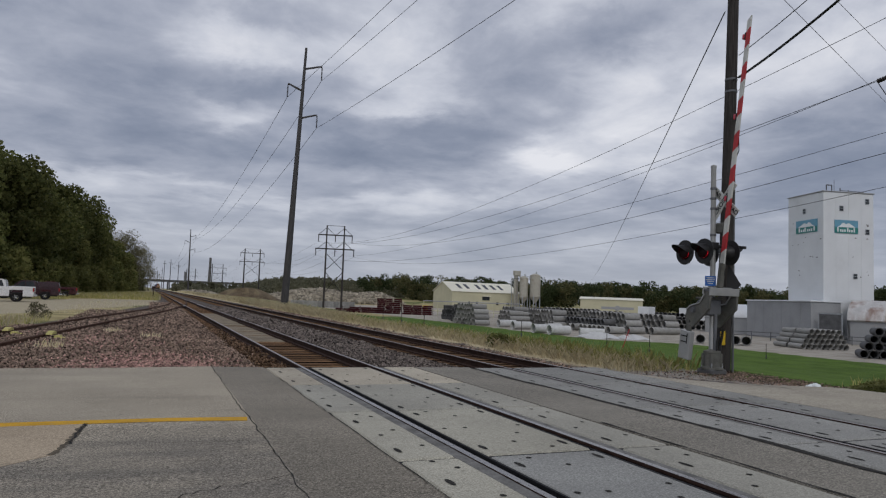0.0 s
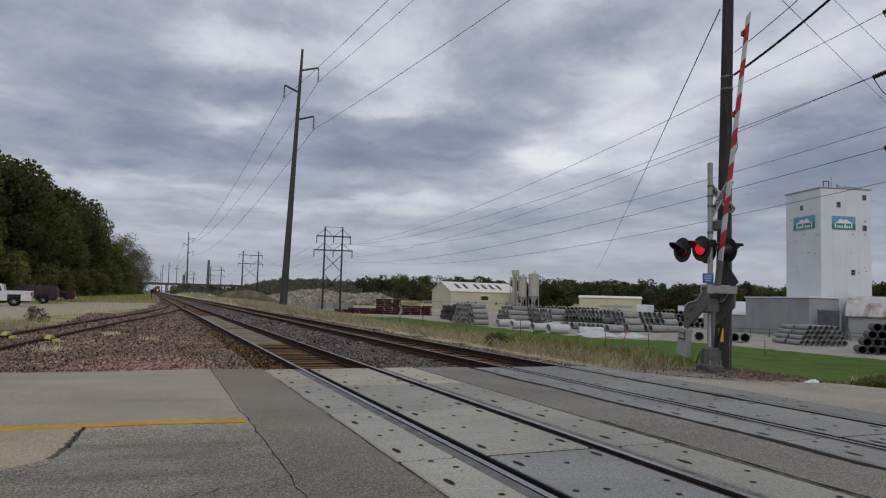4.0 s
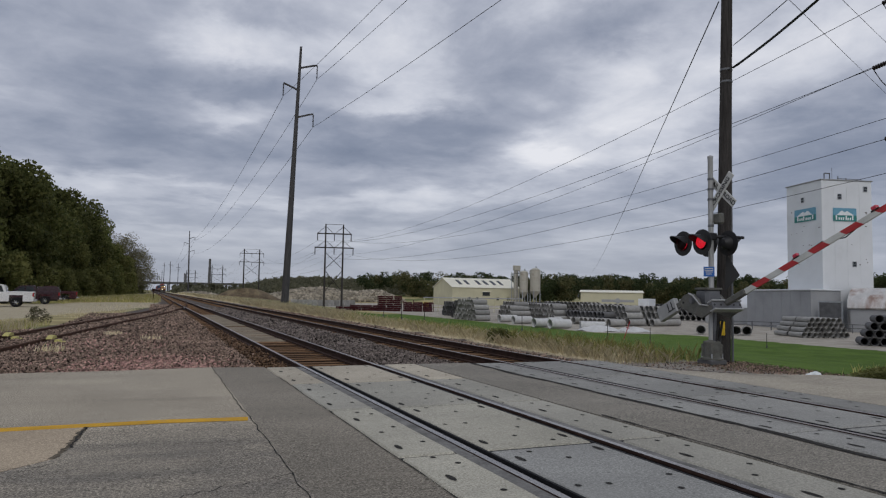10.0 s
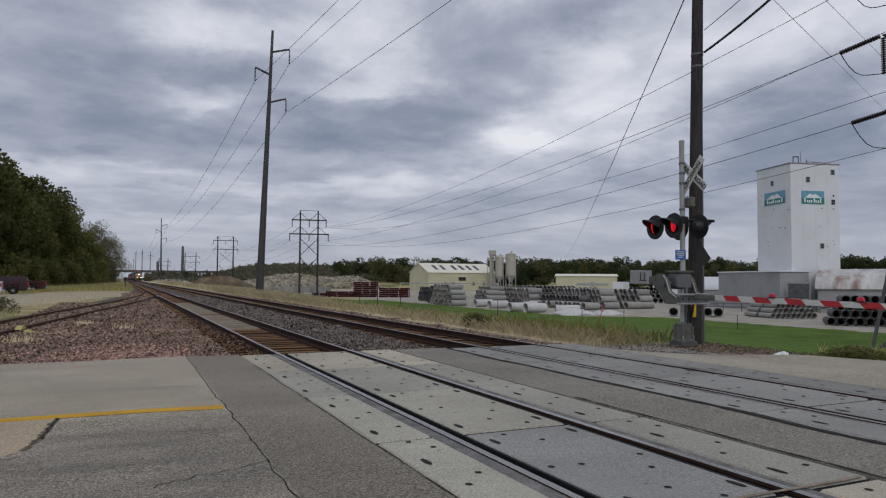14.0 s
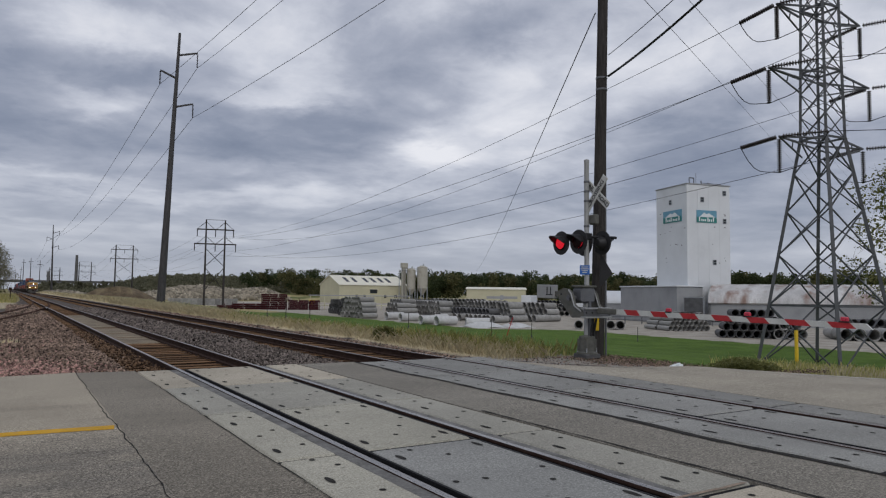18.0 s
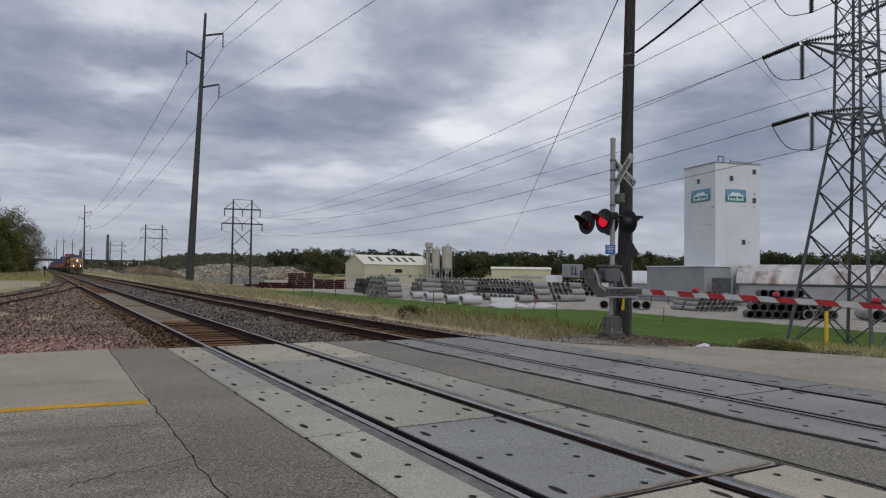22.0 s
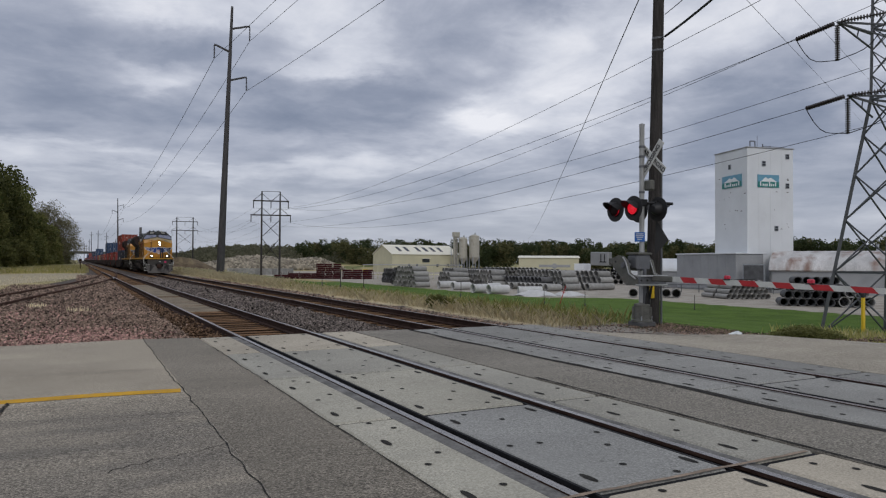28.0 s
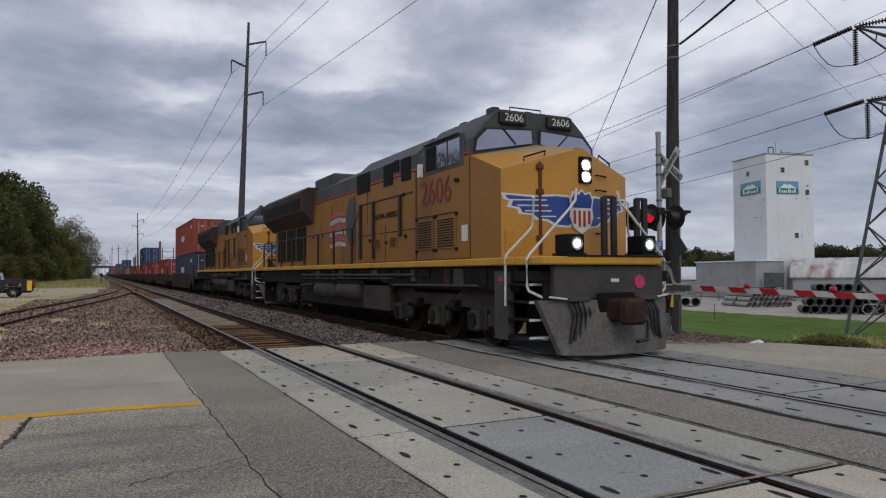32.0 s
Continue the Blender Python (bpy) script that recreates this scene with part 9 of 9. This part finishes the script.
M_TYRE = material("black_tyre_rubber", (0.02, 0.02, 0.021), 0.85, 0, 0.2, 6, 60, 0.2)
M_RIM = material("bright_wheel_rim", (0.55, 0.55, 0.56), 0.3, 0.9, 0.1, 5, 30, 0.02)
M_TAIL = material("red_tail_lamp", (0.35, 0.01, 0.015), 0.25, 0, 0.1, 5, 30, 0)
M_BEDY = material("yellow_tail_stripe", (0.80, 0.52, 0.02), 0.45, 0, 0.1, 5, 30, 0.02)


def pickup(label, col, m, stripe=False, cap=False):
    """Nose towards -x; the tail stands at x = 0."""
    t = thing("pickup_truck", label, "pickup truck", m, "vehicles")
    W = 0.98
    low = [(-5.65, 0.55), (-5.7, 0.8), (-5.6, 1.05), (-4.4, 1.16), (-4.1, 1.2), (-2.05, 1.2), (-2.0, 1.24), (-0.06, 1.24), (0.0, 1.2), (0.0, 0.62), (-0.72, 0.55), (-0.85, 0.86), (-1.25, 0.98), (-1.62, 0.86), (-1.75, 0.45), (-4.15, 0.42), (-4.3, 0.82), (-4.7, 0.96), (-5.08, 0.84), (-5.2, 0.5)]
    body = Geo()
    n = len(low)
    # fan of quads would cross the arches, so the side is built from strips
    part("body", Geo().prism([(-5.62, 0.98), (-5.55, 1.06), (-4.35, 1.18), (-0.03, 1.2), (0, 1.16), (0, 0.98)], "y", -W, W), col, t)
    for a, b in ((-5.65, -5.16), (-4.22, -1.72), (-0.78, 0.0)):
        part("side_panel", Geo().cbox(a, -W, 0.45, b, W, 0.985, 0.03), col, t)
    cabp = [(-4.05, 1.18), (-3.35, 1.78), (-3.1, 1.84), (-2.25, 1.84), (-2.05, 1.74), (-1.95, 1.18)]
    cb = part("cab", Geo().prism(cabp, "y", -W * 0.88, W * 0.88), col, t)
    for s in (-1, 1):
        y0, y1 = sorted((s * W * 0.88, s * (W * 0.88 + 0.01)))
        part("side_glass", Geo().prism([(-3.75, 1.24), (-3.28, 1.7), (-2.98, 1.74), (-2.98, 1.24)], "y", y0, y1), M_DARKGLASS, cb)
        part("side_glass", Geo().prism([(-2.9, 1.24), (-2.9, 1.74), (-2.3, 1.74), (-2.12, 1.24)], "y", y0, y1), M_DARKGLASS, cb)
        part("mirror", Geo().cbox(-3.75, *sorted((s * 1.0, s * 1.18))[:1], 1.18, -3.6, sorted((s * 1.0, s * 1.18))[1], 1.38, 0.02), M_BLACK, t)
        part("door_seam", Geo().box(-2.95, *sorted((s * W, s * (W + 0.004)))[:1], 0.5, -2.93, sorted((s * W, s * (W + 0.004)))[1], 1.18), M_BLACK, t)
        part("door_handle", Geo().cbox(-2.85, *sorted((s * W, s * (W + 0.03)))[:1], 1.02, -2.68, sorted((s * W, s * (W + 0.03)))[1], 1.06, 0.008), M_BLACK, t)
        part("bed_rail", Geo().cbox(-1.95, *sorted((s * (W - 0.1), s * (W + 0.01)))[:1], 1.18, -0.02, sorted((s * (W - 0.1), s * (W + 0.01)))[1], 1.27, 0.02), col if not stripe else M_BLACK, t)
        part("tail_lamp", Geo().cbox(-0.1, *sorted((s * (W - 0.16), s * (W + 0.012)))[:1], 0.86, 0.012, sorted((s * (W - 0.16), s * (W + 0.012)))[1], 1.18, 0.02), M_TAIL, t)
        if stripe:
            part("tail_stripe", Geo().box(-0.42, *sorted((s * W, s * (W + 0.006)))[:1], 0.5, -0.12, sorted((s * W, s * (W + 0.006)))[1], 1.24), M_BEDY, t)
    part("bed_floor", Geo().box(-1.95, -W + 0.1, 0.7, -0.05, W - 0.1, 0.76), M_BLACK, t)
    part("tailgate", Geo().cbox(-0.06, -W + 0.14, 0.66, 0.015, W - 0.14, 1.22, 0.02), col, t)
    part("rear_glass", Geo().prism([(-2.02, 1.26), (-2.12, 1.7), (-2.1, 1.7), (-2.0, 1.26)], "y", -0.7, 0.7), M_DARKGLASS, cb)
    part("windshield", Geo().prism([(-4.02, 1.22), (-3.4, 1.76), (-3.42, 1.78), (-4.05, 1.24)], "y", -0.75, 0.75), M_DARKGLASS, cb)
    part("rear_bumper", Geo().cbox(-0.05, -W, 0.46, 0.16, W, 0.62, 0.03), M_RIM, t)
    part("front_bumper", Geo().cbox(-5.8, -W, 0.42, -5.6, W, 0.66, 0.04), M_RIM, t)
    part("underbody", Geo().cbox(-5.3, -0.7, 0.34, -0.2, 0.7, 0.6, 0.03), M_BLACK, t)
    if cap:
        part("bed_cap", Geo().prism([(-1.98, 1.24), (-1.9, 1.74), (-0.15, 1.74), (0.0, 1.26)], "y", -W + 0.06, W - 0.06), col, t)
    wheels = []
    for x in (-1.25, -4.7):
        for s in (-1, 1):
            a = s
            w = part("wheel", Geo().lathe((0, 0, 0), (0, s, 0), [(0.2, -0.12), (0.34, -0.12), (0.385, -0.07), (0.39, 0.06), (0.35, 0.11), (0.25, 0.115), (0.2, 0.1)], 24), M_TYRE, t, "", pose(x, s * 0.86, 0.39))
            rim = Geo().lathe((0, 0, 0), (0, s, 0), [(0.25, 0.112), (0.23, 0.09), (0.21, 0.06), (0.21, -0.05)], 20)
            rim.cyl((0, s * 0.03, 0), (0, s * 0.1, 0), 0.07, n=10)
            for k in range(6):
                q = k * math.pi / 3
                rim.bar((0.05 * math.cos(q), s * 0.08, 0.05 * math.sin(q)), (0.22 * math.cos(q), s * 0.085, 0.22 * math.sin(q)), 0.05, 0.03)
            part("rim", rim, M_RIM, w, "bright spoked rim")
            wheels.append((w, x, s))
    return t, wheels


pickup("white pickup truck parked on the gravel", paint("white_car_paint", (0.72, 0.72, 0.72)), pose(-8.9, 66.5, -0.13, 0, 0, 4))
pickup("dark maroon pickup truck parked on the gravel", paint("maroon_car_paint", (0.03, 0.008, 0.014)), pose(-8.3, 78.5, -0.13, 0, 0, 3), cap=True)
pickup("dark red pickup truck parked near the trees", paint("dark_red_car_paint", (0.05, 0.008, 0.012)), pose(-7.8, 90.5, -0.13, 0, 0, 2))
M_CARBLK = paint("black_blue_car_paint", (0.012, 0.013, 0.02))
black_truck, black_wheels = pickup("black pickup truck with a yellow tail stripe", M_CARBLK, pose(-20, 57, -0.13), stripe=True)


# ---- movement ----
def lead_at(t):
    """Where the lead locomotive's pilot stands: it slows a little as it nears the road."""
    d = 32.0 - t
    return 9.36 + 17.2 * d + 0.22 * d * d


GATE = [(0.0, 82.2), (3.5, 81.6), (5.5, 80.6), (5.9, 80.3), (6.2, 77.5), (6.5, 71.8), (7.0, 62.7), (7.5, 55.8), (8.0, 48.6), (8.5, 41.6), (9.0, 35.7), (9.5, 30.5), (10.0, 25.3), (10.5, 19.6), (11.0, 13.6), (11.5, 7.4), (12.0, 2.8), (12.5, -0.4), (13.0, -0.2), (13.5, -0.8), (20.0, -0.9), (32.0, -1.1)]


def motions():
    times = [0, 2, 4, 6, 8, 10, 12, 14, 16, 18, 20, 22, 24, 26, 27, 28, 29, 30, 30.5, 31, 31.5, 32]
    for ob, back, z in TRAIN:
        walk(ob, [(t, pose(T2, lead_at(t) + back, z)) for t in times])
    walk(gate, [(t, pose(*PIV, -a, 0, 0)) for t, a in GATE])
    # the lenses change over every 0.605 s; the right-hand one is lit first
    for lens, which, x in ROTORS:
        flips = [0.5, 0.685] if which == "R" else [0.685]
        t0 = 0.685 + 0.605
        while t0 < 32:
            flips.append(t0)
            t0 += 0.605
        rows, turn = [(0.0, pose(x, 0, 0))], 0
        for f in flips:
            k = round(f * FPS) / FPS
            rows += [(k - 2 / FPS, pose(x, 0, 0, 0, 0, turn)), (k - 1 / FPS, pose(x, 0, 0, 0, 0, turn + 60)), (k, pose(x, 0, 0, 0, 0, turn + 120)), (k + 1 / FPS, pose(x, 0, 0, 0, 0, turn + 180))]
            turn += 180
        rows = [r for r in rows if r[0] < 32] + [(32.0, pose(x, 0, 0, 0, 0, turn))]
        walk(lens, rows)
    # the black pickup backs slowly out of the car park
    drive = [(0.0, -19.0), (25.0, -19.0)] + [(25.0 + 0.2 * k, -19.0 + 0.025 * k * k) for k in range(1, 10)] + [(27.0 + 0.2 * k, -16.5 + 0.5 * k) for k in range(26)]
    walk(black_truck, [(t, pose(x, 57.0, -0.13)) for t, x in drive])
    for w, x, s in black_wheels:
        rows = []
        for t, d in drive:
            rows.append((t, pose(x, s * 0.86, 0.39, 0, math.degrees((d + 19.0) / 0.39), 0)))
        walk(w, rows)


motions()
